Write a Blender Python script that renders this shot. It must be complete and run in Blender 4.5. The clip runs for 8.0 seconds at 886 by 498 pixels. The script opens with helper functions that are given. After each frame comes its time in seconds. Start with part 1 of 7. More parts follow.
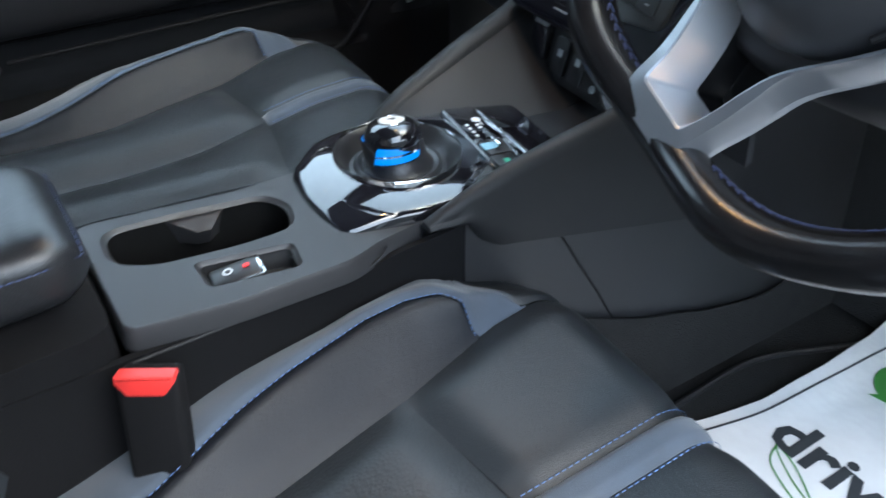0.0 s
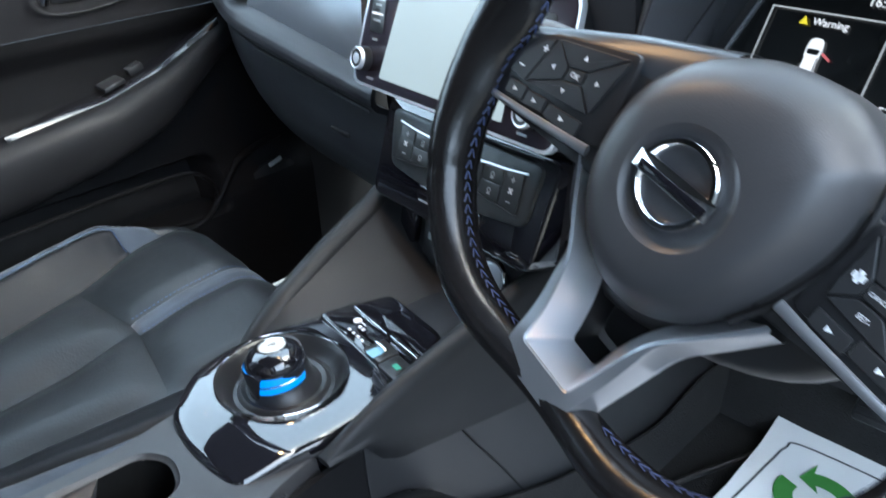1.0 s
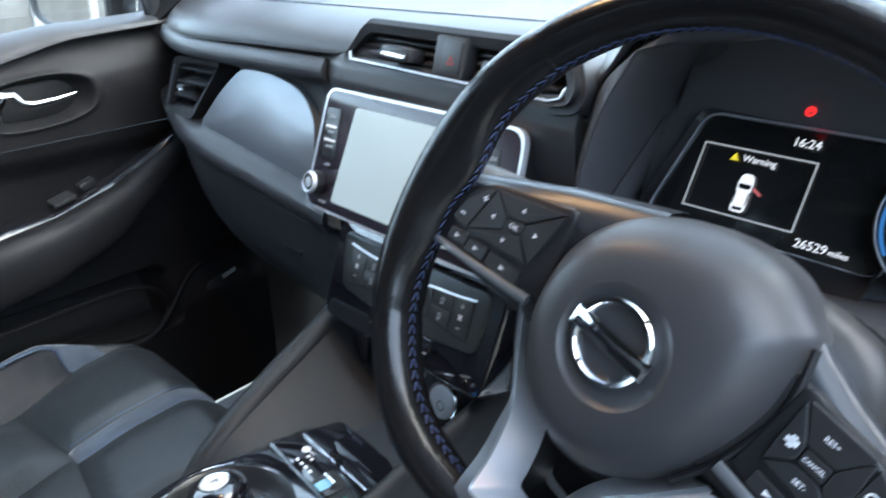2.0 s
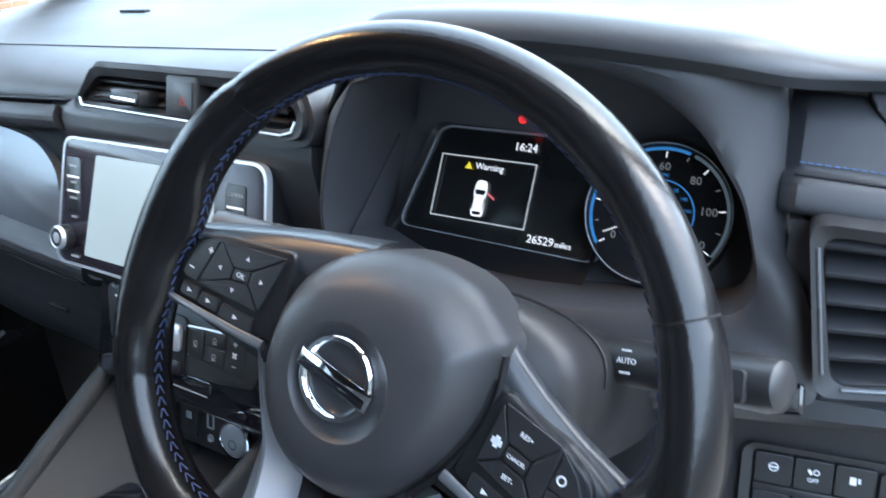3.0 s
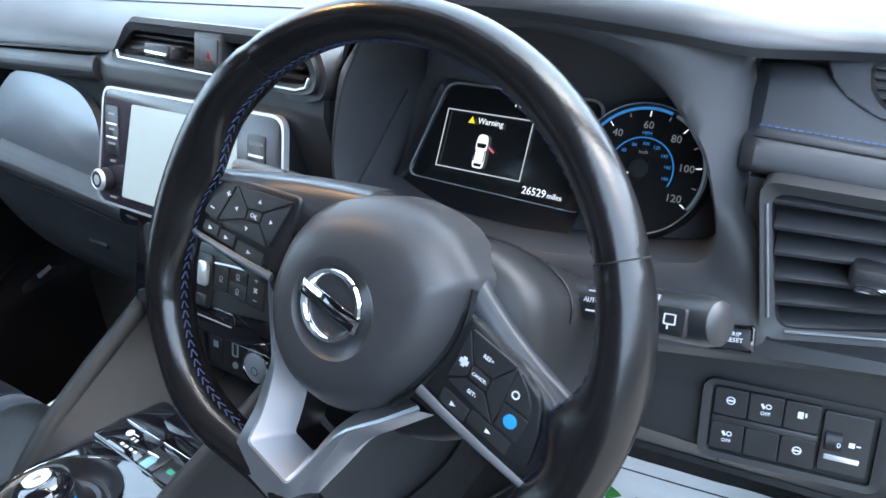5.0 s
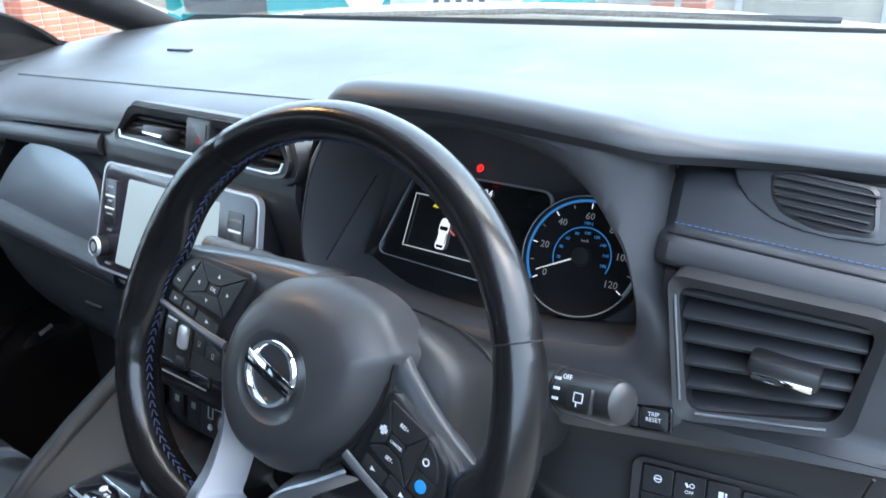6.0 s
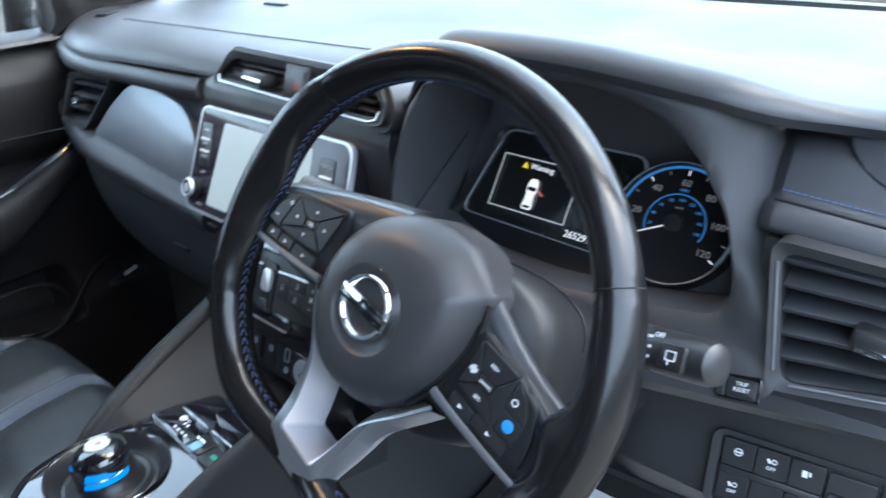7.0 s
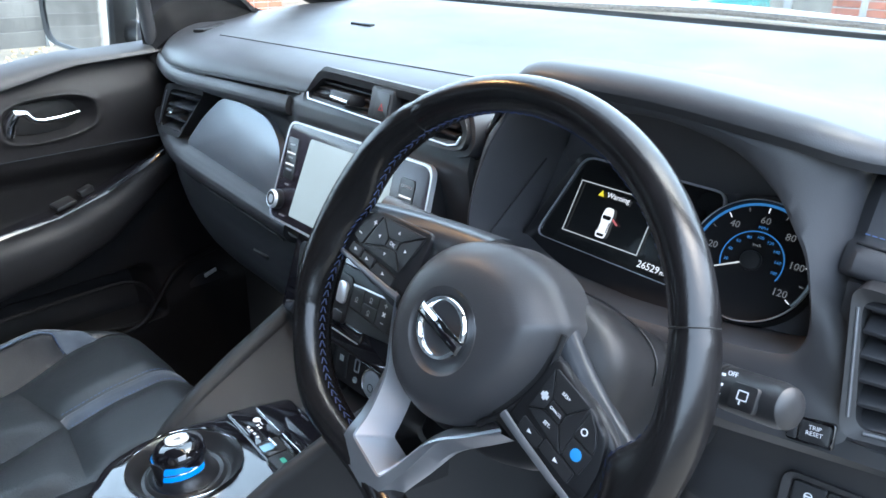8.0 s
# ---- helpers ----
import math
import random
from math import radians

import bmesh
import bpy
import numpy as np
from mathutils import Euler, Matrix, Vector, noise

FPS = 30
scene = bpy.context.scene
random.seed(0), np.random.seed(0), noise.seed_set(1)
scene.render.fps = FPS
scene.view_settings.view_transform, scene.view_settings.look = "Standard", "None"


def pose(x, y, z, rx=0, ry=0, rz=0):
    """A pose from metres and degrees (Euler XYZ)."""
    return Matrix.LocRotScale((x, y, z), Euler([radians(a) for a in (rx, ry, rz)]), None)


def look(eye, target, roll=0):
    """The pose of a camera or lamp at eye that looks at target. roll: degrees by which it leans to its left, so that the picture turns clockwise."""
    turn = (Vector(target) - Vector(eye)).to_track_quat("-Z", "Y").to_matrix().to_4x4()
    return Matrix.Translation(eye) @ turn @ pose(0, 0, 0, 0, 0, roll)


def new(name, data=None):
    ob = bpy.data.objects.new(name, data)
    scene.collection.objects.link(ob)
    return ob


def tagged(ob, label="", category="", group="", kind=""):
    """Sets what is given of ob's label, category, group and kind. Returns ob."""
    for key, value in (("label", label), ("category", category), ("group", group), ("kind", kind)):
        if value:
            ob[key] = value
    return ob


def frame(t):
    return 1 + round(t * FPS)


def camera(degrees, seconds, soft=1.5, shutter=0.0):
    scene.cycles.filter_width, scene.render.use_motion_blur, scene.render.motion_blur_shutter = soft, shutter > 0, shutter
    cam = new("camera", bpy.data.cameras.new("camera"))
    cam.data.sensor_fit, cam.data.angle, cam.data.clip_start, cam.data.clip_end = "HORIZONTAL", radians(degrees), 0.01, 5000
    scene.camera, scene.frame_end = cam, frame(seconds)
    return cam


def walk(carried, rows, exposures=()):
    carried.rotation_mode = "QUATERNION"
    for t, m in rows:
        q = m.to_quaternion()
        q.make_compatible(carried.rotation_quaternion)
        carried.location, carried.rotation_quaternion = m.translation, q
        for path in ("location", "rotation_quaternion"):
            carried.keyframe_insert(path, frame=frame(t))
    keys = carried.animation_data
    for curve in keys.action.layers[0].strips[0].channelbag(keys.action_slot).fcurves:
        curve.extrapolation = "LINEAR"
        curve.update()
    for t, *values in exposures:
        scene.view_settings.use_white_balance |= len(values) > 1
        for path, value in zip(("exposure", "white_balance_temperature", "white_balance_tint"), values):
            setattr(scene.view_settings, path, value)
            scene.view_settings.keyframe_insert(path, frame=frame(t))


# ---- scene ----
cam = camera(61.6, 8.0, 1.5, 0.4)
PATH = [
    (0, (0.555, -0.369, 1.023), (-0.75, 0.551, -0.182), 0.5),
    (0.2, (0.543, -0.359, 1.037), (-0.719, 0.626, -0.162), 0.5),
    (0.5, (0.525, -0.332, 1.077), (-0.73, 0.726, -0.066), 0.1),
    (0.7, (0.513, -0.323, 1.104), (-0.714, 0.825, 0.02), -0.5),
    (1, (0.501, -0.322, 1.115), (-0.702, 0.913, 0.102), -1.9),
    (1.2, (0.483, -0.332, 1.126), (-0.753, 0.907, 0.158), -1.3),
    (2.3, (0.519, -0.277, 1.167), (-0.613, 1.189, 0.413), -2.0),
    (2.5, (0.535, -0.263, 1.184), (-0.503, 1.263, 0.414), -2.8),
    (3, (0.552, -0.276, 1.172), (-0.247, 1.366, 0.355), -3.3),
    (3.5, (0.551, -0.287, 1.147), (-0.19, 1.336, 0.244), -3.6),
    (4, (0.563, -0.304, 1.152), (-0.187, 1.283, 0.194), -3.6),
    (4.2, (0.564, -0.302, 1.161), (-0.211, 1.273, 0.202), -2.5),
    (5.3, (0.629, -0.319, 1.202), (-0.269, 1.22, 0.294), -2.7),
    (5.5, (0.646, -0.323, 1.208), (-0.265, 1.228, 0.333), 0.9),
    (6, (0.676, -0.322, 1.22), (-0.255, 1.276, 0.46), -1.8),
    (6.5, (0.675, -0.328, 1.214), (-0.262, 1.295, 0.516), -3.0),
    (7, (0.66, -0.345, 1.197), (-0.399, 1.149, 0.393), 0.4),
    (7.5, (0.654, -0.355, 1.212), (-0.548, 1.026, 0.409), 2.4),
    (8, (0.66, -0.362, 1.212), (-0.543, 1.036, 0.439), 1.3),
]
walk(cam, [(t, look(eye, target, roll)) for t, eye, target, roll in PATH], [(0.0, 3.0, 6400, 6), (0.5, 3.15, 6300, 6), (1.2, 3.28, 6300, 6), (2.5, 3.12, 6250, 8), (3.5, 3.37, 6150, 8), (4.2, 3.42, 6200, 8), (5.5, 3.22, 6200, 8), (6.5, 2.99, 6200, 8), (7.5, 3.22, 6250, 8), (8.0, 3.17, 6250, 8)])


# ---- world and light ----
world = bpy.data.worlds.new("overcast_sky")
scene.world = world
world.use_nodes = True
wn, wl = world.node_tree.nodes, world.node_tree.links
sky = wn.new("ShaderNodeTexSky")
sky.sky_type, sky.sun_disc = "NISHITA", False
sky.sun_elevation, sky.sun_rotation = radians(54), radians(60)
sky.air_density, sky.dust_density, sky.ozone_density = 1.0, 2.5, 1.0
veil = wn.new("ShaderNodeMix")
veil.data_type = "RGBA"
veil.inputs["Factor"].default_value = 0.55
veil.inputs["B"].default_value = (3.9, 4.75, 5.7, 1)
wl.new(sky.outputs[0], veil.inputs["A"])
wl.new(veil.outputs["Result"], wn["Background"].inputs[0])
wn["Background"].inputs[1].default_value = 0.19

sun = new("sun", bpy.data.lights.new("sun", "SUN"))
sun.data.energy, sun.data.angle, sun.data.color = 0.25, radians(40), (1.0, 0.97, 0.93)
sun.matrix_world = look((4.5, 2.6, 7.2), (0, 0, 0))



# ---- materials ----
def material(name, color, rough=0.5, metal=0.0, grain=0.0, grain_size=600.0, bump=0.15, vary=0.12, vary_size=9.0, coat=0.0, spec=0.5, sheen=0.0, random_tint=0.0, wrinkle=0.0, wrinkle_size=45.0):
    """A surface with two scales of variation: broad blotches in colour and gloss, and a fine grain in the relief."""
    m = bpy.data.materials.new(name)
    m.use_nodes = True
    n, l = m.node_tree.nodes, m.node_tree.links
    p = n["Principled BSDF"]
    co = n.new("ShaderNodeTexCoord")
    big = n.new("ShaderNodeTexNoise")
    big.inputs["Scale"].default_value, big.inputs["Detail"].default_value = vary_size, 5
    l.new(co.outputs["Object"], big.inputs["Vector"])
    ramp = n.new("ShaderNodeMapRange")
    ramp.inputs["From Min"].default_value, ramp.inputs["From Max"].default_value = 0.3, 0.7
    ramp.inputs["To Min"].default_value, ramp.inputs["To Max"].default_value = 1 - vary, 1 + vary
    l.new(big.outputs["Fac"], ramp.inputs["Value"])
    mul = n.new("ShaderNodeVectorMath")
    mul.operation = "SCALE"
    mul.inputs[0].default_value = color
    l.new(ramp.outputs[0], mul.inputs["Scale"])
    last = mul.outputs[0]
    if random_tint:
        info = n.new("ShaderNodeObjectInfo")
        rr = n.new("ShaderNodeMapRange")
        rr.inputs["To Min"].default_value, rr.inputs["To Max"].default_value = 1 - random_tint, 1 + random_tint
        l.new(info.outputs["Random"], rr.inputs["Value"])
        mul2 = n.new("ShaderNodeVectorMath")
        mul2.operation = "SCALE"
        l.new(last, mul2.inputs[0])
        l.new(rr.outputs[0], mul2.inputs["Scale"])
        last = mul2.outputs[0]
    l.new(last, p.inputs["Base Color"])
    rg = n.new("ShaderNodeMapRange")
    rg.inputs["From Min"].default_value, rg.inputs["From Max"].default_value = 0.3, 0.7
    rg.inputs["To Min"].default_value, rg.inputs["To Max"].default_value = rough * 0.88, min(1, rough * 1.12)
    l.new(big.outputs["Fac"], rg.inputs["Value"])
    l.new(rg.outputs[0], p.inputs["Roughness"])
    p.inputs["Metallic"].default_value = metal
    p.inputs["Specular IOR Level"].default_value = spec
    p.inputs["Coat Weight"].default_value = coat
    p.inputs["Coat Roughness"].default_value = 0.03
    p.inputs["Sheen Weight"].default_value = sheen
    if grain:
        g = n.new("ShaderNodeTexVoronoi" if grain > 0 else "ShaderNodeTexNoise")
        g.inputs["Scale"].default_value = grain_size
        l.new(co.outputs["Object"], g.inputs["Vector"])
        b = n.new("ShaderNodeBump")
        b.inputs["Strength"].default_value, b.inputs["Distance"].default_value = bump, abs(grain)
        l.new(g.outputs[0], b.inputs["Height"])
        l.new(b.outputs[0], p.inputs["Normal"])
    if wrinkle:
        w = n.new("ShaderNodeTexNoise")
        w.inputs["Scale"].default_value, w.inputs["Detail"].default_value, w.inputs["Distortion"].default_value = wrinkle_size, 3, 1.2
        l.new(co.outputs["Object"], w.inputs["Vector"])
        wb_ = n.new("ShaderNodeBump")
        wb_.inputs["Strength"].default_value, wb_.inputs["Distance"].default_value = 0.5, wrinkle
        l.new(w.outputs[0], wb_.inputs["Height"])
        if grain:
            l.new(wb_.outputs[0], b.inputs["Normal"])
        else:
            l.new(wb_.outputs[0], p.inputs["Normal"])
    return m


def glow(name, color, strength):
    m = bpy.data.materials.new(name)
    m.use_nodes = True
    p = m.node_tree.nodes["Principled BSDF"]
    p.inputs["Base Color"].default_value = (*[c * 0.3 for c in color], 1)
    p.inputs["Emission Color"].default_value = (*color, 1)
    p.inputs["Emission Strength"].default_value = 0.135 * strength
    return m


def glass(name, tint=(0.9, 0.95, 0.93)):
    m = bpy.data.materials.new(name)
    m.use_nodes = True
    p = m.node_tree.nodes["Principled BSDF"]
    p.inputs["Base Color"].default_value = (*tint, 1)
    p.inputs["Roughness"].default_value = 0.0
    p.inputs["IOR"].default_value = 1.45
    p.inputs["Transmission Weight"].default_value = 1.0
    return m


DASH = material("dash_plastic", (0.036, 0.0368, 0.040), 0.42, 0, 0.0005, 900, 0.12, 0.10, 6, spec=0.42)
DASH_SOFT = material("dash_soft_trim", (0.0324, 0.03308, 0.03645), 0.45, 0, 0.0005, 800, 0.12, 0.10, 8)
HARD = material("hard_plastic", (0.0225, 0.0225, 0.0240), 0.45, 0, 0.0005, 1100, 0.1, 0.12, 10)
WING = material("padded_side_trim", (0.0125, 0.0128, 0.0140), 0.55, 0, 0.0004, 1200, 0.2, 0.12, 12, spec=0.35)
DARK = material("dark_plastic", (0.011, 0.011, 0.0125), 0.45, 0, 0.0005, 1000, 0.15, 0.15, 14)
TRIM = material("satin_grey_trim", (0.036, 0.040, 0.046), 0.33, 0.1)
BLACK = material("black_recess", (0.006, 0.006, 0.007), 0.6, 0, 0, 0, 0, 0.2, 14)
GLOSS = material("piano_black", (0.006, 0.006, 0.008), 0.04, 0, 0, 0, 0, 0.1, 20, coat=1.0)
SWITCH_GLOSS = material("gloss_switch_plate", (0.008, 0.008, 0.010), 0.10, 0, 0, 0, 0, 0.1, 20, coat=0.5)
DISH = material("dish_plastic", (0.012, 0.012, 0.0135), 0.38, 0, 0, 0, 0, 0.08, 30)
BEZEL = material("display_bezel", (0.026, 0.021, 0.028), 0.2, 0, 0, 0, 0, 0.05, 14)
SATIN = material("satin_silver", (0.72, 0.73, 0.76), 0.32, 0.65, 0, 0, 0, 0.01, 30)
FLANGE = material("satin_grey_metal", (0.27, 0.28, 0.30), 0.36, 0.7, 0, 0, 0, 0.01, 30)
PALE_METAL = material("pale_satin_button", (0.50, 0.51, 0.53), 0.4, 0.3, 0, 0, 0, 0.04, 30)
CHROME = material("chrome", (0.8, 0.81, 0.83), 0.07, 1.0, 0, 0, 0, 0.03, 30)
PILLAR = material("pillar_cloth_trim", (0.025, 0.025, 0.028), 0.85, 0, -0.001, 500, 0.3, 0.1, 8, spec=0.2)
FRIT = material("glass_border_and_well_shade", (0.004, 0.004, 0.004), 0.8, 0, 0, 0, 0, 0.1, 8, spec=0.1)
PRIVACY = glass("privacy_glass", (0.16, 0.17, 0.17))
DOOR = material("door_trim", (0.0072, 0.0070, 0.0077), 0.66, 0, 0.0006, 800, 0.25, 0.12, 8, spec=0.2)
DOOR_ARM = material("door_armrest_skin", (0.0095, 0.0095, 0.0108), 0.55, 0, 0.0005, 800, 0.25, 0.12, 14, spec=0.25)
DOOR_UPPER = material("door_upper_trim", (0.0165, 0.0158, 0.0172), 0.6, 0, 0.0006, 800, 0.2, 0.12, 8, spec=0.3)
LEATHER = material("rim_leather", (0.0082, 0.0076, 0.0080), 0.235, 0, 0.0003, 520, 0.16, 0.2, 24, spec=0.45, wrinkle=0.00025, wrinkle_size=110)
SEAT = material("seat_leather", (0.0165, 0.0198, 0.0232), 0.42, 0, 0.0006, 800, 0.35, 0.12, 12, wrinkle=0.0018, wrinkle_size=22)
SEAT_BOLSTER = material("bolster_leather", (0.0085, 0.0100, 0.0130), 0.55, 0, 0.0007, 700, 0.3, 0.12, 12, spec=0.3, wrinkle=0.0016, wrinkle_size=18)
SEAT_PERF = material("perforated_seat_leather", (0.0165, 0.0198, 0.0232), 0.46, 0, 0.0007, 330, 0.35, 0.12, 12, wrinkle=0.0015, wrinkle_size=14)
ARM_SKIN = material("armrest_leather", (0.012, 0.0125, 0.014), 0.34, 0, 0.0005, 800, 0.3, 0.12, 14, wrinkle=0.001, wrinkle_size=30)
MATT = material("black_trim_and_shade", (0.0055, 0.0054, 0.006), 0.8, 0, 0.0005, 900, 0.3, 0.2, 10, spec=0.15)
SUEDE = material("blue_grey_suede", (0.054, 0.070, 0.094), 0.9, 0, -0.0008, 900, 0.3, 0.18, 25, sheen=0.25)
THREAD = material("blue_thread", (0.065, 0.125, 0.27), 0.7, 0, 0, 0, 0, 0.2, 80)
DARK_THREAD = material("navy_thread", (0.022, 0.036, 0.095), 0.7, 0, 0, 0, 0, 0.2, 80)
CARPET = material("carpet", (0.014, 0.0135, 0.0135), 0.95, 0, -0.004, 500, 0.9, 0.25, 40)
INSERT = material("brushed_fascia_insert", (0.25, 0.2687, 0.2937), 0.33, 0.4, -0.0004, 300, 0.15, 0.08, 10)
PRINT = material("white_print", (0.75, 0.76, 0.78), 0.5, 0, 0, 0, 0, 0.04, 30)
DIM_PRINT = material("grey_print", (0.38, 0.40, 0.41), 0.5, 0, 0, 0, 0, 0.04, 30)
BUTTON = material("button_plastic", (0.02, 0.0205, 0.022), 0.38, 0, 0, 0, 0, 0.08, 40)
CLIMATE_KEY = material("climate_key_plastic", (0.024, 0.027, 0.028), 0.42, 0, 0, 0, 0, 0.06, 40)
# the screen is off: emission stands in for the pale reflection on its glass
SCREEN_OFF = glow("pale_touchscreen_sheen", (0.40, 0.49, 0.53), 0.85)
DIAL = material("dial_face", (0.013, 0.0125, 0.0135), 0.4, 0, 0, 0, 0, 0.05, 20, spec=0.15)
COVER = material("airbag_cover_plastic", (0.041, 0.041, 0.044), 0.45, 0, 0.0005, 1000, 0.1, 0.1, 12)
HOOD = material("hood_soft_trim", (0.042, 0.0425, 0.0465), 0.45, 0, 0.0005, 900, 0.1, 0.1, 9)
COWL = material("cowl_lining", (0.084, 0.084, 0.090), 0.5, 0, 0.0005, 1100, 0.1, 0.1, 10)
BLOCK = material("dash_block_trim", (0.033, 0.0335, 0.0372), 0.50, 0, 0.0005, 900, 0.12, 0.1, 9)
SHROUD = material("column_shroud_plastic", (0.0155, 0.0155, 0.0168), 0.5, 0, 0.0005, 1000, 0.12, 0.12, 9)
TRAY = material("tray_plastic", (0.022, 0.022, 0.0235), 0.45, 0, 0.0005, 900, 0.12, 0.12, 9)
VENT_EDGE = material("satin_vent_edge", (0.26, 0.27, 0.29), 0.36, 0.8, 0, 0, 0, 0.02, 30)
LENS = material("instrument_lens", (0.014, 0.0145, 0.0145), 0.16, 0, 0, 0, 0, 0.05, 20)
PAPER = material("mat_paper", (0.86, 0.86, 0.85), 0.75, 0, -0.006, 25, 0.5, 0.05, 6)
GREEN_INK = material("green_ink", (0.06, 0.27, 0.05), 0.7, 0, 0, 0, 0, 0.08, 30)
DARK_INK = material("dark_ink", (0.035, 0.04, 0.045), 0.7, 0, 0, 0, 0, 0.08, 30)
RED_PLASTIC = material("red_button", (0.75, 0.04, 0.035), 0.35, 0, 0, 0, 0, 0.05, 40)
BLUE_RING = glow("lit_blue_ring", (0.0, 0.27, 0.95), 0.85)
WHITE_LIT = glow("lit_white", (0.9, 0.93, 1.0), 0.9)
BLUE_LIT = glow("lit_blue_scale", (0.06, 0.3, 0.75), 0.42)
BLUE_ICON = glow("lit_blue_icon", (0.03, 0.3, 0.8), 0.7)
YELLOW_LIT = glow("lit_yellow", (0.9, 0.75, 0.05), 0.8)
RED_LIT = glow("lit_red", (1.0, 0.03, 0.03), 1.2)
GREY_LIT = glow("lit_grey_scale", (0.5, 0.52, 0.55), 0.2)
PALE_LIT = glow("lit_pale_cap", (0.85, 0.88, 0.9), 0.6)
WARM_LIT = glow("warm_bulb", (1.0, 0.55, 0.2), 100.0)
GLASS = glass("window_glass")


# ---- building helpers ----
def v3(*a):
    return Vector(a)


def thing(name, at, label, category, group="", kind=""):
    ob = new(name)
    ob.empty_display_size = 0.05
    ob.location = at
    return tagged(ob, label, category, group, kind)


def world_of(ob):
    m = ob.matrix_parent_inverse @ ob.matrix_basis if ob.parent else ob.matrix_basis
    return world_of(ob.parent) @ m if ob.parent else m.copy()


def to_mesh(name, bm, mat, angle=38):
    bmesh.ops.recalc_face_normals(bm, faces=bm.faces)
    for f in bm.faces:
        f.smooth = True
    for e in bm.edges:
        if len(e.link_faces) == 2 and e.calc_face_angle(0) > radians(angle):
            e.smooth = False
    me = bpy.data.meshes.new(name)
    bm.to_mesh(me)
    bm.free()
    me.materials.append(mat)
    return me


def part(name, bm, mat, parent=None, label="", angle=38):
    """Links a bmesh, modelled in world coordinates, as one mesh under a thing or under a part."""
    ob = new(name, to_mesh(name, bm, mat, angle))
    if parent:
        ob.parent = parent
        ob.matrix_parent_inverse = world_of(parent).inverted()
    if label:
        ob["label"] = label
    return ob


def solo(name, bm, mat, label, category, group="", kind="", angle=38):
    """A thing of a single mesh."""
    return tagged(part(name, bm, mat, None, "", angle), label, category, group, kind)


def frame_at(o, ex, ey):
    """A pose whose x and y axes follow ex and ey."""
    ex = Vector(ex).normalized()
    ez = ex.cross(Vector(ey)).normalized()
    ey = ez.cross(ex)
    m = Matrix((ex, ey, ez)).transposed().to_4x4()
    m.translation = Vector(o)
    return m


def patch(fn, nu, nv, wrap_u=False, wrap_v=False):
    bm = bmesh.new()
    rows = [[bm.verts.new(fn(i / nu, j / nv)) for j in range(nv if wrap_v else nv + 1)] for i in range(nu if wrap_u else nu + 1)]
    for i in range(nu):
        for j in range(nv):
            a, b = rows[i], rows[(i + 1) % len(rows)]
            k = (j + 1) % len(a)
            bm.faces.new((a[j], b[j], b[k], a[k]))
    return bm


def thick(bm, t):
    bmesh.ops.recalc_face_normals(bm, faces=bm.faces)
    bmesh.ops.solidify(bm, geom=bm.faces[:], thickness=t)
    return bm


def loft(sections, caps=True, closed=True):
    bm = bmesh.new()
    rings = [[bm.verts.new(p) for p in s] for s in sections]
    n = len(rings[0])
    for a, b in zip(rings, rings[1:]):
        for i in range(n if closed else n - 1):
            k = (i + 1) % n
            bm.faces.new((a[i], a[k], b[k], b[i]))
    if caps and closed:
        bm.faces.new(rings[0][::-1])
        bm.faces.new(rings[-1])
    return bm


def tube(points, radius, n=10, closed=False, flat=1.0, up=(0, 0, 1)):
    pts = [Vector(p) for p in points]
    secs = []
    for i, p in enumerate(pts):
        a = pts[i - 1] if (i or closed) else p
        b = pts[(i + 1) % len(pts)] if (i + 1 < len(pts) or closed) else p
        d = (b - a).normalized()
        s = d.cross(Vector(up)).normalized()
        t = s.cross(d)
        r = radius[i] if isinstance(radius, (list, tuple)) else radius
        secs.append([p + (s * math.cos(q) + t * math.sin(q) * flat) * r for q in [2 * math.pi * k / n for k in range(n)]])
    if closed:
        secs.append(secs[0])
    bm = loft(secs, caps=not closed)
    if closed:
        bmesh.ops.remove_doubles(bm, verts=bm.verts, dist=1e-6)
    return bm


def prism(outline, m, depth, bevel=0.0, seg=2, both=False):
    """A plate: the outline in m's xy plane is its front face, its thickness goes back along -z."""
    bm = bmesh.new()
    vs = [bm.verts.new((x, y, 0)) for x, y in outline]
    f = bm.faces.new(vs)
    r = bmesh.ops.extrude_face_region(bm, geom=[f])
    back = [g for g in r["geom"] if isinstance(g, bmesh.types.BMVert)]
    for v in back:
        v.co.z = -depth
    if bevel:
        es = [e for e in bm.edges if all(abs(v.co.z) < 1e-7 for v in e.verts) or (both and all(abs(v.co.z + depth) < 1e-7 for v in e.verts))]
        bmesh.ops.bevel(bm, geom=es, offset=bevel, segments=seg, profile=0.5, affect="EDGES")
    bm.transform(m)
    return bm


def rrect(w, h, r, n=4, cx=0, cy=0):
    out = []
    for sx, sy, a0 in ((1, 1, 0), (-1, 1, 90), (-1, -1, 180), (1, -1, 270)):
        for k in range(n + 1):
            a = radians(a0 + 90 * k / n)
            out.append((cx + sx * (w / 2 - r) + r * math.cos(a), cy + sy * (h / 2 - r) + r * math.sin(a)))
    return out


def ngon(r, n=32, cx=0, cy=0, a0=0):
    return [(cx + r * math.cos(a0 + 2 * math.pi * k / n), cy + r * math.sin(a0 + 2 * math.pi * k / n)) for k in range(n)]


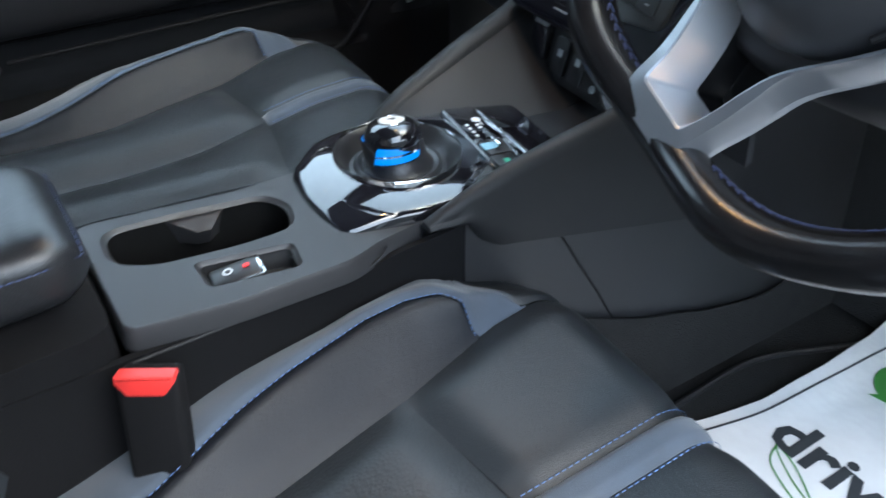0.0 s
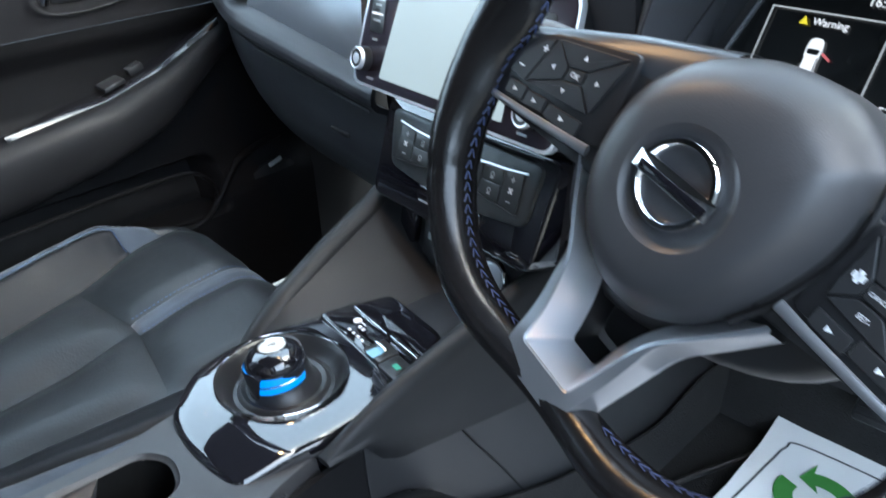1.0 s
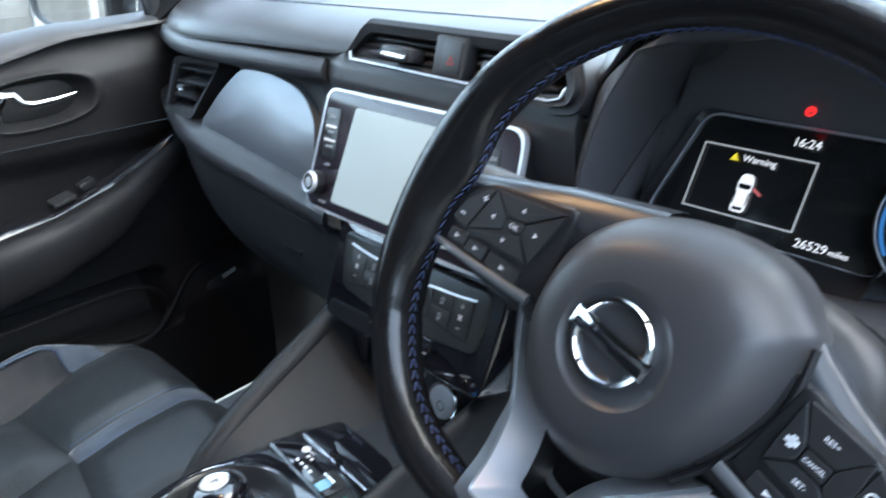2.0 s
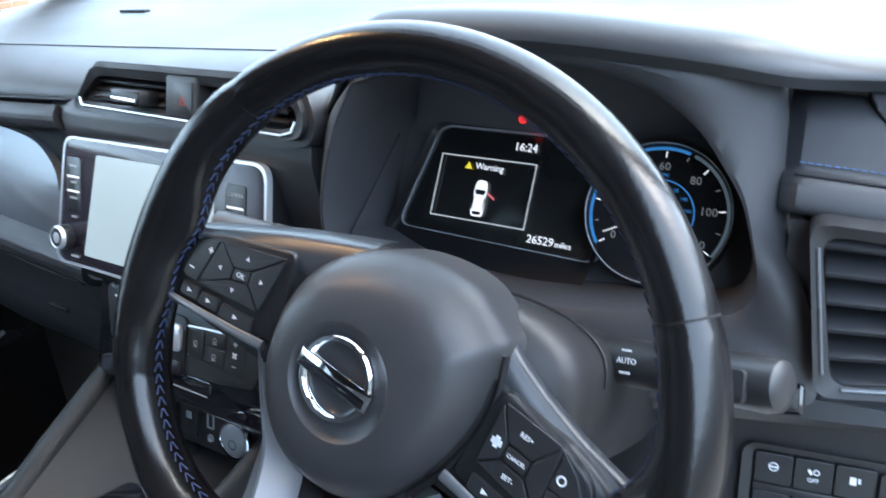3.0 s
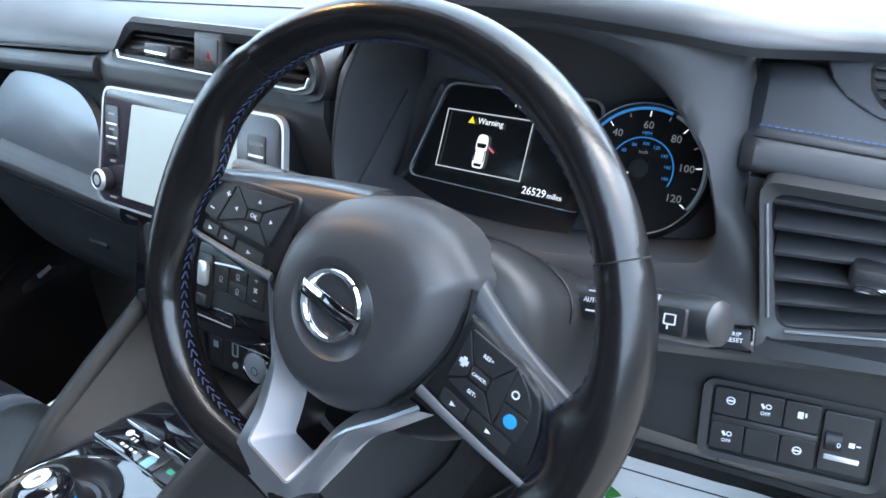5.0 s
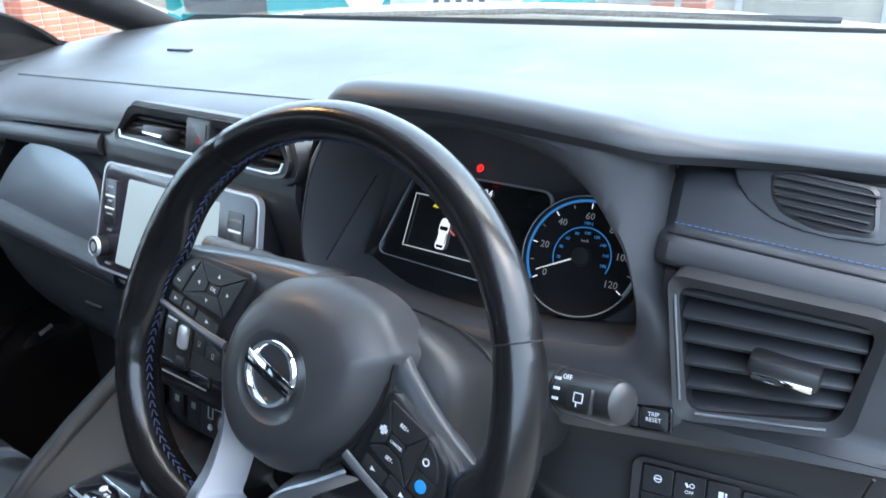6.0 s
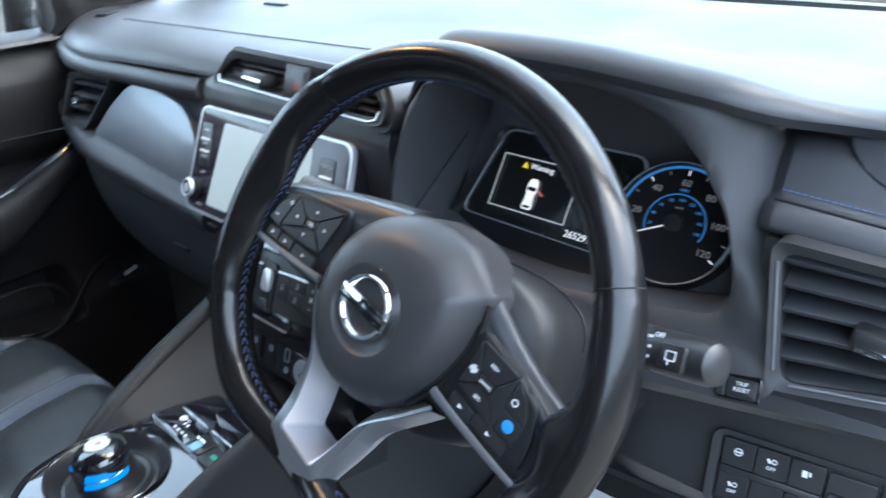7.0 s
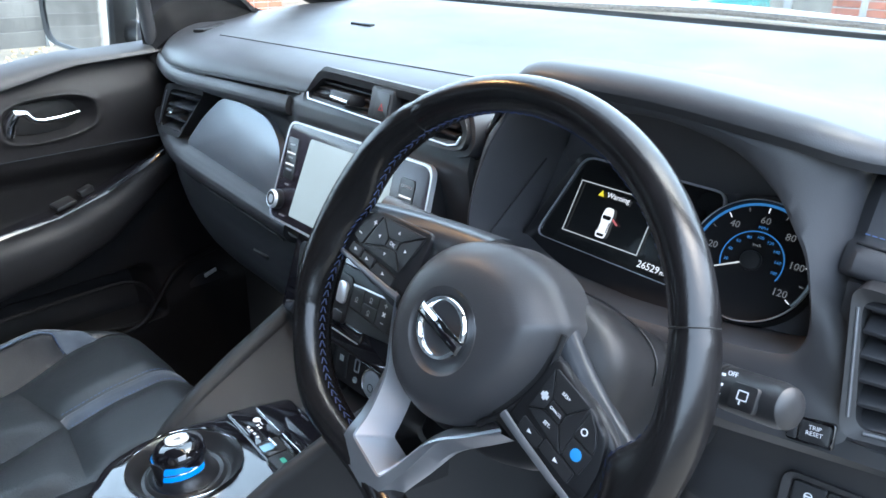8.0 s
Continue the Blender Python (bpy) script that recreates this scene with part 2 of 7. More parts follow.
def rounded(points, r, n=3):
    """The polygon with its corners cut round."""
    out = []
    k = len(points)
    for i, p in enumerate(points):
        p, a, b = Vector(p), Vector(points[i - 1]), Vector(points[(i + 1) % k])
        rr = min(r, (a - p).length * 0.45, (b - p).length * 0.45)
        s, e = p + (a - p).normalized() * rr, p + (b - p).normalized() * rr
        for j in range(n + 1):
            t = j / n
            out.append(tuple((1 - t) ** 2 * s + 2 * t * (1 - t) * p + t * t * e))
    return out


def ring_plate(outer, inner, m, depth, lip=0.0):
    """A flat frame between two outlines with the same number of points."""
    secs = []
    for pts, z in ((inner, -depth), (inner, 0.0), (outer, lip), (outer, -depth)):
        secs.append([m @ Vector((x, y, z)) for x, y in pts])
    secs.append(secs[0])
    bm = loft(secs, caps=False)
    bmesh.ops.remove_doubles(bm, verts=bm.verts, dist=1e-7)
    return bm


def box(m, sx, sy, sz, bevel=0.0, seg=2):
    bm = bmesh.new()
    bmesh.ops.create_cube(bm, size=1)
    bmesh.ops.scale(bm, vec=(sx, sy, sz), verts=bm.verts)
    if bevel:
        bmesh.ops.bevel(bm, geom=bm.edges[:], offset=bevel, segments=seg, profile=0.5, affect="EDGES")
    bm.transform(m)
    return bm


def spin(profile, m, n=32, ring=False):
    """A turned body: (radius, height) pairs round m's z axis."""
    secs = [[m @ Vector((r * math.cos(a), r * math.sin(a), z)) for a in [2 * math.pi * k / n for k in range(n)]] for r, z in profile]
    if ring:
        return loft(secs + secs[:1], caps=False)
    return loft(secs, caps=True)


def join(*bms):
    out = bmesh.new()
    for b in bms:
        me = bpy.data.meshes.new("tmp")
        b.to_mesh(me)
        b.free()
        out.from_mesh(me)
        bpy.data.meshes.remove(me)
    return out


def words(body, size, m, mat, parent, name="lettering", extrude=0.0002, align="CENTER", shear=0.0):
    cu = bpy.data.curves.new("tmp", "FONT")
    cu.body, cu.size, cu.extrude, cu.align_x, cu.align_y, cu.shear = body, size, extrude, align, "CENTER", shear
    cu.resolution_u = 2
    ob = new("tmp", cu)
    me = bpy.data.meshes.new_from_object(ob.evaluated_get(bpy.context.evaluated_depsgraph_get()))
    bpy.data.objects.remove(ob)
    bm = bmesh.new()
    bm.from_mesh(me)
    bpy.data.meshes.remove(me)
    bm.transform(m)
    return part(name, bm, mat, parent)


def curve(ctrl, n):
    """Points along a smooth curve through the control points (any dimension)."""
    P = [np.array(c, float) for c in ctrl]
    P = [2 * P[0] - P[1]] + P + [2 * P[-1] - P[-2]]
    out = []
    m = len(P) - 3
    for k in range(n + 1):
        s = k / n * m
        i = min(int(s), m - 1)
        t = s - i
        a, b, c, d = P[i:i + 4]
        out.append(0.5 * ((2 * b) + (c - a) * t + (2 * a - 5 * b + 4 * c - d) * t * t + (3 * b - a - 3 * c + d) * t ** 3))
    return out


def lerp1(x, xs, ys):
    return float(np.interp(x, xs, ys))


def smooth(a, b, x):
    t = min(1, max(0, (x - a) / (b - a)))
    return t * t * (3 - 2 * t)


def stitches(points, length, gap, r, up, slant=0.0, centre=None):
    """A row of thread stitches along a line."""
    pts = [Vector(p) for p in points]
    d = [0]
    for a, b in zip(pts, pts[1:]):
        d.append(d[-1] + (b - a).length)
    bms = bmesh.new()
    s = 0
    while s + length < d[-1]:
        ends = []
        for q in (s, s + length):
            i = max(0, min(len(d) - 2, int(np.searchsorted(d, q)) - 1))
            t = (q - d[i]) / max(1e-9, d[i + 1] - d[i])
            ends.append(pts[i].lerp(pts[i + 1], t))
        a, b = ends
        dirv = (b - a).normalized()
        if centre:
            up = centre - a
        side = dirv.cross(Vector(up)).normalized()
        if slant:
            a, b = a - side * slant, b + side * slant
        side *= r
        top = Vector(up).normalized() * r
        vs = [bms.verts.new(p) for p in (a - side, a + top, a + side, b - side, b + top, b + side)]
        bms.faces.new((vs[0], vs[1], vs[4], vs[3]))
        bms.faces.new((vs[1], vs[2], vs[5], vs[4]))
        bms.faces.new((vs[0], vs[1], vs[2]))
        bms.faces.new((vs[3], vs[5], vs[4]))
        s += length + gap
    return bms


# ---- ground and car shell ----
solo("ground", patch(lambda a, b: v3(-60 + 120 * a, -60 + 120 * b, 0), 12, 12),
     material("gravel", (0.19, 0.172, 0.14), 0.9, 0, 0.02, 45, 0.8, 0.3, 1.5), "pale gravel yard around the parked car", "ground", kind="structure")

body = thing("car_shell", (0.0, -0.4, 0.28), "white hatchback body shell with dark headlining and carpeted floor", "car body", kind="structure")
PAINT = material("white_car_paint", (0.75, 0.74, 0.72), 0.42, 0, 0, 0, 0, 0.03, 5)
LINING = material("headlining", (0.06, 0.06, 0.062), 0.9, 0, -0.002, 300, 0.4, 0.1, 8)


def roof_point(a, b):
    x = -0.60 + 1.20 * a
    y = 0.02 - 1.75 * b
    return v3(x, y, 1.47 - 0.06 * (2 * a - 1) ** 2 - 0.03 * (2 * b - 1) ** 2)


part("roof", thick(patch(roof_point, 12, 12), 0.03), LINING, body)
# floor pan with the carpet
part("floor_carpet", box(pose(0.02, -0.52, 0.262), 1.36, 2.36, 0.03, 0.004), CARPET, body, "dark needle-felt carpet")


def toe_point(a, b):
    return v3(-0.66 + 1.36 * a, 0.62 + 0.26 * b, 0.275 + 0.62 * b ** 1.15)


part("toe_board", thick(patch(toe_point, 10, 10), 0.02), CARPET, body)
part("bulkhead", box(pose(0.02, 0.93, 0.90), 1.36, 0.03, 0.30, 0.005), DARK, body)
part("rear_bulkhead", box(pose(0.0, -1.72, 0.62), 1.36, 0.04, 0.75, 0.01), DARK, body)
part("tailgate_frame", box(pose(0.0, -1.72, 1.40), 1.25, 0.05, 0.10, 0.01), DARK, body)


def pillar(name, pts, r, flat=0.7, mat=PILLAR):
    return part(name, tube(pts, r, 14, False, flat), mat, body)


pillar("pillar_front_passenger", [(-0.70, 0.86, 1.06), (-0.668, 0.62, 1.155), (-0.63, 0.36, 1.26), (-0.59, 0.05, 1.40)], [0.045, 0.050, 0.052, 0.054])
pillar("pillar_front_driver", [(0.86, 0.92, 1.04), (0.79, 0.50, 1.20), (0.72, 0.20, 1.34), (0.63, 0.05, 1.42)], [0.03, 0.035, 0.04, 0.045])
pillar("pillar_middle_passenger", [(-0.71, -0.62, 0.5), (-0.70, -0.62, 0.95), (-0.60, -0.62, 1.42)], 0.05)
pillar("pillar_middle_driver", [(0.74, -0.62, 0.3), (0.74, -0.62, 0.95), (0.62, -0.62, 1.42)], 0.05)
part("sill_driver", box(pose(0.74, -0.1, 0.31), 0.12, 1.6, 0.10, 0.02), MATT, body)
part("rear_side_driver", box(pose(0.74, -1.17, 0.62), 0.05, 1.05, 0.66, 0.02), DARK, body)
part("rear_side_passenger", box(pose(-0.74, -1.17, 0.62), 0.05, 1.05, 0.66, 0.02), DARK, body)
part("front_side_driver", box(pose(0.76, 0.62, 0.62), 0.04, 0.5, 0.72, 0.01), DARK, body)
part("front_side_passenger", box(pose(-0.72, 0.72, 0.62), 0.04, 0.5, 0.72, 0.01), DARK, body)
part("roof_rail_passenger", tube([(-0.60, 0.04, 1.42), (-0.60, -0.8, 1.43), (-0.60, -1.7, 1.40)], 0.03, 8), DASH_SOFT, body)
part("roof_rail_driver", tube([(0.62, 0.04, 1.42), (0.62, -0.8, 1.43), (0.62, -1.7, 1.40)], 0.03, 8), DASH_SOFT, body)
part("windscreen_header", tube([(-0.60, 0.05, 1.41), (0.0, 0.09, 1.455), (0.62, 0.05, 1.41)], 0.03, 8), LINING, body)

# rear of the cabin
for sgn, nm in ((-1, "passenger"), (1, "driver")):
    part("rear_window_" + nm, thick(patch(lambda a, b: v3(sgn * (0.735 - 0.125 * b), -1.32 + 0.68 * a, 0.94 + 0.47 * b), 6, 6), 0.004), PRIVACY, body, "dark privacy glass")
    part("pillar_rear_" + nm, thick(patch(lambda a, b: v3(sgn * (0.735 - 0.125 * b), -1.74 + 0.42 * a, 0.92 + 0.50 * b), 6, 6), 0.03), PILLAR, body)
    part("wheel_arch_" + nm, box(pose(sgn * 0.66, -1.35, 0.55), 0.16, 0.62, 0.5, 0.05), CARPET, body)
part("rear_glass", thick(patch(lambda a, b: v3(-0.60 + 1.2 * a, -1.74 + 0.02 * b, 1.0 + 0.36 * b), 6, 4), 0.004), PRIVACY, body, "dark privacy glass")
rear = thing("rear_bench", (0, -1.25, 0.3), "dark rear bench seat with upright backrest", "car seat")
part("bench_cushion", box(pose(0, -1.12, 0.48, 4), 1.26, 0.48, 0.18, 0.05, 3), SEAT, rear)
part("bench_backrest", box(pose(0, -1.42, 0.83, -14), 1.26, 0.14, 0.62, 0.05, 3), SEAT, rear)

# windscreen, scuttle and bonnet edge
screen_pane = thick(patch(lambda a, b: v3((-0.70 + 1.5 * a) * (1 - 0.16 * b), 0.93 - 0.86 * b + 0.05 * (1 - (2 * a - 1) ** 2), 1.075 + 0.36 * b), 16, 10), 0.004)
ws = solo("windscreen", screen_pane, GLASS, "raked clear laminated windscreen in a black surround", "windscreen", kind="structure")
ws.visible_shadow = False
part("black_border", thick(patch(lambda a, b: v3(-0.70 + 1.5 * a, 0.90 + 0.05 * b + 0.05 * (1 - (2 * a - 1) ** 2), 1.078 + 0.012 * b), 24, 3), 0.006), FRIT, ws)
part("wiper_arm", tube([(-0.45, 1.03, 1.083), (0.1, 1.04, 1.10), (0.62, 1.02, 1.095)], 0.006, 6), BLACK, body)
bonnet = thick(patch(lambda a, b: v3(-0.72 + 1.52 * a, 1.06 + 0.85 * b, 1.050 + 0.04 * math.sin(math.pi * a) - 0.30 * b * b), 20, 14), -0.02)
part("bonnet", bonnet, PAINT, body, "white painted bonnet")

# interior lamp in the roof, lit by the open door
lamp = thing("ceiling_lamp", (0.02, 0.03, 1.425), "small warm map lamp with two lit bulbs in the headlining", "lamp")
part("housing", box(pose(0.02, 0.03, 1.432), 0.15, 0.09, 0.02, 0.008), LINING, lamp)
for sx in (-0.035, 0.035):
    part("bulb", spin([(0.001, -0.006), (0.008, -0.004), (0.010, 0), (0.010, 0.006)], pose(0.02 + sx, 0.03, 1.42), 12), WARM_LIT, lamp)
spot = new("map_light", bpy.data.lights.new("map_light", "AREA"))
spot.data.energy, spot.data.size, spot.data.color = 0.18, 0.05, (1.0, 0.58, 0.25)
spot.matrix_world = look((0.02, 0.03, 1.412), (0.2, -0.15, 0.6))

# ---- dashboard ----
dash = thing("dashboard", (0.0, 0.45, 0.9), "dark grey moulded dashboard with blue stitched soft trim", "dashboard", kind="structure")
EDGE = [(-0.665, 0.36, 0.985), (-0.60, 0.325, 1.000), (-0.46, 0.272, 1.010), (-0.30, 0.266, 1.015), (-0.13, 0.264, 1.017), (0.0, 0.258, 1.020),
        (0.12, 0.252, 1.018), (0.180, 0.246, 1.017), (0.218, 0.218, 1.040), (0.246, 0.196, 1.070), (0.276, 0.184, 1.095), (0.33, 0.180, 1.099), (0.39, 0.180, 1.098),
        (0.443, 0.180, 1.094), (0.51, 0.182, 1.086), (0.538, 0.190, 1.080), (0.556, 0.204, 1.075), (0.574, 0.222, 1.071), (0.600, 0.238, 1.068), (0.635, 0.247, 1.066), (0.672, 0.252, 1.064), (0.76, 0.257, 1.061)]
EDGE = [tuple(p) for p in curve(EDGE, 160)]
EX, EY, EZ = zip(*EDGE)


def pad_top(x, y):
    zb = 1.056 + 0.031 * smooth(0.33, 0.85, y)
    yf, zf = lerp1(x, EX, EY), lerp1(x, EX, EZ)
    reach = 0.10 + 0.34 * smooth(0.22, 0.30, x)
    t = smooth(0, 1, (y - yf) / reach) if zf > zb else math.sqrt(max(0, 1 - (1 - min(1, (y - yf) / reach)) ** 2))
    # on the driver side the pad rolls up from its edge, then falls away to the glass
    u = y - yf
    roll = 0.0165 * smooth(0.22, 0.28, x) * (1 - 0.35 * smooth(0.52, 0.60, x)) * math.sqrt(1 - (1 - min(1.0, max(0.0, u) / 0.020)) ** 2) * smooth(0.42, 0.06, u)
    return zf + (zb - zf) * t + roll - 0.05 * max(0, -x - 0.5) * smooth(0.3, 0.8, y)


def pad_point(a, b):
    x = -0.665 + 1.425 * a
    yf = lerp1(x, EX, EY)
    brow = smooth(0.20, 0.27, x)
    if b < 0.06:
        t = 1 - b / 0.06
        return v3(x, yf + 0.008 * t * brow, pad_top(x, yf) - 0.006 * t * brow - 0.002 * t)
    y = yf + (0.90 - yf) * ((b - 0.06) / 0.94) ** 2.2
    return v3(x, y, pad_top(x, y))


part("top_pad", thick(patch(pad_point, 150, 64), 0.012), DASH, dash, "soft grained top pad catching the sky")
# seam across the top, where the pad meets the front roll
part("top_seam", tube([v3(x, 0.352, pad_top(x, 0.352) + 0.0002) for x in np.linspace(-0.45, 0.2, 40)], 0.0011, 6), BLACK, dash)
part("edge_seam", tube([v3(x, lerp1(x, EX, EY) - 0.0005, lerp1(x, EX, EZ) - 0.0005) for x in np.linspace(-0.655, -0.135, 40)], 0.0016, 6), BLACK, dash)
part("defroster_slot", box(pose(-0.553, 0.405, pad_top(-0.553, 0.405) - 0.0015, 0, 0, 123), 0.12, 0.020, 0.006, 0.002), BLACK, dash)
part("sun_sensor", box(pose(-0.33, 0.56, pad_top(-0.33, 0.56) + 0.001), 0.05, 0.012, 0.005, 0.002), DARK, dash)

# passenger side: recessed face, lip and glovebox
PROF = [tuple(p) for p in curve([(1.010, 0.000), (1.004, -0.006), (0.994, -0.009), (0.984, -0.006), (0.975, 0.002), (0.95, 0.004), (0.92, 0.003), (0.898, -0.002), (0.886, -0.014), (0.874, -0.024), (0.860, -0.025),
        (0.849, -0.016), (0.842, -0.003), (0.834, 0.000), (0.80, -0.001), (0.75, 0.010), (0.70, 0.035), (0.66, 0.07), (0.63, 0.12), (0.61, 0.20)], 38)]


def face_y(x):
    return lerp1(x, EX, EY)


def fascia_point(a, b):
    x = -0.66 + 0.50 * a
    k = b * (len(PROF) - 1)
    i = min(int(k), len(PROF) - 2)
    z = PROF[i][0] + (PROF[i + 1][0] - PROF[i][0]) * (k - i)
    dy = PROF[i][1] + (PROF[i + 1][1] - PROF[i][1]) * (k - i)
    xb = -0.365 + 0.95 * (z - 0.975)
    dy += (0.045 * smooth(xb + 0.015, xb - 0.03, x) + 0.020 * smooth(0.89, 0.975, z)) * smooth(0.988, 0.970, z) * smooth(0.880, 0.897, z)
    z -= 0.17 * (x + 0.45) * smooth(0.97, 0.90, z)
    return v3(x, face_y(x) + dy, z)


part("passenger_face", thick(patch(fascia_point, 90, (len(PROF) - 1) * 4), 0.008), DASH_SOFT, dash)
part("glovebox_seam", tube([v3(x, face_y(x) - 0.004, 0.835 - 0.17 * (x + 0.45)) for x in np.linspace(-0.64, -0.19, 30)], 0.0014, 6), BLACK, dash)
part("glovebox_latch", box(frame_at((-0.26, 0.268, 0.745), (1, -0.05, -0.05), (0, -0.2, 1)), 0.04, 0.008, 0.008, 0.003), DARK, dash)
# smooth insert panel
ins = [(-0.446, 0.888), (-0.395, 0.944), (-0.352, 0.977), (-0.285, 0.975), (-0.228, 0.962), (-0.196, 0.930), (-0.186, 0.845)]


def insert_bm():
    out = rounded(ins, 0.02, 5)
    c = Vector((sum(p[0] for p in out) / len(out), sum(p[1] for p in out) / len(out)))
    secs = []
    for s, dy in [(1.0, 0.014), (1.0, 0.002)] + [(1 - k / 12.5, -0.002 - 0.0045 * (1 - (1 - k / 12.5) ** 2.2)) for k in range(13)]:
        ring = [(c.x + (x - c.x) * s, c.y + (z - c.y) * s) for x, z in out]
        secs.append([v3(x, face_y(x) + dy - 0.004 + 0.022 * smooth(0.87, 0.985, z), z) for x, z in ring])
    return loft(secs)


part("fascia_insert", insert_bm(), INSERT, dash, "satin blue-grey decorative insert")


def vent(name, corners, y, tilt, slats, mat_frame, parent, inner=0.86, knob=None, chrome_sides=()):
    """An air vent: corners (tl, tr, br, bl) of its frame in x and z, facing the rear."""
    o = thing(name, (sum(c[0] for c in corners) / 4, y, sum(c[1] for c in corners) / 4), "dark air vent with horizontal slats and a chrome-tipped tab", "air vent", group="dashboard air vents")
    cx, cz = o.location.x, o.location.z
    m = frame_at((cx, y, cz), (1, tilt, 0), (0, 0.12, 1))
    outer = rounded([(c[0] - cx, c[1] - cz) for c in corners][::-1], 0.012, 4)
    inn = [(x * (1 - 0.008 / max(0.02, abs(x)) if abs(x) > 0.008 else 1), z * (1 - 0.008 / max(0.02, abs(z)) if abs(z) > 0.008 else 1)) for x, z in outer]
    part("frame", ring_plate(outer, inn, m, 0.03, 0.004), mat_frame, o)
    part("backing", prism(inn, m @ pose(0, 0, -0.032), 0.004), BLACK, o)
    zs = [c[1] - cz for c in corners]
    for k in range(slats):
        f = (k + 0.6) / (slats + 0.2)
        zl = zs[0] + (zs[3] - zs[0]) * f
        zr = zs[1] + (zs[2] - zs[1]) * f
        xl = corners[0][0] + (corners[3][0] - corners[0][0]) * f - cx + 0.008
        xr = corners[1][0] + (corners[2][0] - corners[1][0]) * f - cx - 0.008
        h = abs(zs[0] - zs[3]) / slats
        L = math.hypot(xr - xl, zr - zl)
        sm = m @ Matrix.Translation(((xl + xr) / 2, (zl + zr) / 2, -0.013)) @ pose(0, 0, 0, 0, 0, math.degrees(math.atan2(zr - zl, xr - xl))) @ pose(0, 0, 0, 24, 0, 0)
        part("slat", box(sm, L, 0.0042, h * 1.15, 0.0014), DASH_SOFT, o)
    for a, b in chrome_sides:
        pa, pb = corners[a], corners[b]
        pts = [m @ Vector(((pa[0] - cx) * 0.93, (pa[1] - cz) * 0.9, 0.002)), m @ Vector(((pb[0] - cx) * 0.93, (pb[1] - cz) * 0.9, 0.002))]
        part("chrome_edge", tube([pts[0].lerp(pts[1], t) for t in (0.10, 0.3, 0.6, 0.90)], 0.0013, 8), VENT_EDGE, o, "satin chrome edge")
    if knob:
        kx, kz, kw, kh = knob
        km = m @ pose(kx - cx, kz - cz, 0.0) @ pose(0, 0, 0, 0, 0, -3)
        tab = part("tab", box(km, kw, kh, 0.03, 0.004), DARK, o)
        part("tab_tip", box(km @ pose(0, -kh * 0.28, 0.0152), kw * 0.84, kh * 0.32, 0.003, 0.0012), CHROME, tab, "chrome tip")
    return o


vent("side_air_vent", [(-0.514, 0.978), (-0.398, 0.979), (-0.476, 0.890), (-0.550, 0.894)], 0.280, 0.0, 4, HARD, dash, knob=(-0.486, 0.936, 0.020, 0.009), chrome_sides=((0, 3),))
vent("driver_air_vent", [(0.571, 0.998), (0.714, 0.992), (0.702, 0.905), (0.588, 0.887)], 0.172, 0.0, 6, HARD, dash, knob=(0.656, 0.944, 0.046, 0.016), chrome_sides=((0, 3), (3, 2)))

# centre vent
cv = thing("centre_air_vent", (0.03, 0.245, 1.03), "wide dark centre air vent with hazard switch and chrome-tipped tabs", "air vent", group="dashboard air vents")
cvm = frame_at((0.028, 0.2375, 1.032), (1, -0.165, 0), (0, 0.25, 1))
cvo = [(-0.150, -0.018), (-0.140, -0.027), (0.150, -0.0235), (0.172, -0.019), (0.176, -0.004), (0.166, 0.014), (0.146, 0.024), (-0.118, 0.022)]
cvo = rounded(cvo, 0.01, 3)
cvi = [(x * (1 - 0.009 / 0.155) if abs(x) > 0.02 else x, y * 0.62) for x, y in cvo]
part("surround", ring_plate([(x * 1.035, y * 1.25) for x, y in cvo], cvo, cvm @ pose(0, 0, -0.004), 0.075, 0.0), DASH_SOFT, cv)
part("frame", ring_plate(cvo, cvi, cvm, 0.03, 0.003), DARK, cv)
part("chrome_line", tube([cvm @ Vector(p) for p in ((-0.138, -0.010, 0.003), (-0.135, -0.0175, 0.003), (0.0, -0.0182, 0.003), (0.150, -0.0185, 0.003), (0.162, -0.0150, 0.003), (0.166, -0.006, 0.003))], 0.0011, 6), SATIN, cv)
part("backing", prism([(x * 1.0, y) for x, y in cvi], cvm @ pose(0, 0, -0.028), 0.004), BLACK, cv)
for k, yy in enumerate((-0.007, 0.002, 0.010)):
    for xa, xb in ((-0.132, 0.0), (0.048, 0.150)):
        part("slat", box(cvm @ pose((xa + xb) / 2, yy, -0.012) @ pose(0, 0, 0, 22), xb - xa - 0.004 * k, 0.003, 0.012, 0.001), HARD, cv)
haz = part("hazard_switch", prism(rrect(0.044, 0.038, 0.004), cvm @ pose(0.024, 0.002, 0.004), 0.03, 0.002), HARD, cv)
part("switch_face", prism(rrect(0.026, 0.028, 0.002), cvm @ pose(0.028, 0.002, 0.0052), 0.002, 0.0006), BUTTON, haz)
part("red_triangle", ring_plate([(-0.0045, -0.004), (0.0045, -0.004), (0, 0.0045)], [(-0.0028, -0.003), (0.0028, -0.003), (0, 0.0026)], cvm @ pose(0.028, -0.001, 0.0057), 0.0004), material("red_print", (0.35, 0.02, 0.02), 0.5), haz)
for kx in (-0.046, 0.10):
    tab = part("tab", box(cvm @ pose(kx, -0.003, 0.002), 0.046, 0.014, 0.024, 0.003), DARK, cv)
    part("tab_tip", box(cvm @ pose(kx, -0.006, 0.0145), 0.038, 0.005, 0.003, 0.001), CHROME, tab, "chrome tip")

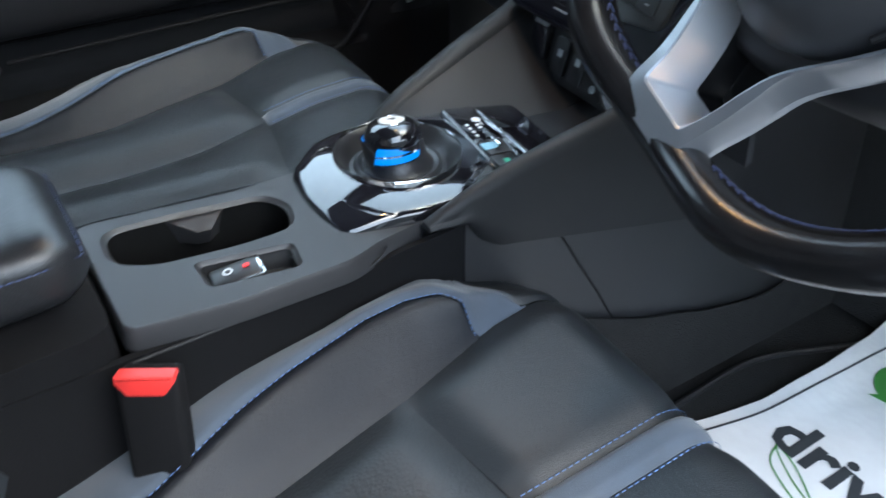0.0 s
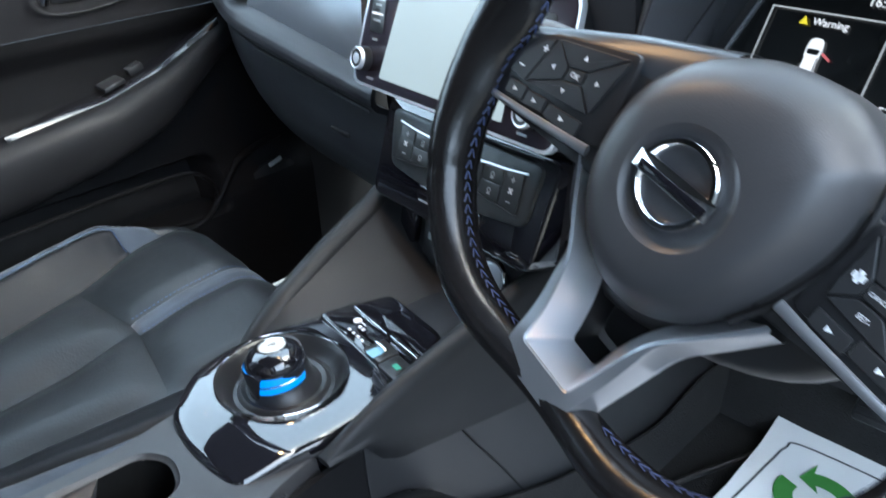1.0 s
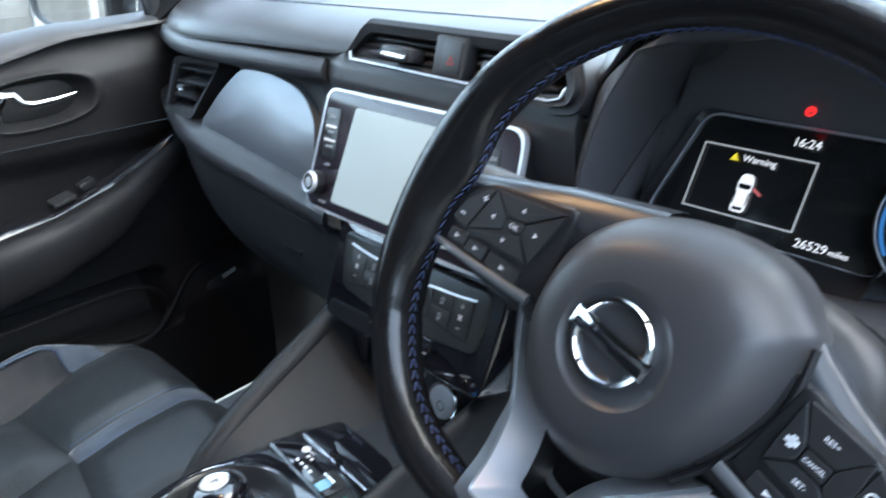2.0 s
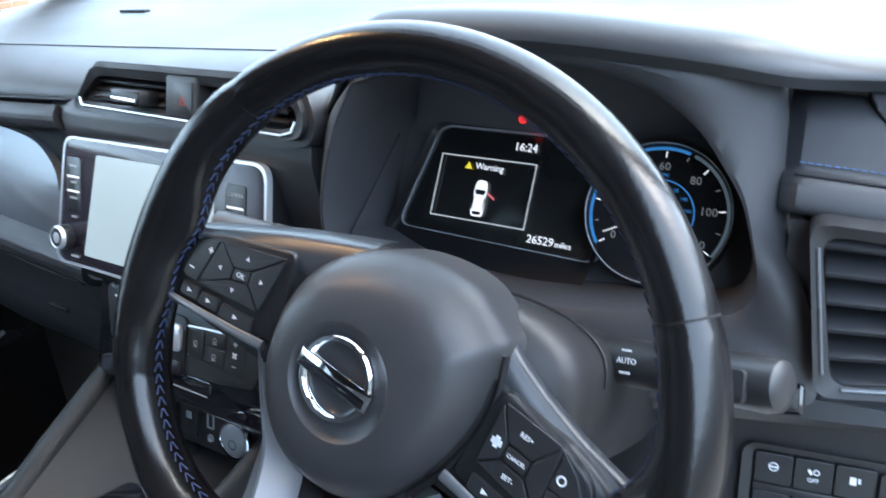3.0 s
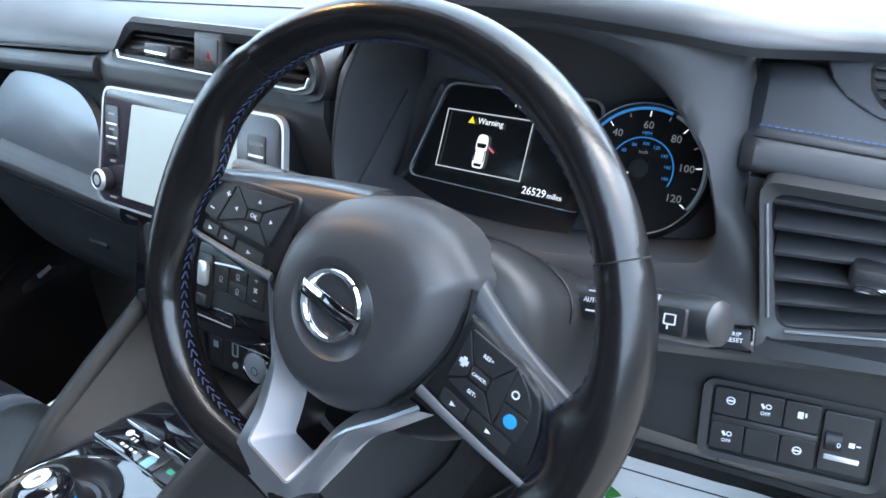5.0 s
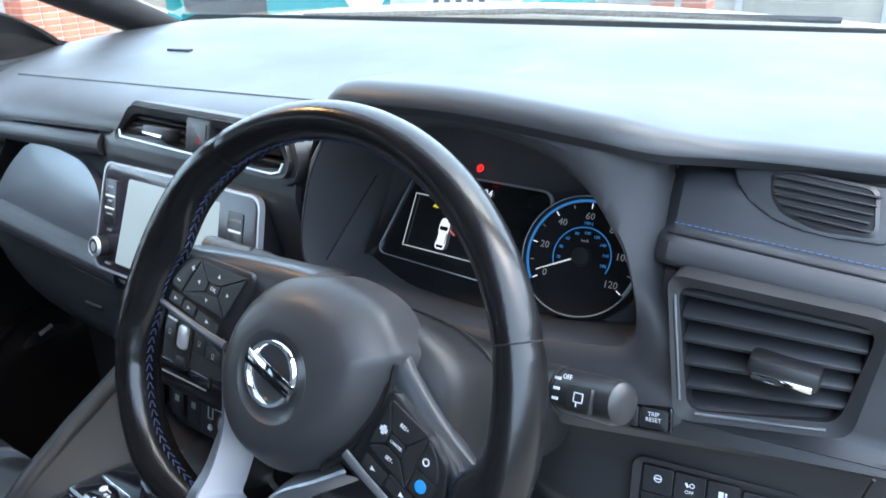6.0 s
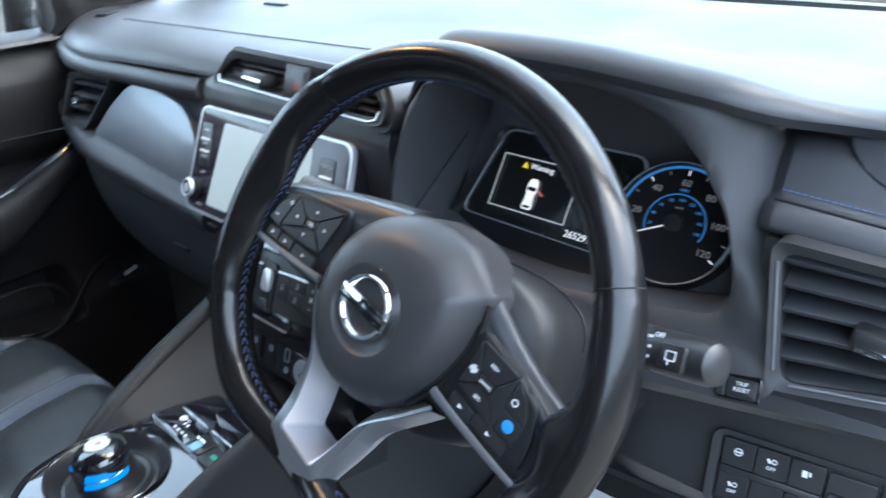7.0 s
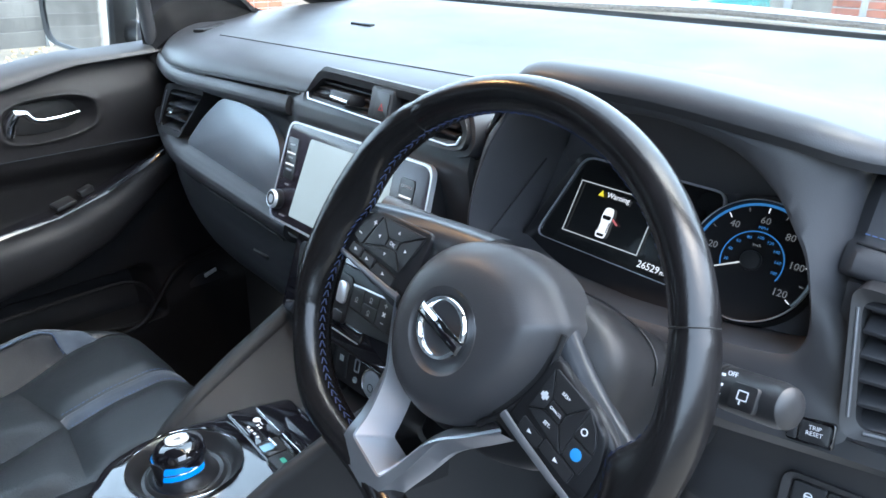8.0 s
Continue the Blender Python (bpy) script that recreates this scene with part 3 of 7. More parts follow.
# centre stack behind the display
CPROF = [(1.018, 0.0), (1.008, -0.010), (0.99, -0.014), (0.95, -0.006), (0.90, 0.004), (0.84, 0.0), (0.80, 0.0), (0.74, 0.010), (0.64, 0.03)]


def centre_point(a, b):
    x = -0.185 + 0.385 * a
    k = b * (len(CPROF) - 1)
    i = min(int(k), len(CPROF) - 2)
    z = CPROF[i][0] + (CPROF[i + 1][0] - CPROF[i][0]) * (k - i)
    dy = CPROF[i][1] + (CPROF[i + 1][1] - CPROF[i][1]) * (k - i)
    yb = 0.262 - 0.12 * (x + 0.13)
    return v3(x, yb + dy + 0.02 * smooth(-0.12, -0.185, x), z)


part("centre_face", thick(patch(centre_point, 30, 32), 0.008), DASH_SOFT, dash)
part("stitching", stitches([v3(x, 0.2565 - 0.12 * (x + 0.13) - 0.0022, 1.0155) for x in np.linspace(0.165, 0.205, 8)], 0.0034, 0.0016, 0.00055, (0, -0.6, 0.8)), THREAD, dash, "blue stitching")

# ---- touchscreen unit ----
disp = thing("touchscreen_unit", (-0.005, 0.22, 0.92), "silver-edged centre touchscreen with side buttons and two knobs", "touchscreen")
dm = frame_at((-0.010, 0.2145, 0.9175), (0.3, -0.044, 0.006), (0.0, 0.036, 0.13))
dout = [(x + 0.006, y) for x, y in rounded([(-0.161, -0.070), (0.164, -0.070), (0.160, 0.069), (-0.142, 0.069)], 0.016, 5)]
part("edge_trim", ring_plate(dout, [(0.006 + (x - 0.006) * 0.982, y * 0.96) for x, y in dout], dm @ pose(0, 0, 0.001), 0.007, 0.0), SATIN, disp, "satin silver edge")
part("housing", prism([(0.006 + (x - 0.006) * 0.988, y * 0.975) for x, y in dout], dm @ pose(0, 0, -0.0045), 0.05, 0.0), DARK, disp)
part("bezel", prism([(0.006 + (x - 0.006) * 0.982, y * 0.96) for x, y in dout], dm @ pose(0, 0, 0.0005), 0.003, 0.0005), BEZEL, disp)
part("screen", prism(rounded([(-0.102, -0.056), (0.100, -0.056), (0.100, 0.053), (-0.079, 0.053)], 0.003, 2), dm @ pose(0.000, 0.0, 0.0012), 0.002, 0.0004), SCREEN_OFF, disp, "blank touchscreen glass with its pale sheen as glow")
for side in (-1, 1):
    x0 = -0.119 if side < 0 else 0.129
    pad = part("button_column", prism(rrect(0.026, 0.056, 0.003), dm @ pose(x0, 0.019, 0.0016), 0.002, 0.0005), BUTTON, disp)
    for k in range(2):
        part("marker_line", box(dm @ pose(x0, 0.0265 - 0.0155 * k, 0.0019), 0.021, 0.0022, 0.0008, 0.0003), WHITE_LIT, pad)
    if side > 0:
        words("CAMERA", 0.0052, dm @ pose(x0, 0.038, 0.0019), DIM_PRINT, pad)
    else:
        for yy, ww in ((0.038, 0.012), (0.0205, 0.010), (0.004, 0.013)):
            part("caption_bar", box(dm @ pose(x0, yy, 0.0018), ww, 0.0022, 0.0006), DIM_PRINT, pad)
    kx = x0 - 0.013 if side < 0 else x0 + 0.006
    kn = part("knob", spin([(0.0135, 0), (0.0135, 0.008), (0.0125, 0.012), (0.0118, 0.0135), (0.0112, 0.014)], dm @ pose(kx, -0.040, 0.0), 32), DARK, disp)
    part("knob_rim", spin([(0.0130, 0.0105), (0.0128, 0.0125), (0.0112, 0.0145), (0.0098, 0.0142), (0.0098, 0.011)], dm @ pose(kx, -0.040, 0.0), 32, True), SATIN, kn, "silver rim")
    part("knob_face", spin([(0.0098, 0.012), (0.0098, 0.0136), (0.004, 0.0142)], dm @ pose(kx, -0.040, 0.0), 24), SATIN, kn)
    part("caption_bar", box(dm @ pose(x0, -0.0165, 0.0012), 0.009, 0.0022, 0.0006), DIM_PRINT, disp)
    part("caption_bar", box(dm @ pose(x0, -0.0595, 0.0012), 0.013, 0.0022, 0.0006), DIM_PRINT, disp)

# ---- climate panel and lower switches ----
clim = thing("climate_panel", (0.0, 0.2, 0.79), "dark climate control panel with rows of push buttons", "climate control")
cm = frame_at((0.0215, 0.1925, 0.800), (0.3, -0.036, 0), (0, 0.045, 0.13))
part("gloss_surround", prism(rounded([(-0.130, -0.070), (0.125, -0.070), (0.132, 0.045), (-0.132, 0.045)], 0.015, 4), cm @ pose(0, 0, -0.004), 0.04, 0.003), GLOSS, clim, "glossy black surround")
cface = part("face", prism(rounded([(-0.104, -0.029), (-0.05, -0.034), (0.05, -0.034), (0.108, -0.029), (0.115, 0.034), (-0.118, 0.034)], 0.012, 4), cm, 0.006, 0.003), CLIMATE_KEY, clim)
for side in (-1, 1):
    part("chrome_line", tube([cm @ Vector((side * x, y, 0.001)) for x, y in ((0.016, 0.0152), (0.0405, 0.0175), (0.0695, 0.0192), (0.098, 0.0225))], 0.0012, 6), SATIN, cface)
    part("lower_line", tube([cm @ Vector((side * x, y, 0.001)) for x, y in ((0.016, -0.0135), (0.0405, -0.0150), (0.0695, -0.0180), (0.098, -0.0200))], 0.0008, 6), BLACK, cface)
    xs_, tops_, lows_ = (0.0165, 0.0400, 0.0690, 0.0955), (0.0132, 0.0155, 0.0175, 0.0205), (-0.0118, -0.0135, -0.0162, -0.0185)
    for k in range(3):
        xa, xb = xs_[k] + 0.0005, xs_[k + 1] - 0.0005
        cells = [((tops_[k], tops_[k + 1]), (lows_[k], lows_[k + 1]))] if k != 1 else [((tops_[1], tops_[2]), (0.0018, 0.0022)), ((0.0008, 0.0012), (lows_[1], lows_[2]))]
        for (ta, tb), (la, lb) in cells:
            o = [(side * xa, la), (side * xb, lb), (side * xb, tb), (side * xa, ta)]
            b = part("button", prism(rounded(o if side > 0 else o[::-1], 0.0012, 2), cm @ pose(0, 0, 0.0016), 0.003, 0.0006), CLIMATE_KEY, cface)
            mx, my = side * (xa + xb) / 2, (ta + tb + la + lb) / 4
            if k == 2:
                part("plus_mark", join(box(cm @ pose(mx, my + 0.011, 0.0018), 0.0055, 0.0012, 0.0005), box(cm @ pose(mx, my + 0.011, 0.0018), 0.0012, 0.0055, 0.0005)), DIM_PRINT, b)
                part("fan_mark", join(*[box(cm @ pose(mx, my, 0.0018) @ pose(0, 0, 0, 0, 0, 45 + 90 * j) @ pose(0.0018, 0, 0), 0.0032, 0.0018, 0.0005) for j in range(4)]), PRINT, b)
                part("minus_mark", box(cm @ pose(mx, my - 0.011, 0.0018), 0.0055, 0.0012, 0.0005), DIM_PRINT, b)
            else:
                part("button_mark", join(ring_plate(ngon(0.0026, 14), ngon(0.0018, 14), cm @ pose(mx, my, 0.0018), 0.0003), box(cm @ pose(mx, my - 0.0036, 0.0018), 0.005, 0.0010, 0.0004)), DIM_PRINT, b)
part("centre_dial_plate", prism(rrect(0.030, 0.062, 0.008), cm @ pose(0, -0.008, 0.002), 0.004, 0.001), DARK, cface)
part("auto_button", prism(rrect(0.019, 0.028, 0.006), cm @ pose(0, 0.0, 0.005), 0.004, 0.0015), SATIN, cface, "silver centre button")
part("off_button", prism(rrect(0.018, 0.012, 0.003), cm @ pose(0, -0.03, 0.004), 0.004, 0.001), BUTTON, cface)
part("strip_display", prism(rrect(0.10, 0.014, 0.003), cm @ pose(0.0, -0.0435, -0.002), 0.002, 0.0005), GLOSS, clim)
part("strip_edge", box(cm @ pose(0.0, -0.0515, -0.0022), 0.092, 0.0014, 0.0012, 0.0004), DIM_PRINT, clim)

low = thing("lower_switch_panel", (0.02, 0.2, 0.69), "dark lower console panel with sockets and a silver start button", "switch panel")
lm = frame_at((0.0, 0.2035, 0.692), (0.3, -0.03, 0), (0, 0.03, 0.13))
part("face", prism(rrect(0.225, 0.07, 0.008), lm @ pose(0, 0, -0.003), 0.02, 0.002), DARK, low)
for bx in (-0.088, -0.055):
    sw = part("rocker_switch", prism(rrect(0.024, 0.042, 0.003), lm @ pose(bx + 0.056, -0.004, 0.001), 0.006, 0.001), BUTTON, low)
    part("switch_mark", box(lm @ pose(bx + 0.056, 0.0, 0.0013), 0.008, 0.008, 0.0006), DIM_PRINT, sw)
cap = part("socket_cover", prism(rrect(0.03, 0.045, 0.006), lm @ pose(-0.070, 0.004, 0.006), 0.012, 0.003), GLOSS, low)
part("socket_lip", box(lm @ pose(-0.070, 0.024, 0.006), 0.024, 0.006, 0.004, 0.001), SATIN, cap)
usb = part("usb_plate", prism(rrect(0.036, 0.048, 0.003), lm @ pose(0.032, -0.004, 0.0005), 0.004, 0.0006), DARK, low)
part("usb_port", ring_plate(rrect(0.010, 0.018, 0.002), rrect(0.007, 0.015, 0.001), lm @ pose(0.034, 0.002, 0.002), 0.003), DIM_PRINT, usb)
part("aux_port", spin([(0.002, 0.0006), (0.004, 0.002), (0.0045, 0.0006)], lm @ pose(0.034, -0.018, 0), 16), DIM_PRINT, usb)
st = part("start_button", spin([(0.0225, -0.004), (0.0225, 0.005), (0.021, 0.0075), (0.0185, 0.0075), (0.0175, 0.006), (0.0175, -0.002)], lm @ pose(0.074, -0.006, 0), 40), CHROME, low, "silver round power button")
part("button_face", spin([(0.0172, 0.0), (0.0172, 0.0075), (0.015, 0.0088), (0.005, 0.009)], lm @ pose(0.074, -0.006, 0), 32), PALE_METAL, st)
part("power_mark", ring_plate(ngon(0.0055, 20, 0, -0.002), ngon(0.0045, 20, 0, -0.002), lm @ pose(0.074, -0.008, 0.0094), 0.0004), DARK_INK, st)

# ---- instrument binnacle ----
hood_in = [(0.256, 1.063), (0.29, 1.069), (0.328, 1.075), (0.37, 1.081), (0.41, 1.081), (0.443, 1.075), (0.470, 1.066), (0.490, 1.053), (0.506, 1.038), (0.520, 1.018), (0.532, 0.998), (0.540, 0.972),
           (0.545, 0.950), (0.545, 0.933), (0.538, 0.919), (0.52, 0.913), (0.48, 0.908), (0.42, 0.902), (0.35, 0.900), (0.28, 0.906), (0.235, 0.920), (0.216, 0.931), (0.212, 0.944), (0.215, 0.968), (0.224, 1.000), (0.236, 1.030)]
hood_out = [(0.250, 1.062, 0.205), (0.285, 1.085, 0.197), (0.325, 1.095, 0.193), (0.37, 1.097, 0.193), (0.41, 1.095, 0.193), (0.443, 1.091, 0.193), (0.475, 1.086, 0.193), (0.506, 1.081, 0.198), (0.530, 1.077, 0.212),
            (0.546, 1.066, 0.228), (0.552, 1.042, 0.234), (0.555, 1.008, 0.228), (0.562, 0.972, 0.214), (0.580, 0.930, 0.196), (0.590, 0.890, 0.188), (0.585, 0.868, 0.178), (0.53, 0.855, 0.176), (0.45, 0.85, 0.18),
            (0.35, 0.85, 0.19), (0.27, 0.86, 0.21), (0.215, 0.885, 0.225), (0.196, 0.920, 0.232), (0.190, 0.945, 0.238), (0.190, 0.975, 0.243), (0.194, 1.005, 0.246), (0.212, 1.034, 0.232)]

hood_in = [tuple(p) for p in curve(hood_in + hood_in[:1], 104)[:-1]]
hood_out = [tuple(p) for p in curve(hood_out + hood_out[:1], 104)[:-1]]


def hood_bm(inside):
    secs = []
    n = len(hood_in)
    cx, cz = 0.38, 0.99
    for s, dy in ((1.0, 0.03), (1.0, 0.0)):
        secs.append([v3(x, y + dy, z) for x, z, y in hood_out])
    for f in (0.35, 0.75, 0.93):
        secs.append([v3(xo + (xi - xo) * f, yo + (0.197 - yo) * f - 0.006 * math.sin(math.pi * f), zo + (zi - zo) * f) for (xo, zo, yo), (xi, zi) in zip(hood_out, hood_in)])
    secs.append([v3(x, 0.199, z) for x, z in hood_in])
    if not inside:
        return loft(secs, caps=False)
    secs = secs[-1:]
    for f, dy in ((0.995, 0.006), (0.985, 0.03), (0.975, 0.07), (0.965, 0.11), (0.955, 0.15), (0.945, 0.185)):
        sink = 0.030 * dy / 0.11 * smooth(0.0, 1.0, dy / 0.15 + 0.3)
        secs.append([v3(cx + (x - cx) * f - 0.012 * dy / 0.11 * smooth(0.27, 0.22, x), 0.199 + dy * (1 - 0.34 * smooth(1.0, 1.07, z)), cz - 0.02 * (1 - f) + (z - cz) * f - sink * smooth(1.0, 0.925, z)) for x, z in hood_in])
    if inside == 2:
        return loft([secs[-1], [p.lerp(v3(0.38, 0.384, 0.97), 0.97) for p in secs[-1]]])
    return loft(secs, caps=False)


bino = thing("instrument_cluster", (0.38, 0.3, 0.95), "hooded instrument cluster with a lit display and a round speedometer", "instrument cluster")
part("hood", hood_bm(0), HOOD, bino)
part("hood_lining", hood_bm(1), COWL, bino, "", 60)
part("rear_panel", hood_bm(2), COWL, bino)
im = frame_at((0.252, 0.3165, 0.9125), (0.099, -0.014, 0.001), (0.0, 0.029, 0.052))
lens_o = rounded([(-0.034, -0.014), (0.172, -0.017), (0.165, 0.086), (-0.008, 0.086)], 0.014, 5)
part("back_wall", thick(patch(lambda a, b: im @ Vector((-0.08 + 0.42 * a, -0.07 + 0.170 * b, -0.012)), 4, 4), 0.004), COWL, bino)


part("lining_crease", tube([v3(0.2178 + 0.016 * k / 8, 0.212 + 0.090 * k / 8, 0.914 + 0.080 * k / 8) for k in range(9)], 0.0011, 6), BLACK, bino)
def surround_point(p, k):
    x, y = p
    wl, wb = smooth(0.03, -0.012, x), smooth(0.025, -0.006, y)
    w = max(wl, wb)
    return im @ Vector((x - (0.001 + 0.003 * k) * wl + 0.001 * (1 - wl), y - (0.001 + 0.024 * k) * wb + (0.0012 + 0.004 * k * wl) * (1 - wb), -0.003 + 0.004 * w + 0.018 * k * wb + 0.003 * k * wl))


# darker than the lining to offset the light on its upward face
part("display_surround", loft([[surround_point(p, k) for p in lens_o] for k in (0.0, 0.12, 0.3, 0.6, 1.0)], False), DARK, bino, "", 60)
part("display_glass", prism(lens_o, im @ pose(0, 0, -0.002), 0.006, 0.001), LENS, bino)
part("display_rim", ring_plate([(x * 1.012 - 0.0004, y * 1.03 - 0.0008) for x, y in lens_o], lens_o, im, 0.005, 0.0), SATIN, bino)
wb = ring_plate([(0, 0), (0.1005, 0), (0.1005, 0.060), (0, 0.060)], [(0.0011, 0.0011), (0.0994, 0.0011), (0.0994, 0.0589), (0.0011, 0.0589)], im @ pose(0, 0, 0.0006), 0.0004)
part("message_frame", wb, glow("lit_white_frame", (0.85, 0.9, 0.95), 0.45), bino)
words("Warning", 0.0084, im @ pose(0.0535, 0.0515, 0.0004), WHITE_LIT, bino)
part("warning_sign", prism([(-0.0038, -0.0032), (0.0038, -0.0032), (0, 0.0036)], im @ pose(0.0315, 0.0515, 0.0006), 0.0003), YELLOW_LIT, bino, "yellow warning triangle")
words("16:24", 0.0105, im @ pose(0.0860, 0.0735, 0.0004), WHITE_LIT, bino)
words("26529", 0.0105, im @ pose(0.1175, -0.0068, 0.0004), WHITE_LIT, bino)
words("miles", 0.0075, im @ pose(0.1395, -0.0075, 0.0004), WHITE_LIT, bino)
# car pictogram with its open door
cz = 0.0215
car = part("car_symbol", prism(rounded([(-0.0060, -0.0165), (0.0060, -0.0165), (0.0068, -0.010), (0.0062, 0.0), (0.0068, 0.010), (0.0050, 0.0175), (-0.0050, 0.0175), (-0.0068, 0.010), (-0.0062, 0.0), (-0.0068, -0.010)], 0.004, 3), im @ pose(0.0495, cz, 0.0006), 0.0003), WHITE_LIT, bino, "white car pictogram")
part("windscreen_mark", prism(rounded([(-0.0048, 0.004), (0.0048, 0.004), (0.0056, 0.0085), (-0.0056, 0.0085)], 0.0015, 2), im @ pose(0.0495, cz, 0.0009), 0.0002), LENS, car)
part("rear_window_mark", prism(rounded([(-0.0040, -0.0148), (0.0040, -0.0148), (0.0046, -0.0118), (-0.0046, -0.0118)], 0.001, 2), im @ pose(0.0495, cz, 0.0009), 0.0002), LENS, car)
for side in (-1, 1):
    part("side_window_mark", box(im @ pose(0.0495 + side * 0.0057, cz - 0.004, 0.0009), 0.0010, 0.0115, 0.0002), LENS, car)
part("door_mark", prism([(0, 0), (0.0008, 0.0022), (0.0085, -0.0028), (0.0078, -0.0045)], im @ pose(0.0568, cz + 0.005, 0.0007), 0.0003), glow("lit_pink", (0.75, 0.18, 0.2), 0.6), bino)
part("brake_lamp", ring_plate(ngon(0.0042, 20), ngon(0.0024, 20), im @ pose(0.086, 0.0955, 0.018), 0.0006), RED_LIT, bino, "lit red brake warning lamp")
part("brake_lamp_core", prism(ngon(0.0013, 10), im @ pose(0.086, 0.0955, 0.0184), 0.0004), RED_LIT, bino)

gm = frame_at((0.467, 0.290, 0.948), (1, -0.02, 0), (0, 0.5, 0.866))
part("dial_pod", spin([(0.0585, -0.05), (0.0585, 0.001), (0.0565, 0.0035), (0.0552, 0.001), (0.0545, -0.004)], gm, 64), DARK, bino)
part("dial_rim", spin([(0.0552, -0.003), (0.0562, 0.0035), (0.0568, 0.0036), (0.0576, 0.002), (0.0576, -0.003)], gm, 64, True), SATIN, bino, "thin silver dial rim")
part("dial_face", spin([(0.0555, -0.006), (0.0555, -0.0028), (0.047, -0.0032), (0.001, -0.0032)], gm, 64), DIAL, bino)


def arc_band(r0, r1, a0, a1, m, z, n=48):
    return patch(lambda u, v: m @ Vector(((r0 + (r1 - r0) * v) * math.cos(radians(a0 + (a1 - a0) * u)), (r0 + (r1 - r0) * v) * math.sin(radians(a0 + (a1 - a0) * u)), z)), n, 1)


part("scale_band", arc_band(0.0520, 0.0546, 213, 70, gm, -0.0028), BLUE_LIT, bino, "lit blue scale band")
part("scale_band", arc_band(0.0520, 0.0546, 66, -33, gm, -0.0028), glow("lit_dim_scale", (0.2, 0.27, 0.33), 0.25), bino)
part("inner_band", arc_band(0.0272, 0.0284, 205, -25, gm, -0.0028), BLUE_LIT, bino)
for k in range(13):
    a = radians(213 - 41 * k / 2)
    mm = gm @ Matrix.Rotation(a, 4, "Z")
    part("tick", box(mm @ pose(0.0485, 0, -0.0026), 0.005 if k % 2 == 0 else 0.0035, 0.0009, 0.0005), WHITE_LIT if k % 2 == 0 else GREY_LIT, bino)
for k, val in enumerate(("0", "20", "40", "60", "80", "100", "120")):
    a = radians(213 - 41 * k)
    words(val, 0.0092, gm @ pose(0.0385 * math.cos(a), 0.0385 * math.sin(a), -0.0026), GREY_LIT, bino)
for k, val in enumerate(("20", "40", "60", "80", "100", "120", "140", "160", "180")):
    a = radians(190 - 25.5 * k)
    words(val, 0.0042, gm @ pose(0.0225 * math.cos(a), 0.0225 * math.sin(a), -0.0026), BLUE_LIT, bino)
words("MPH", 0.0042, gm @ pose(0, 0.0315, -0.0026), BLUE_LIT, bino)
words("km/h", 0.0038, gm @ pose(0, 0.0150, -0.0026), GREY_LIT, bino)
ndl = radians(206)
part("needle", prism([(0.004, -0.0008), (0.045, -0.0004), (0.045, 0.0004), (0.004, 0.0008)], gm @ Matrix.Rotation(ndl, 4, "Z") @ pose(0, 0, 0.0005), 0.001), PALE_LIT, bino, "white pointer resting at zero")
part("needle_hub", spin([(0.0095, -0.003), (0.0095, 0.001), (0.008, 0.0025), (0.002, 0.0028)], gm, 28), DARK, bino)

# ---- driver side of the dashboard ----
blk = thing("driver_dash_panel", (0.66, 0.25, 0.9), "dark driver-side dash trim with a blue stitched seam", "dash panel", kind="structure")


BLOCK_PROF = [tuple(p) for p in curve([(0.345, 1.046), (0.29, 1.052), (0.264, 1.055), (0.247, 1.046), (0.234, 1.028), (0.2255, 1.016), (0.2140, 1.0120), (0.206, 1.003), (0.206, 0.992), (0.228, 0.984)], 36)]


def block_point(a, b):
    x = 0.553 + 0.195 * a
    k = b * (len(BLOCK_PROF) - 1)
    prof = BLOCK_PROF
    i = min(int(k), len(BLOCK_PROF) - 2)
    y = prof[i][0] + (prof[i + 1][0] - prof[i][0]) * (k - i)
    z = prof[i][1] + (prof[i + 1][1] - prof[i][1]) * (k - i)
    e = smooth(0.0, 0.05, a)
    return v3(x, y + 0.008 * (1 - e) - 0.05 * a * 0.2, z - 0.012 * a - 0.003 * (1 - e))


part("upper_block", thick(patch(block_point, 40, 56), 0.01), BLOCK, blk)
part("stitching", stitches([v3(x, 0.2262 - 0.0526 * (x - 0.558), 1.0185 - 0.063 * (x - 0.558)) for x in np.linspace(0.562, 0.745, 60)], 0.0034, 0.0016, 0.00055, (0, -0.5, 0.86)), THREAD, blk, "blue stitching")
part("block_seam", tube([v3(x, 0.2165 - 0.0526 * (x - 0.558), 1.0138 - 0.063 * (x - 0.558)) for x in np.linspace(0.56, 0.745, 20)], 0.001, 6), BLACK, blk)
# oval demister outlet let into the block
om = frame_at((0.600, 0.238, 1.034), (0.998, -0.0526, -0.063), (0.0, 0.57, 0.82))
oval = rounded([(0.0225, 0.0275), (0.0270, 0.0110), (0.0360, 0.0018), (0.0600, -0.0045), (0.0950, -0.0020), (0.0885, 0.0290), (0.0345, 0.0310)], 0.007, 5)[::-1]
dem = part("demister_plate", prism(rounded([(-0.007, 0.032), (-0.003, 0.0215), (0.0045, 0.0105), (0.0196, -0.0005), (0.0427, -0.0085), (0.0700, -0.0095), (0.1050, -0.0075), (0.1050, 0.033)], 0.008, 5), om @ pose(0, 0, 0.0022), 0.01, 0.0016), BLOCK, blk)
part("outlet_hole", prism(oval[::-1], om @ pose(0, 0, 0.0027), 0.004, 0.0), BLACK, dem)
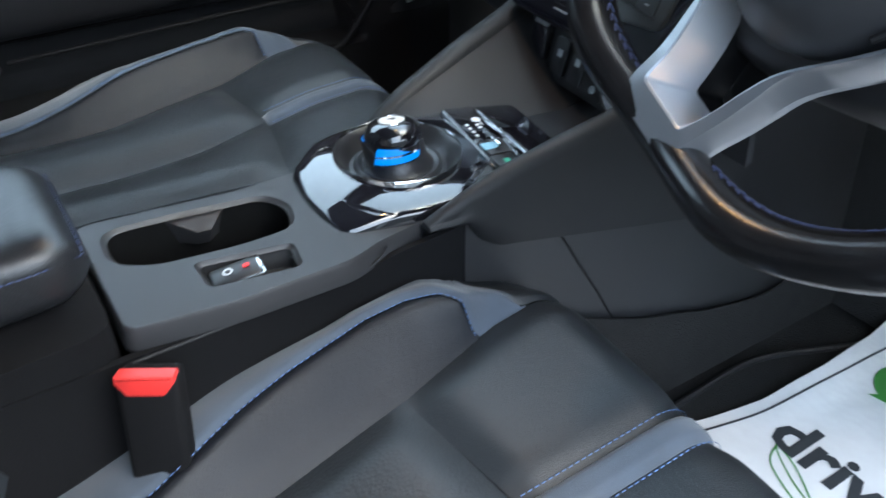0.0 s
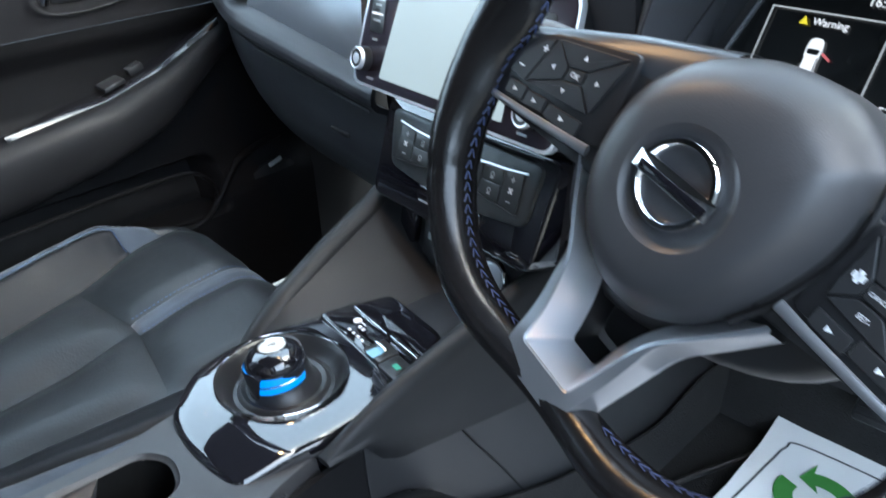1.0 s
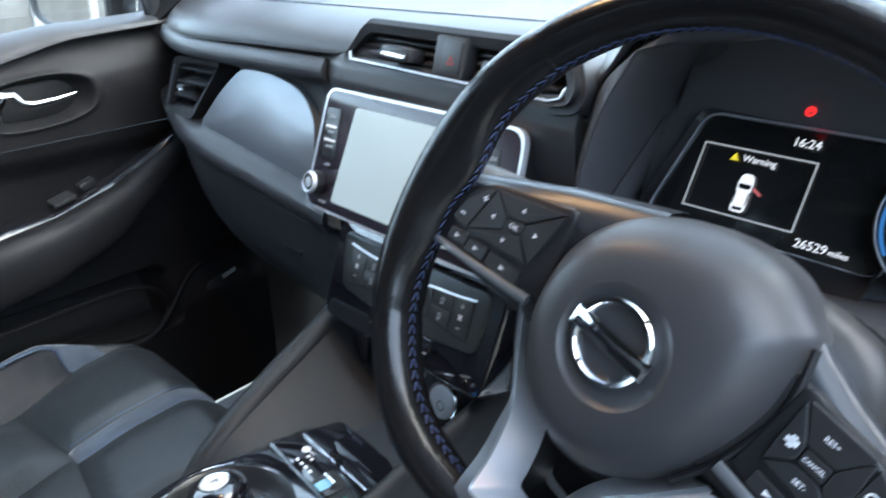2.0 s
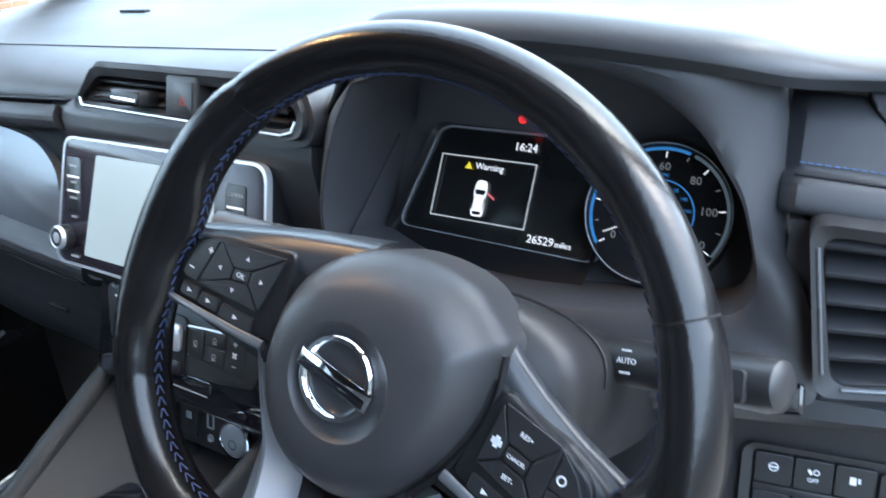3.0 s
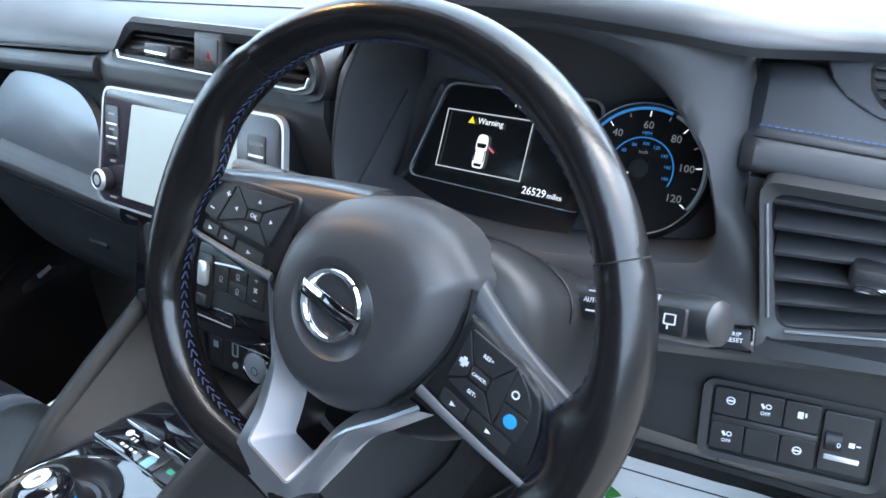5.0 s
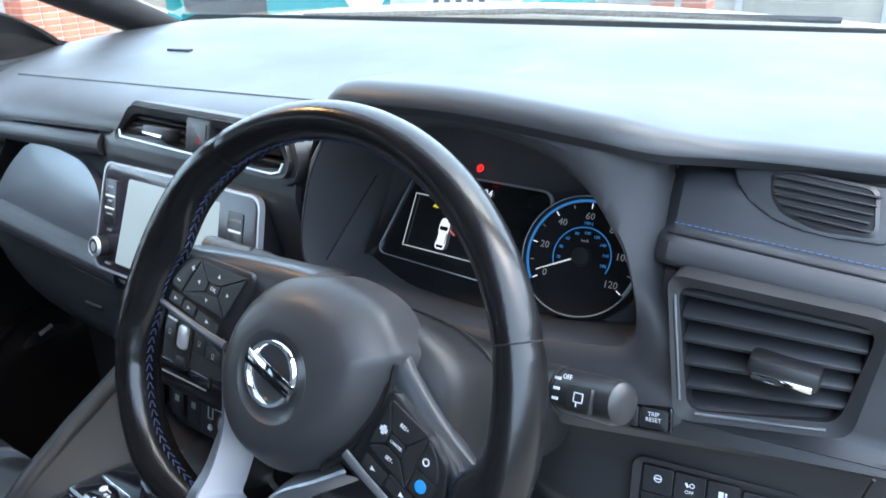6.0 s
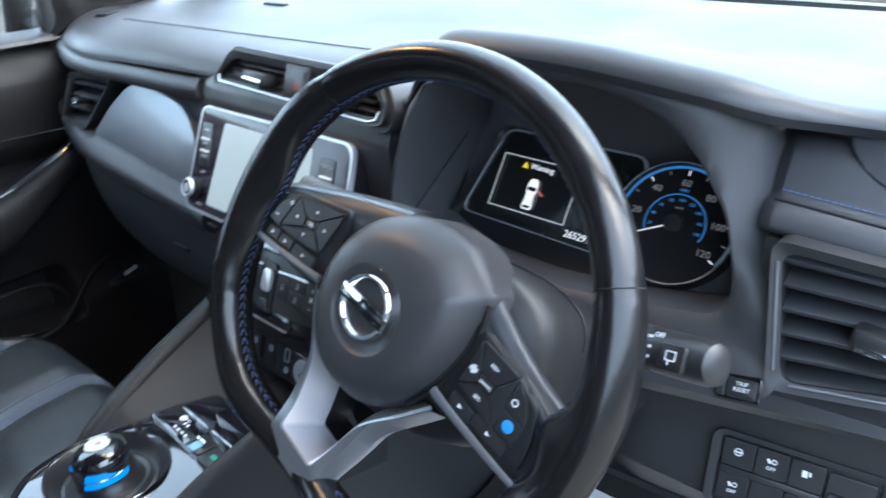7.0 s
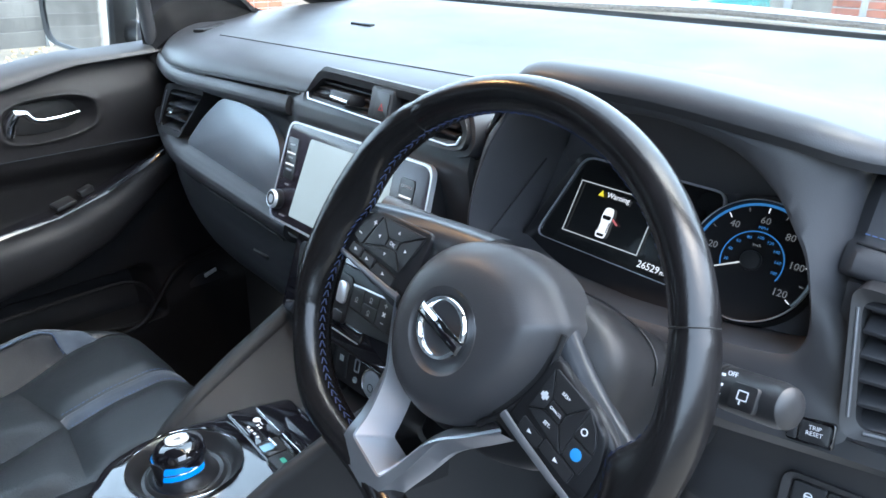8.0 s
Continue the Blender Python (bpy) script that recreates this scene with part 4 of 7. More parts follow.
part("outlet_rim", ring_plate([(0.0585 + (x - 0.0585) * 1.08, 0.0125 + (y - 0.0125) * 1.16) for x, y in oval], oval, om @ pose(0, 0, 0.0042), 0.004, -0.0016), HARD, dem)
for k in range(5):
    part("slat", box(om @ pose((0.0580, 0.0580, 0.0590, 0.0610, 0.0680)[k], (0.0255, 0.0190, 0.0125, 0.0060, 0.0000)[k], 0.0040, 25, 0, -1.5), (0.070, 0.068, 0.064, 0.058, 0.050)[k], 0.0013, 0.005, 0.0005), HARD, dem)


def face_patch(prof, x0, x1):
    n = len(prof) - 1

    def f(a, b):
        x = x0 + (x1 - x0) * a
        k = b * n
        i = min(int(k), n - 1)
        y = prof[i][0] + (prof[i + 1][0] - prof[i][0]) * (k - i)
        z = prof[i][1] + (prof[i + 1][1] - prof[i][1]) * (k - i)
        z += 0.13 * (x - 0.58) * smooth(0.885, 0.845, z) * smooth(0.80, 0.845, z)
        return v3(x, y + 0.03 * smooth(0.50, 0.40, x), z)
    return thick(patch(f, 40, 6 * n), 0.008)


part("vent_surround", face_patch([(0.235, 0.992), (0.208, 0.986), (0.204, 0.93), (0.196, 0.885), (0.184, 0.872)], 0.562, 0.745), DASH_SOFT, blk)
part("lower_face", face_patch([(0.186, 0.873), (0.180, 0.858), (0.186, 0.848), (0.203, 0.843), (0.206, 0.80), (0.196, 0.752), (0.205, 0.728)], 0.40, 0.745), HARD, blk)
part("end_cap_seam", tube([v3(0.722, 0.178, 0.87), v3(0.716, 0.190, 0.83), v3(0.712, 0.192, 0.76)], 0.0012, 6), BLACK, blk)
part("under_cover", thick(patch(lambda a, b: v3(0.40 + 0.35 * a, 0.204 + 0.30 * b, 0.727 - 0.015 * math.sin(3 * b)), 8, 8), 0.006), DARK, blk)
part("fuse_cover_seam", tube([v3(0.50, 0.1965, 0.752), v3(0.565, 0.1965, 0.748), v3(0.572, 0.199, 0.735)], 0.001, 6), BLACK, blk)

trip = thing("trip_switch", (0.57, 0.175, 0.872), "small black trip reset push switch", "switch")
tm = frame_at((0.568, 0.1765, 0.8725), (1, 0.02, 0.10), (0, 0.25, 1))
part("frame", prism(rrect(0.034, 0.021, 0.003), tm, 0.006, 0.001), GLOSS, trip)
tb = part("button", prism(rrect(0.022, 0.016, 0.002), tm @ pose(0.003, 0, 0.002), 0.004, 0.001), BUTTON, trip)
words("TRIP\nRESET", 0.0046, tm @ pose(0.003, 0.0016, 0.0022), PRINT, tb)
part("plus_button", prism(rrect(0.007, 0.016, 0.001), tm @ pose(-0.0125, 0, 0.002), 0.004, 0.0006), BUTTON, trip)

swp = thing("switch_bank", (0.61, 0.2, 0.795), "recessed bank of black dashboard switches with white symbols", "switch panel")
sm_ = frame_at((0.611, 0.1985, 0.7890), (1, 0.03, 0.03), (0, 0.20, 1))
part("recess", ring_plate(rrect(0.132, 0.070, 0.010, 4, 0.008, -0.006), rrect(0.118, 0.060, 0.004, 4, 0.008, -0.0055), sm_ @ pose(0, 0, 0.0015), 0.02, 0.001), HARD, swp)
part("backing", prism(rrect(0.120, 0.062, 0.004, 4, 0.008, -0.0055), sm_ @ pose(0, 0, -0.003), 0.006), BLACK, swp)


def icon(m, kind, parent):
    a = []
    if kind in (0, 5):
        a.append(ring_plate(ngon(0.0034, 18), ngon(0.0026, 18), m, 0.0003))
        a.append(box(m, 0.0055, 0.0012, 0.0004))
    elif kind in (1, 3):
        a.append(box(m @ pose(-0.0022, 0.001, 0, 0, 0, 30), 0.002, 0.004, 0.0004))
        a.append(ring_plate(ngon(0.0022, 14, 0.0018, 0.0012), ngon(0.0014, 14, 0.0018, 0.0012), m, 0.0003))
    elif kind == 2:
        a.append(box(m @ pose(-0.0012, 0, 0), 0.004, 0.0055, 0.0004))
        a.append(box(m @ pose(0.0026, 0.0006, 0), 0.0015, 0.0035, 0.0004))
    if a:
        part("symbol", join(*a), PRINT, parent)
    if kind in (1, 3):
        words("OFF", 0.0042, m @ pose(0, -0.0052, 0), PRINT, parent)


for k in range(6):
    cx_, cz_ = -0.0365 + 0.0258 * (k % 3), 0.0100 if k < 3 else -0.0205
    b = part("push_switch", prism(rrect(0.0248, 0.0235, 0.002), sm_ @ pose(cx_, cz_, 0.001), 0.006, 0.0006), BUTTON, swp, "", 15)
    icon(sm_ @ pose(cx_, cz_ + 0.002, 0.0016), k if k != 4 else 9, b)
part("divider", box(sm_ @ pose(-0.0108, -0.0053, 0.0), 0.077, 0.006, 0.004, 0.001), HARD, swp)
lev = part("headlamp_level_switch", prism(rrect(0.033, 0.050, 0.002), sm_ @ pose(0.0465, -0.005, 0.001), 0.006, 0.0006), BUTTON, swp, "", 15)
part("thumbwheel", tube([sm_ @ Vector((0.033, -0.004, -0.003)), sm_ @ Vector((0.044, -0.004, -0.003))], 0.009, 20), DARK, lev)
part("wheel_lip", box(sm_ @ pose(0.0455, -0.0175, 0.0015), 0.024, 0.004, 0.002, 0.0006), SATIN, lev)
words("0", 0.006, sm_ @ pose(0.0420, -0.004, 0.0065), PRINT, lev)
part("lamp_mark", join(box(sm_ @ pose(0.051, -0.004, 0.0018), 0.004, 0.004, 0.0004), box(sm_ @ pose(0.0555, -0.004, 0.0018), 0.003, 0.001, 0.0004)), PRINT, lev)

# ---- steering column ----
T, YAW = radians(22.7), radians(-5.2)
WC = v3(0.358, 0.0135, 0.9478)
WU = v3(math.cos(YAW), math.sin(YAW), 0)
WV = v3(-math.sin(YAW) * math.sin(T), math.cos(YAW) * math.sin(T), math.cos(T))
WW = WU.cross(WV)
WB = Matrix((WU, WV, WW)).transposed().to_4x4()
WB.translation = WC
col = thing("steering_column", (0.357, 0.16, 0.86), "dark plastic steering column shroud with two stalks", "steering column")


def shroud_section(d, rx, up, dn, cx=0.0, cv=0.0):
    return [WB @ Vector((cx + rx * math.copysign(abs(math.cos(q)) ** 0.75, math.cos(q)), cv + (up if math.sin(q) > 0 else dn) * math.copysign(abs(math.sin(q)) ** 0.8, math.sin(q)), -d)) for q in [2 * math.pi * k / 40 for k in range(40)]]


part("shroud", loft([shroud_section(0.026, 0.070, 0.040, 0.07), shroud_section(0.034, 0.098, 0.050, 0.088), shroud_section(0.042, 0.106, 0.053, 0.094), shroud_section(0.056, 0.109, 0.053, 0.097), shroud_section(0.085, 0.106, 0.048, 0.098), shroud_section(0.13, 0.106, 0.038, 0.10), shroud_section(0.18, 0.112, 0.026, 0.10), shroud_section(0.24, 0.122, 0.006, 0.10), shroud_section(0.30, 0.124, -0.004, 0.10)]), SHROUD, col)


part("shroud_seam", tube(shroud_section(0.102, 0.1072, 0.0462, 0.099)[0:21], 0.0009, 6), BLACK, col)


def stalk(name, root, end, parent, k=1.0):
    r0, e0 = v3(*root), v3(*end)
    d = (e0 - r0).normalized()
    zm = frame_at(r0, d.orthogonal(), d.cross(d.orthogonal()))
    L = (e0 - r0).length
    s = part(name, spin([(0.024 * k, -0.016), (0.023 * k, 0.0), (0.020 * k, 0.012), (0.0158 * k, 0.022), (0.0158 * k, L * 0.42), (0.0165 * k, L * 0.47), (0.0175 * k, L * 0.5), (0.0175 * k, L * 0.62)], zm, 28), HARD, parent)
    part("twist_band", spin([(0.0170 * k, L * 0.625), (0.0166 * k, L * 0.63), (0.0166 * k, L * 0.644), (0.0170 * k, L * 0.647)], zm, 28), BLACK, s)
    part("stalk_grip", spin([(0.0168 * k, L * 0.65), (0.0168 * k, L * 0.80), (0.0166 * k, L * 0.95), (0.0150 * k, L * 0.995), (0.012 * k, L * 1.01), (0.004 * k, L * 1.015)], zm, 26), HARD, s)
    return s, L, d


sr, sL, sd = stalk("wiper_stalk", (0.440, 0.150, 0.895), (0.568, 0.094, 0.935), col, 0.95)
face_n = (v3(0.66, -0.35, 1.2) - v3(0.56, 0.08, 0.94))
face_n = (face_n - sd * face_n.dot(sd)).normalized()
skm = frame_at(v3(0.440, 0.150, 0.895) + sd * sL * 0.84 + face_n * 0.0178, sd, face_n.cross(sd))
part("wiper_symbol_pad", prism(rrect(0.022, 0.018, 0.003), skm @ pose(0, -0.003, 0.0008), 0.004, 0.0008), DARK, sr)
part("wiper_symbol", join(ring_plate(rrect(0.009, 0.007, 0.001), rrect(0.0072, 0.0052, 0.0006), skm @ pose(0, -0.002, 0.0012), 0.0003), box(skm @ pose(-0.001, -0.0068, 0.0012), 0.001, 0.003, 0.0004)), PRINT, sr)
for k in range(3):
    part("mark_bar", box(skm @ pose(-0.022, 0.008 - 0.007 * k, 0.0006), 0.006, 0.002, 0.0006), PRINT, sr)
crm = frame_at(v3(0.440, 0.150, 0.895) + sd * sL * 0.35 + face_n * 0.0152, sd, face_n.cross(sd))
words("AUTO", 0.0052, crm @ pose(0.004, 0.001, 0.0006), PRINT, sr)
part("mark_bar", box(crm @ pose(0.003, 0.0075, -0.0002), 0.007, 0.0012, 0.0006), PRINT, sr)
part("mark_bar", box(crm @ pose(0.003, -0.0062, -0.0002), 0.008, 0.0014, 0.0006), PRINT, sr)
words("OFF", 0.005, skm @ pose(-0.013, 0.010, 0.0006), PRINT, sr)
sl, sL2, sd2 = stalk("light_stalk", (0.288, 0.138, 0.944), (0.196, 0.090, 0.982), col, 0.80)
face2 = (v3(0.62, -0.3, 1.2) - v3(0.2, 0.1, 0.98))
face2 = (face2 - sd2 * face2.dot(sd2)).normalized()
slm = frame_at(v3(0.288, 0.138, 0.944) + sd2 * sL2 * 0.80 + face2 * 0.0136, -sd2, face2.cross(-sd2))
words("AUTO", 0.0050, slm @ pose(-0.004, 0.003, 0.0006), PRINT, sl)
words("OFF", 0.0046, slm @ pose(0.024, 0.003, 0.0006), PRINT, sl)
part("mark_bar", box(slm @ pose(0.013, 0.003, 0.0006), 0.005, 0.0016, 0.0006), PRINT, sl)

# ---- steering wheel ----
whl = thing("steering_wheel", tuple(WC), "black leather steering wheel with silver lower spokes, turned clockwise", "steering wheel")
WM = WB @ Matrix.Rotation(radians(-19), 4, "Z")


def rim_centre(a):
    """The rim's middle line: a circle with its foot cut flat."""
    x, y = 0.1752 * math.cos(a), 0.1752 * math.sin(a)
    if y < -0.10:
        d = -0.10 - y
        y = -0.10 - 0.0605 * (1 - math.exp(-(d / 0.0605) - 0.9 * (d / 0.0605) ** 3))
    return x, y


def rim_shape(deg):
    """How much fatter the rim is here, how far it runs inwards to meet a spoke, and how far it is sunk."""
    away = lambda c: (deg - c + 180) % 360 - 180
    fat = 1.0 + 0.13 * sum(math.exp(-(away(c) / 14) ** 2) for c in (24, 156, 206, 334)) + 0.12 * sum(math.exp(-(away(c) / 13) ** 2) for c in (246, 294))
    if min(abs(away(c)) for c in (40, 145, 213, 327)) < 1.3:
        fat *= 0.955
    flare = sum(h * math.exp(-(away(c) / w) ** 2) for c, w, h in ((7, 7.5, 0.017), (350, 9, 0.010), (176, 11, 0.015), (194, 9, 0.008)))
    # sunk at the foot, where the silver spoke lies over the leather
    return fat, flare, math.exp(-(away(268) / 19) ** 2)


def rim_bm():
    N, K = 200, 28
    secs = []
    for i in range(N):
        a = 2 * math.pi * i / N
        x, y = rim_centre(a)
        ca, sa = math.cos(a), math.sin(a)
        fat, flare, foot = rim_shape(math.degrees(a) % 360)
        r1, r2 = 0.0138 * fat, 0.0182 * fat
        row = []
        for q in [2 * math.pi * k / K for k in range(K)]:
            d = r1 * math.cos(q) - flare * max(0.0, -math.cos(q)) ** 1.6
            z = r2 * math.sin(q) * (1 - 9 * flare * max(0.0, -math.cos(q)) ** 2)
            row.append(WM @ Vector((x + ca * d, y + sa * d, z * (1 - 0.15 * foot) - 0.013 * foot)))
        secs.append(row)
    secs.append(secs[0])
    bm = loft(secs, caps=False)
    bmesh.ops.remove_doubles(bm, verts=bm.verts, dist=1e-7)
    return bm


rim = part("rim", rim_bm(), LEATHER, whl, "worn black leather rim", 60)
for c in (40, 145, 213, 327):
    a = radians(c)
    x, y = rim_centre(a)
    ca, sa = math.cos(a), math.sin(a)
    pts = [WM @ Vector((x + ca * 0.0136 * math.cos(q), y + sa * 0.0136 * math.cos(q), 0.0179 * math.sin(q))) for q in [2 * math.pi * k / 28 for k in range(28)]]
    part("seam", tube(pts, 0.0007, 5, True, 1.0, WW), BLACK, rim)
rows = []
for side in (-1, 1):
    pts = []
    for i in range(366):
        a = radians(-75 + 330 * i / 365)
        x, y = rim_centre(a)
        fat, flare, foot = rim_shape(math.degrees(a) % 360)
        d = -0.0141 * fat - flare
        pts.append(WM @ Vector((x + math.cos(a) * d, y + math.sin(a) * d, side * 0.0016 + 0.001 - 0.013 * foot)))
    rows.append(stitches(pts, 0.0056, 0.0018, 0.0006, WW, side * 0.0012, WC))
part("rim_stitching", join(*rows), DARK_THREAD, rim, "navy herringbone stitching inside the rim")

# airbag cover
def half_line(side, n=14):
    return [tuple(p) for p in curve(side, n)]


right_edge = [(0.004, 0.0715), (0.020, 0.0730), (0.036, 0.0712), (0.050, 0.0645), (0.0595, 0.0590), (0.0650, 0.0550), (0.0685, 0.0460), (0.0715, 0.0300), (0.0712, 0.0093), (0.0640, -0.0195), (0.0535, -0.0420), (0.0390, -0.0620), (0.0200, -0.0755), (0.0, -0.0800)]
left_edge = [(-0.0200, -0.0770), (-0.0385, -0.0665), (-0.0530, -0.0500), (-0.0630, -0.0300), (-0.0670, -0.0080), (-0.0665, 0.0110), (-0.0600, 0.0300), (-0.0480, 0.0460), (-0.0320, 0.0580), (-0.0140, 0.0670)]
ring = right_edge + left_edge
cover = [tuple(p) for p in curve(ring + ring[:1], 96)[:-1]][::-1]
prof = [(1.0, -0.045), (1.0, -0.014), (0.985, -0.0075), (0.95, -0.0018), (0.87, 0.0078), (0.78, 0.0158), (0.72, 0.0190), (0.64, 0.0208), (0.52, 0.0218), (0.455, 0.0218), (0.435, 0.0205), (0.40, 0.0186), (0.30, 0.0178), (0.02, 0.0176)]
hub = part("airbag_cover", loft([[WM @ Vector((x * s * (1 - smooth(0.75, 0.5, s)) + 0.071 * s * smooth(0.75, 0.5, s) * math.cos(math.atan2(y, x)), y * s * (1 - smooth(0.75, 0.5, s)) + 0.071 * s * smooth(0.75, 0.5, s) * math.sin(math.atan2(y, x)) - 0.004 * smooth(0.9, 0.5, s), h)) for k, (x, y) in enumerate(cover)] for s, h in prof]), COVER, whl, "matt dark airbag cover")
emb = part("emblem_ring", spin([(0.0180, 0.0175), (0.0183, 0.0202), (0.0202, 0.0226), (0.0226, 0.0226), (0.0246, 0.0202), (0.0249, 0.0175)], WM @ pose(-0.002, -0.003, 0), 48, True), CHROME, hub, "chrome ring emblem")
ebar = part("emblem_bar", prism(rrect(0.0505, 0.0112, 0.001), WM @ pose(-0.002, -0.003, 0.0228), 0.004, 0.0012), CHROME, emb, "plain chrome bar")
part("bar_face", prism(rrect(0.045, 0.0054, 0.0008), WM @ pose(-0.002, -0.0048, 0.0231), 0.003, 0.0004), GLOSS, ebar, "dark reflecting face")
# black strip laid in as the shadow gap beside the cover
part("cover_gap_shade", tube([WM @ Vector((x * 1.030, y * 1.030, -0.0025)) for x, y in half_line([(0.0665, 0.050), (0.0715, 0.030), (0.0715, 0.0093), (0.064, -0.0195), (0.0535, -0.042)], 30)], 0.0022, 8, False, 1.0, WW), BLACK, hub, "black strip for the shaded gap under the cover edge")

WLEFT = WM @ pose(-0.100, 0.003, 0, 0, 0, 5.7) @ pose(0.097, -0.0055, 0)
WRIGHT = WM @ pose(0.1265, -0.0005, 0, 0, 0, 1.0) @ pose(-0.125, 0.0085, 0)
SPOKE_TRIM = {-1: ([(-0.160, -0.004), (-0.144, 0.006), (-0.116, 0.0152), (-0.0755, 0.0235), (-0.050, 0.028), (-0.030, 0.036)], [(-0.162, 0.002), (-0.150, 0.0075), (-0.1265, 0.0185), (-0.090, 0.0345), (-0.055, 0.0480), (-0.028, 0.0580)]),
              1: ([(0.060, 0.030), (0.0747, 0.0325), (0.0907, 0.0268), (0.1069, 0.0218), (0.1186, 0.0205), (0.150, 0.010)], [(0.056, 0.0560), (0.0720, 0.0470), (0.092, 0.0385), (0.110, 0.0325), (0.122, 0.0290), (0.155, 0.022)])}


def trim_point(low, top, sgn, a, b):
    """A rounded blade between its lower and upper edge, turning away behind the upper one."""
    n = len(low) - 1
    i = min(int(a * n), n - 1)
    l, t = [Vector(e[i]).lerp(Vector(e[i + 1]), a * n - i) for e in (low, top)]
    base = -0.004 if sgn < 0 else -0.010
    if b < 0.7:
        k = b / 0.7
        p, h = l.lerp(t, k), base + 0.0025 * math.sin(math.pi * (0.15 + 0.6 * k)) - 0.005 * k * k
    else:
        k = (b - 0.7) / 0.3
        p, h = t + Vector((0.0015 * sgn, 0.006 if sgn < 0 else 0.003)) * math.sin(k * math.pi / 2), base + 0.0025 * math.sin(0.75 * math.pi) - 0.005 - (0.026 if sgn < 0 else 0.008) * (1 - math.cos(k * math.pi / 2))
    return WM @ Vector((p.x, p.y, h))


lpad = [(-0.158, -0.029), (-0.150, -0.003), (-0.134, 0.017), (-0.118, 0.023), (-0.064, 0.034), (-0.058, -0.022)]
rpad = [(0.0690, -0.0225), (0.1455, -0.0270), (0.1425, -0.004), (0.1345, 0.0150), (0.118, 0.0215), (0.0745, 0.0315)]
for sgn in (-1, 1):
    WX = WLEFT if sgn < 0 else WRIGHT
    mir = lambda pts: [(-sgn * x, y) for x, y in (pts if sgn < 0 else pts[::-1])]
    sp = part("spoke", prism(rounded(mir([(-0.166, -0.034), (-0.163, -0.004), (-0.146, 0.012), (-0.126, 0.021), (-0.09, 0.027), (-0.035, 0.036), (-0.03, -0.04), (-0.09, -0.036)]), 0.012, 3), WX @ pose(0, 0, -0.003), 0.026, 0.006, 3), HARD, whl, "dark spoke")
    pd = part("button_pad", prism(rounded(mir(lpad) if sgn < 0 else rpad, 0.006, 3), WX @ pose(0, 0, 0.001), 0.008, 0.002), DARK, sp)
    low, top = SPOKE_TRIM[sgn]
    part("upper_trim", patch(lambda a, b: trim_point(low, top, sgn, a, b), 30, 12), TRIM, sp, "satin grey upper spoke trim", 60)
    part("silver_strip", tube([WX @ Vector((sgn * x, y - (0.0045 * (x - 0.066) / 0.09 if sgn > 0 else 0), z)) for x, y, z in ((0.155, -0.0295, 0.002), (0.12, -0.0285, 0.003), (0.085, -0.0270, 0.003), (0.066, -0.026, 0.002))], [0.0022, 0.0027, 0.003, 0.0034], 10, False, 0.7, WW), FLANGE, sp, "satin silver strip")

    def key(outline, mark=None, size=0.004, lit=PRINT, nm="button"):
        b = part(nm, prism(rounded(outline, 0.0015, 2), WX @ pose(0, 0, 0.0028), 0.004, 0.0005), BUTTON, pd, "", 15)
        cx_ = sum(p[0] for p in outline) / len(outline)
        cy_ = sum(p[1] for p in outline) / len(outline)
        if mark:
            words(mark, size, WX @ pose(cx_, cy_, 0.0029), lit, b)
        return b, cx_, cy_

    if sgn < 0:
        key([(-0.1035, 0.0005), (-0.0905, 0.0035), (-0.0905, 0.0105), (-0.1035, 0.0075)], "OK", 0.0046)
        quad = {"up": [(-0.118, 0.0195), (-0.1045, 0.0085), (-0.090, 0.0115), (-0.068, 0.0285)], "right": [(-0.0675, 0.0275), (-0.0895, 0.0105), (-0.0895, 0.003), (-0.0765, -0.0085)],
                "down": [(-0.078, -0.0095), (-0.0905, 0.0025), (-0.104, -0.0005), (-0.1285, -0.0125)], "left": [(-0.1285, -0.0115), (-0.1045, 0.0005), (-0.1045, 0.0078), (-0.119, 0.0195)]}
        for nm, o in quad.items():
            b, cx_, cy_ = key(o)
            rot = {"up": 0, "right": -90, "down": 180, "left": 90}[nm]
            part("arrow", prism([(-0.0016, -0.001), (0.0016, -0.001), (0, 0.0018)], WX @ pose(cx_, cy_, 0.0031) @ pose(0, 0, 0, 0, 0, rot), 0.0003), PRINT, b)
        b, cx_, cy_ = key([(-0.144, -0.011), (-0.130, -0.0125), (-0.1205, 0.0185), (-0.128, 0.0145), (-0.139, 0.003)])
        part("mark", box(WX @ pose(-0.1365, -0.005, 0.003), 0.004, 0.001, 0.0004), PRINT, b)
        part("mark", box(WX @ pose(-0.125, 0.0105, 0.003), 0.004, 0.001, 0.0004), PRINT, b)
        part("mark", box(WX @ pose(-0.125, 0.0105, 0.003), 0.001, 0.004, 0.0004), PRINT, b)
        for x0, x1 in ((-0.141, -0.125), (-0.124, -0.1075), (-0.1055, -0.078)):
            b, cx_, cy_ = key([(x0, -0.0245), (x1, -0.0235), (x1, -0.0145), (x0 + 0.001, -0.0155)])
            part("mark", prism([(-0.002, -0.0015), (0.002, 0), (-0.002, 0.0015)], WX @ pose(cx_, cy_, 0.003), 0.0003), PRINT, b)
    else:
        key([(0.0905, 0.0005), (0.1035, -0.001), (0.1035, 0.0075), (0.0905, 0.0085)], "CANCEL", 0.0028)
